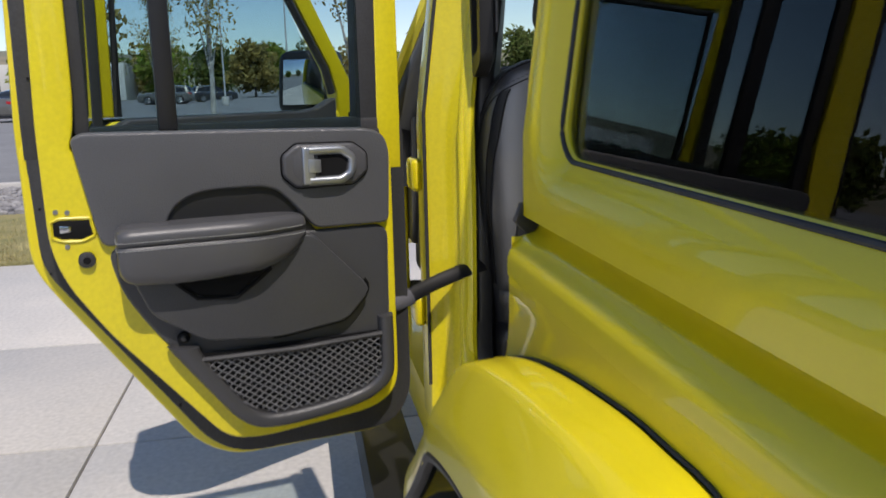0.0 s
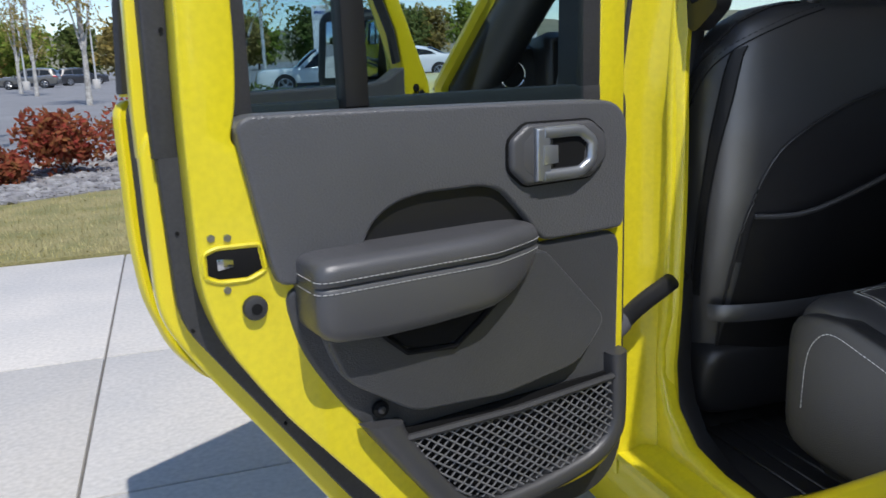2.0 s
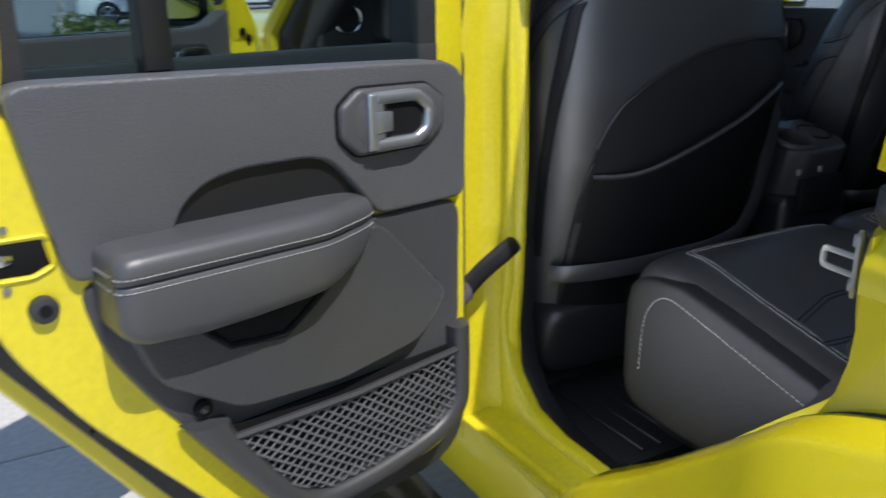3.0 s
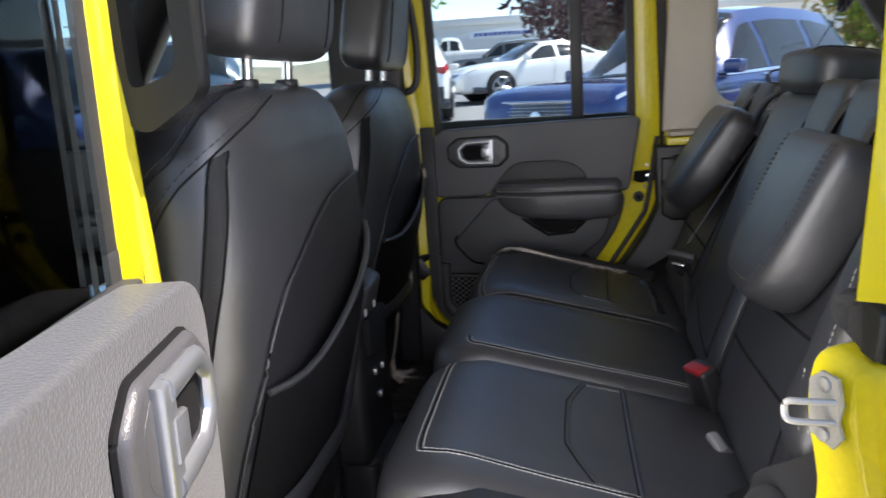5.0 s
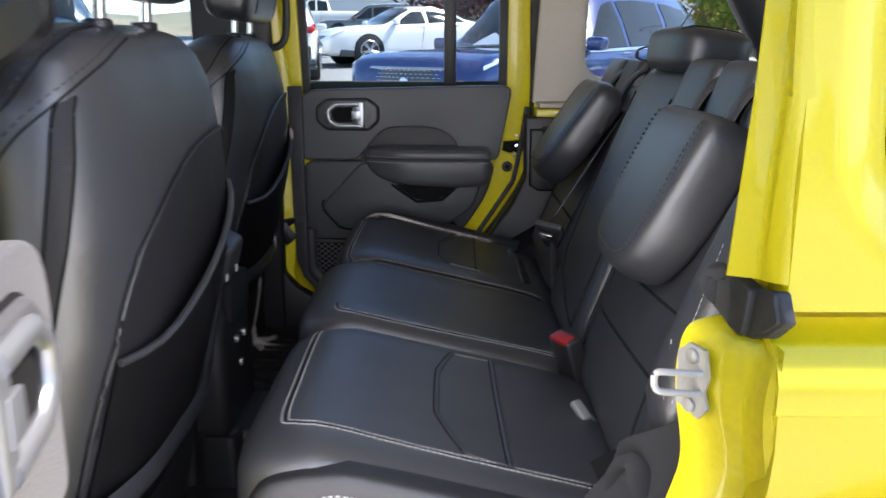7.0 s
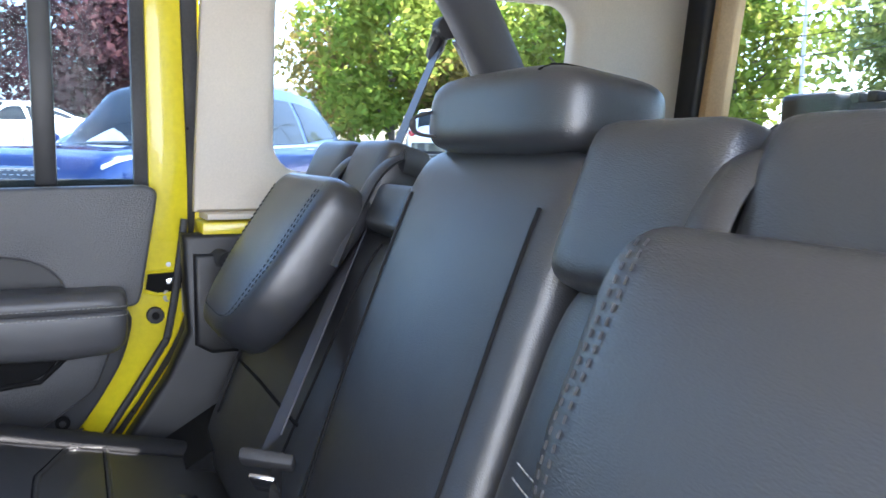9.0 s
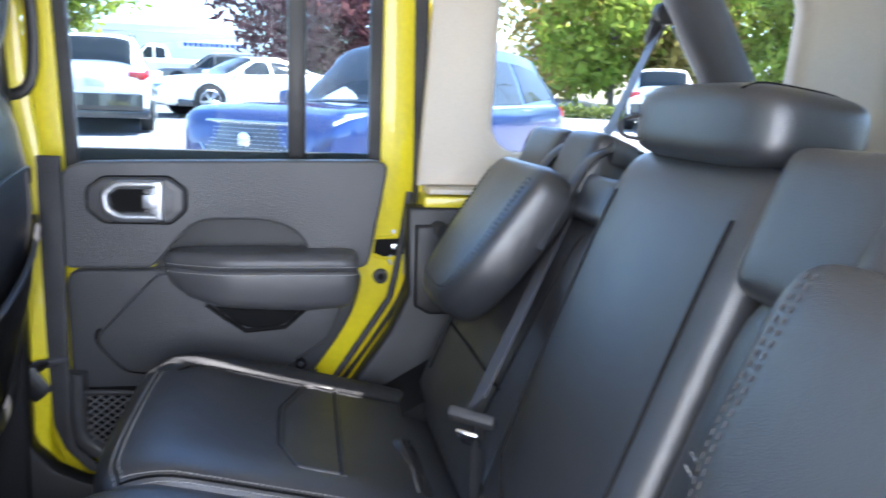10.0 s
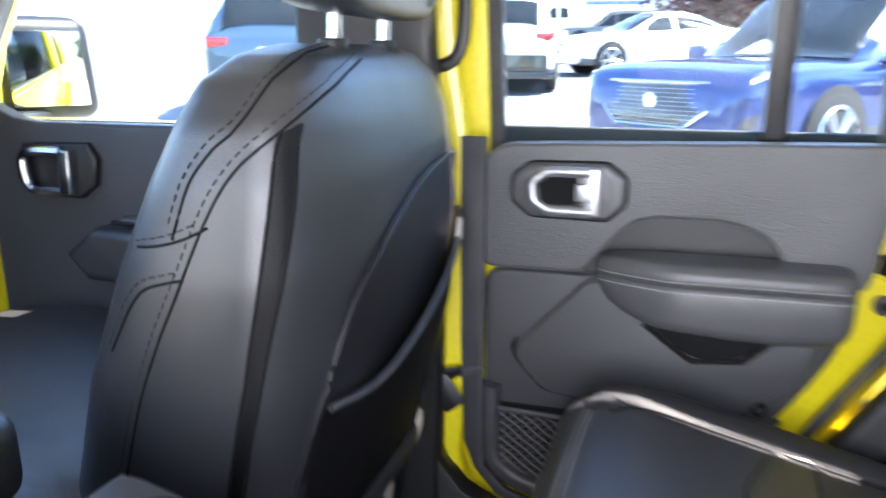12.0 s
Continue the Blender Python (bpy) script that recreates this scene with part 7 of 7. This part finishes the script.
    if suv:
        sides = [((0.30, 5.12), (-0.03, 5.12), (-0.01, 6.85), (0.07, 6.85)), ((-0.06, 5.12), (-0.42, 5.12), (-0.42, 6.85), (-0.04, 6.85)), ((-0.46, 5.15), (-0.80, 5.35), (-0.72, 6.75), (-0.46, 6.85))]
        panel("windscreen", ((0.42, 6.9), (0.42, 13.1), (0.07, 12.4), (0.07, 7.6)), CARGLASS, 0.014, nu=14, nv=12)
        panel("rear_window", ((-0.955, 6.9), (-0.955, 13.1), (-0.845, 12.4), (-0.845, 7.6)), CARGLASS, 0.014, nu=14, nv=12)
        lamps = ((-0.975, 3.5), (-0.88, 3.6), (-0.88, 4.9), (-0.96, 4.9))
    elif style == "sedan":
        sides = [((0.32, 5.12), (-0.05, 5.12), (-0.04, 6.85), (0.10, 6.85)), ((-0.08, 5.12), (-0.52, 5.3), (-0.36, 6.8), (-0.08, 6.85))]
        panel("windscreen", ((0.45, 6.9), (0.45, 13.1), (0.10, 12.4), (0.10, 7.6)), CARGLASS, 0.014, nu=14, nv=12)
        panel("rear_window", ((-0.72, 7.2), (-0.72, 12.8), (-0.36, 12.4), (-0.36, 7.6)), CARGLASS, 0.014, nu=14, nv=12)
        lamps = ((-0.975, 3.6), (-0.88, 3.8), (-0.88, 4.9), (-0.96, 4.9))
    else:
        sides = [((0.32, 5.12), (0.08, 5.12), (0.08, 6.85), (0.18, 6.85)), ((0.05, 5.12), (-0.13, 5.12), (-0.11, 6.85), (0.05, 6.85))]
        panel("windscreen", ((0.42, 6.9), (0.42, 13.1), (0.18, 12.4), (0.18, 7.6)), CARGLASS, 0.014, nu=14, nv=12)
        lamps = ((-0.985, 2.6), (-0.94, 2.6), (-0.94, 4.7), (-0.985, 4.7))
    part("lower_skirt", box((-h + 0.12, -W / 2 + 0.05, 0.19), (h - 0.30, W / 2 - 0.05, 0.36), 0.03), BLACKPAINT, root)
    for s in (-1, 1):
        for c in sides:
            panel("side_window", [(u, s * v) for u, v in c], CARGLASS)
        if suv:
            panel("window_trim", [(0.36, s * 4.93), (-0.82, s * 4.93), (-0.82, s * 5.09), (0.36, s * 5.09)], CHROME, 0.010, nu=16, nv=2)
        panel("sill_trim", [(0.50, s * 0.3), (-0.50, s * 0.3), (-0.50, s * 1.6), (0.50, s * 1.6)], BLACKPAINT if suv else paint, 0.008, nu=10, nv=3)
        panel("tail_lamp", [(u, s * v) for u, v in lamps], TAIL, 0.014, "red tail lamp")
        part("tail_lamp", box((-h + 0.005, s * W * 0.29, belt - 0.17), (-h + 0.13, s * W * 0.44, belt - 0.03), 0.02, 3), TAIL, root, "red tail lamp")
        panel("headlamp", [(0.955, s * 4.05), (0.83, s * 4.35), (0.83, s * 4.75), (0.95, s * 4.60)], HEAD, 0.010, "clear headlamp")
        for u in (0.04, -0.40):
            if style != "truck":
                panel("door_handle", [(u, s * 4.25), (u - 0.07, s * 4.25), (u - 0.07, s * 4.45), (u, s * 4.45)], CHROME if suv else paint, 0.022, nu=3, nv=2)
        panel("door_gap", [(0.012, s * 1.4), (0.006, s * 1.4), (-0.036, s * 5.0), (-0.030, s * 5.0)], BLACKPAINT, 0.002, nu=2, nv=12)
        part("mirror", moved(pad((0.14, 0.22, 0.14), 4, 6), pose(h * 0.30, s * (W / 2 + 0.05), float(np.interp(0.3, us, [q[1] for q in tab])) * H + 0.09)), paint, root)
        for a in (-wb, wb):
            part("wheel_arch", disc((a, s * (W / 2 - 0.112), r + 0.015), r + 0.05, 0.222, "y", 32, 0.004), TYRE, root)
            wh = part("wheel", disc((a, s * (W / 2 - 0.11), r), r, 0.24, "y", 32, 0.025), TYRE, root)
            part("hub", disc((a, s * (W / 2 + 0.005), r), r * 0.18, 0.02, "y", 14), ALLOY, wh)
            sp = bmesh.new()
            for i in range(10):
                t = i * math.tau / 10 + (0.16 if i % 2 else -0.16)
                add_tube(sp, [(a + math.cos(t) * r * 0.12, s * (W / 2 + 0.004), r + math.sin(t) * r * 0.12), (a + math.cos(t) * r * 0.68, s * (W / 2 + 0.004), r + math.sin(t) * r * 0.68)], r * 0.055, 5)
            add_tube(sp, [(a + math.cos(i * math.tau / 24) * r * 0.70, s * (W / 2 + 0.004), r + math.sin(i * math.tau / 24) * r * 0.70) for i in range(24)], r * 0.05, 5, True)
            part("rim", sp, ALLOY, wh)
        if rails:
            part("roof_rail", tube(smooth_line([skin(-0.72, s * 8.0), skin(-0.68, s * 8.0) + Vector((0, 0, 0.06)), skin(-0.3, s * 8.0) + Vector((0, 0, 0.06)), skin(-0.02, s * 8.0) + Vector((0, 0, 0.05)), skin(0.03, s * 8.0)], 4), 0.018, 6), BLACKPAINT, root)
    part("rear_bumper", prism([(-h - 0.035, 0.40), (-h - 0.03, 0.60), (-h + 0.10, 0.66), (-h + 0.25, 0.62), (-h + 0.25, 0.34), (-h + 0.02, 0.33)], -W / 2 + 0.14, W / 2 - 0.14, "y", 0.03, 3), BLACKPAINT if suv and paint is not BLUEPAINT else paint, root)
    part("number_plate", box((-h - 0.025, -0.16, belt - 0.30), (-h + 0.05, 0.16, belt - 0.15), 0.005), PLATE, root)
    gw = W * 0.30
    z1 = H * 0.475
    z0 = H * 0.27

    def face(y, z):
        return h + 0.045 - 0.06 * (abs(y) / gw) ** 2.2 - 0.055 * max(0.0, (z - H * 0.33) / (H * 0.12))
    shape = [(-gw * 0.86, z1), (gw * 0.86, z1), (gw * 1.18, z1 - 0.10), (gw * 0.62, z0), (-gw * 0.62, z0), (-gw * 1.18, z1 - 0.10)]
    b = bmesh.new()
    mid_ = b.verts.new((face(0, (z0 + z1) / 2), 0, (z0 + z1) / 2))
    dense = []
    for (ya, za), (yb, zb) in zip(shape, shape[1:] + shape[:1]):
        dense += [(ya + (yb - ya) * i / 5, za + (zb - za) * i / 5) for i in range(5)]
    rings = [[b.verts.new((face(y * k, (z0 + z1) / 2 + (z - (z0 + z1) / 2) * k), y * k, (z0 + z1) / 2 + (z - (z0 + z1) / 2) * k)) for y, z in dense] for k in (0.5, 1.0)]
    rings.append([b.verts.new((face(y, z) - 0.16, y, z)) for y, z in dense])
    for i in range(len(dense)):
        k = (i + 1) % len(dense)
        b.faces.new((mid_, rings[0][i], rings[0][k]))
        for r0, r1 in zip(rings, rings[1:]):
            b.faces.new((r0[i], r1[i], r1[k], r0[k]))
    part("grille", b, BLACKPAINT, root)
    if grille:
        part("grille_surround", tube([(face(y, z) + 0.004, y, z) for y, z in dense], 0.016, 6, True), CHROME, root)
        m_ = bmesh.new()
        for i in range(10):
            for j in range(-11, 12):
                z = z0 + 0.03 + (z1 - z0 - 0.05) * i / 9
                lim_ = gw * (0.62 + 0.52 * min(1, (z - z0) / (z1 - z0 - 0.10)))
                y = j * gw * 0.105 + (i % 2) * gw * 0.052
                if abs(y) < lim_ - 0.02:
                    x = face(y, z)
                    add_box(m_, (x - 0.004, y - 0.015, z - 0.003), (x + 0.006, y + 0.015, z + 0.003))
        part("grille_mesh", m_, STEEL, root, kind="stuff")
        part("badge", disc((h + 0.022, 0, (z0 + z1) / 2 + 0.02), 0.072, 0.02, "x", 24, 0.004), CHROME, root, "round chrome badge")
        for s in (-1, 1):
            panel("lower_intake", [(0.985, s * 1.6), (0.93, s * 1.5), (0.93, s * 2.6), (0.97, s * 2.5)], BLACKPAINT, 0.006)
        part("chin", tube(smooth_line([(h * 0.90, -W * 0.46, 0.36), (h * 0.965, -W * 0.40, 0.31), (h + 0.01, -W * 0.25, 0.29), (h + 0.03, 0, 0.285), (h + 0.01, W * 0.25, 0.29), (h * 0.965, W * 0.40, 0.31), (h * 0.90, W * 0.46, 0.36)], 4), 0.035, 8), STEEL, root)
    return root


blue = vehicle("blue sport utility car with a dark mesh grille, parked nose on", (8.45, -1.95), 139, 4.95, 1.98, 1.70, BLUEPAINT, "suv", grille=True)
part("windscreen_card", moved(prism([(-0.24, 0), (0.24, 0), (0.12, 0.10), (0.0, 0.16), (-0.12, 0.09)], -0.01, 0.01, "x"), pose(0.98, -0.15, 1.02, 0, -34, 0)), PAPER, blue)
vehicle("white sport utility car parked tail on", (16.6, 2.9), 8, 4.6, 1.83, 1.70, WHITEPAINT, "suv", rails=True)
vehicle("white sedan with dark glass parked across the lot", (20.5, 0.3), 118, 4.9, 1.86, 1.44, WHITEPAINT, "sedan")
vehicle("slate blue sport utility car with roof rails", (12.2, 5.9), 24, 4.95, 1.92, 1.80, SLATEPAINT, "suv", rails=True)
vehicle("white pickup truck by the building", (40.0, 5.4), 100, 5.6, 1.95, 1.85, WHITEPAINT, "truck", category="truck")
vehicle("small white hatchback parked tail on", (20.6, -10.6), -24, 4.2, 1.78, 1.56, WHITEPAINT, "suv")
vehicle("dark car parked by the trees", (34.0, 2.2), 80, 4.6, 1.84, 1.5, GREYPAINT, "suv")
vehicle("red car parked behind the yellow car", (9.5, -14.5), 60, 4.6, 1.84, 1.6, REDPAINT, "suv")
vehicle("white van parked across the lot", (-12.5, 79.0), 172, 5.0, 1.95, 1.75, GREYPAINT, "suv")
vehicle("white car parked across the lot", (-19.5, 66.0), 40, 4.6, 1.85, 1.6, WHITEPAINT, "suv")
vehicle("black car parked across the lot", (-9.0, 88.0), 20, 4.7, 1.85, 1.7, BLACKPAINT, "suv")
vehicle("white car parked across the lot", (-26.0, 68.0), 60, 4.7, 1.85, 1.6, SLATEPAINT, "suv")
vehicle("grey car at the edge of the lot", (-14.0, 42.0), 75, 4.7, 1.85, 1.55, GREYPAINT, "sedan")
vehicle("white sport utility car by the road", (4.2, 30.0), 175, 4.8, 1.9, 1.72, WHITEPAINT, "suv")
vehicle("white car across the road", (9.5, 36.0), 160, 4.7, 1.86, 1.5, WHITEPAINT, "sedan")

# trees, lamp posts, building, hills
tree("purple_tree", "purple-leaved plum tree beyond the parked cars", (27.0, -1.6), 7.5, 3.4, PURPLELEAF, 9000, 11, 0.16, 0.12, 0.17)
tree("street_tree", "fresh green tree beyond the parked cars", (37.0, 8.6), 8.0, 3.2, GREENLEAF, 5000, 12, 0.15, 0.25, 0.2)
for i, (x, y, h_, c_, lf) in enumerate([(29, -12.5, 8.5, 3.8, GREENLEAF), (33, -17.5, 9, 4.2, GREENLEAF), (27, -19, 8, 3.6, GREENLEAF), (38, -14, 7, 3.4, GOLDLEAF), (24, -25, 8.5, 4.0, GREENLEAF), (20, -31, 9, 4.2, DARKLEAF), (14, -34, 8.5, 4.2, GREENLEAF), (6, -36, 9, 4.2, DARKLEAF), (-3, -38, 9, 4.5, GREENLEAF), (29, -15.2, 4.5, 2.2, GOLDLEAF)]):
    tree("street_tree", "leafy green tree along the road" if lf is not GOLDLEAF else "yellow-green tree along the road", (x, y), h_, c_, lf, 6500, 20 + i, 0.15, 0.06, 0.19)
for i, (x, y, h_) in enumerate([(-5.2, 14.5, 9), (-4.3, 34, 12), (0.8, 24, 11), (4.5, 25, 10), (-8.5, 52, 11), (7, 40, 12), (-10.5, 60, 12)]):
    tree("bare_birch", "pale-barked tree just coming into leaf", (x, y), h_, 2.0 if h_ < 10 else 2.3, GOLDLEAF, 1500 if i else 3600, 40 + i, 0.13, 0.15, 0.09, WHITEBARK, 0.6)
for i in range(16):
    tree("far_tree", "distant leafy green tree beyond the lot", (-34 + i * 5.2 + (i % 3), 118 + (i * 7) % 17), 8 + (i * 5) % 5, 4.0, (GREENLEAF, DARKLEAF, GOLDLEAF)[i % 3], 2200, 60 + i, 0.18, 0.12, 0.42, group="far trees")
for i in range(12):
    tree("far_tree", "distant leafy green tree beyond the lot", (-58 - (i * 3) % 9, -60 + i * 15), 9 + (i * 5) % 5, 4.4, (GREENLEAF, DARKLEAF)[i % 2], 1600, 90 + i, 0.2, 0.12, 0.5, group="far trees")


def lamp_post(at, h):
    root = thing("lamp_post", "tall grey car park lamp post", "lamp post", "lamp posts", (at[0], at[1], land(*at) - 0.03))
    part("footing", disc((0, 0, 0.35), 0.28, 0.7, "z", 20, 0.02), CONCRETE, root)
    part("mast", tube([(0, 0, 0.6), (0, 0, h)], [0.075, 0.05], 10), POLE, root)
    part("arm", tube([(-0.9, 0, h - 0.05), (0.9, 0, h - 0.05)], 0.03, 8), POLE, root)
    for s in (-1, 1):
        part("lamp_head", box((s * 0.75, -0.16, h - 0.10), (s * 1.25, 0.16, h - 0.01), 0.02), POLE, root)


for q in [(-11.8, 72.0, 9.5), (-6.2, 66.0, 9.5), (-1.2, 60.0, 9.5), (2.6, 34.0, 9), (8.8, 52.0, 9.5), (44.0, 9.2, 9.0), (34.0, -5.0, 9.0), (20.0, -24.0, 9.0)]:
    lamp_post(q[:2], q[2])

shop = thing("dealership_building", "long pale dealership building with a curved glass front", "building", at=(70.0, 4.0, 1.84))
part("wall", box((0, -26, 0), (14, 12, 4.6), 0.05), WALLPAINT, shop)
part("parapet", box((-0.3, -26.4, 4.4), (14.2, 12.4, 5.0), 0.08), WALLPAINT, shop)
arc = [(-5.0 + 13.0 * math.cos(math.pi * i / 16 * 0.999) * 1.0, 2.6 + 1.5 * math.sin(math.pi * i / 16)) for i in range(17)]
part("arched_head", prism([(y, z) for y, z in arc] + [(-18.0, 2.3), (8.0, 2.3)], -1.6, -0.02, "x", 0.05), WALLPAINT, shop)
for i in range(14):
    y = -17.4 + i * 1.80
    for k in range(2):
        part("window_pane", box((-1.1, y + 0.06, 0.25 + k * 1.1), (-1.06, y + 1.74, 1.30 + k * 1.05)), CARGLASS, shop, smooth=False)
b = bmesh.new()
for i in range(15):
    y = -17.4 + i * 1.80
    add_box(b, (-1.2, y - 0.05, 0), (-1.02, y + 0.05, 2.35))
for z in (0.15, 1.27, 2.32):
    add_box(b, (-1.2, -17.4, z - 0.06), (-1.02, 7.8, z + 0.06))
part("mullions", b, POLE, shop)
part("sign_band", box((-1.72, -1.4, 3.15), (-1.62, 4.2, 3.75), 0.02), SIGNWHITE, shop)
b = bmesh.new()
for i in range(12):
    add_box(b, (-1.75, -1.0 + i * 0.40, 3.35), (-1.71, -0.72 + i * 0.40, 3.62))
part("sign_bars", b, SIGNBLUE, shop)
shop2 = thing("far_building", "low white commercial building far across the lot", "building", at=(-40, 122.0, 0))
part("wall", box((-18, 0, 0), (16, 10, 5.2), 0.05), WALLPAINT, shop2)
for i in range(9):
    part("window", box((-16 + i * 3.4, -0.04, 1.0), (-14 + i * 3.4, 0.02, 3.2)), CARGLASS, shop2, smooth=False)

for nm, at, col, w_, h_ in (("pylon_sign", (9.9, 60.0), SIGNWHITE, 1.3, 4.9), ("pylon_sign", (18.8, 46.0), SIGNBLUE, 3.2, 6.9)):
    root = thing(nm, "tall white dealership pylon sign" if col is SIGNWHITE else "tall blue dealership pylon sign", "sign", at=(at[0], at[1], land(*at) - 0.03))
    root.rotation_euler = (0, 0, radians(-12 if col is SIGNWHITE else -28))
    part("pylon", box((-w_ / 2, -0.2, 0), (w_ / 2, 0.2, h_), 0.03), SIGNWHITE, root)
    part("face", box((-w_ / 2 + 0.05, -0.23, h_ - w_ * 0.75), (w_ / 2 - 0.05, -0.19, h_ - 0.1), 0.01), col, root)
    b = bmesh.new()
    for i in range(5):
        add_box(b, (-w_ * 0.36 + i * w_ * 0.15, -0.26, h_ - w_ * 0.48), (-w_ * 0.36 + i * w_ * 0.15 + w_ * 0.11, -0.225, h_ - w_ * 0.30))
    part("sign_bars", b, SIGNBLUE if col is SIGNWHITE else SIGNWHITE, root)

b = bmesh.new()
ring = []
for i in range(181):
    a = i * math.tau / 180
    hh = 16 + 26 * (0.5 + 0.5 * noise.noise(Vector((math.cos(a) * 2.2, math.sin(a) * 2.2, 0)))) + 8 * noise.noise(Vector((math.cos(a) * 9, math.sin(a) * 9, 3)))
    ring.append((b.verts.new((math.cos(a) * 760, math.sin(a) * 760, -1)), b.verts.new((math.cos(a) * 900, math.sin(a) * 900, hh)), b.verts.new((math.cos(a) * 1100, math.sin(a) * 1100, hh * 1.5))))
for p0, p1 in zip(ring, ring[1:]):
    for j in range(2):
        b.faces.new((p0[j], p1[j], p1[j + 1], p0[j + 1]))
tagged(part("backdrop_hills", b, HILL, None), "low dry hills on the horizon", "hills", kind="structure")
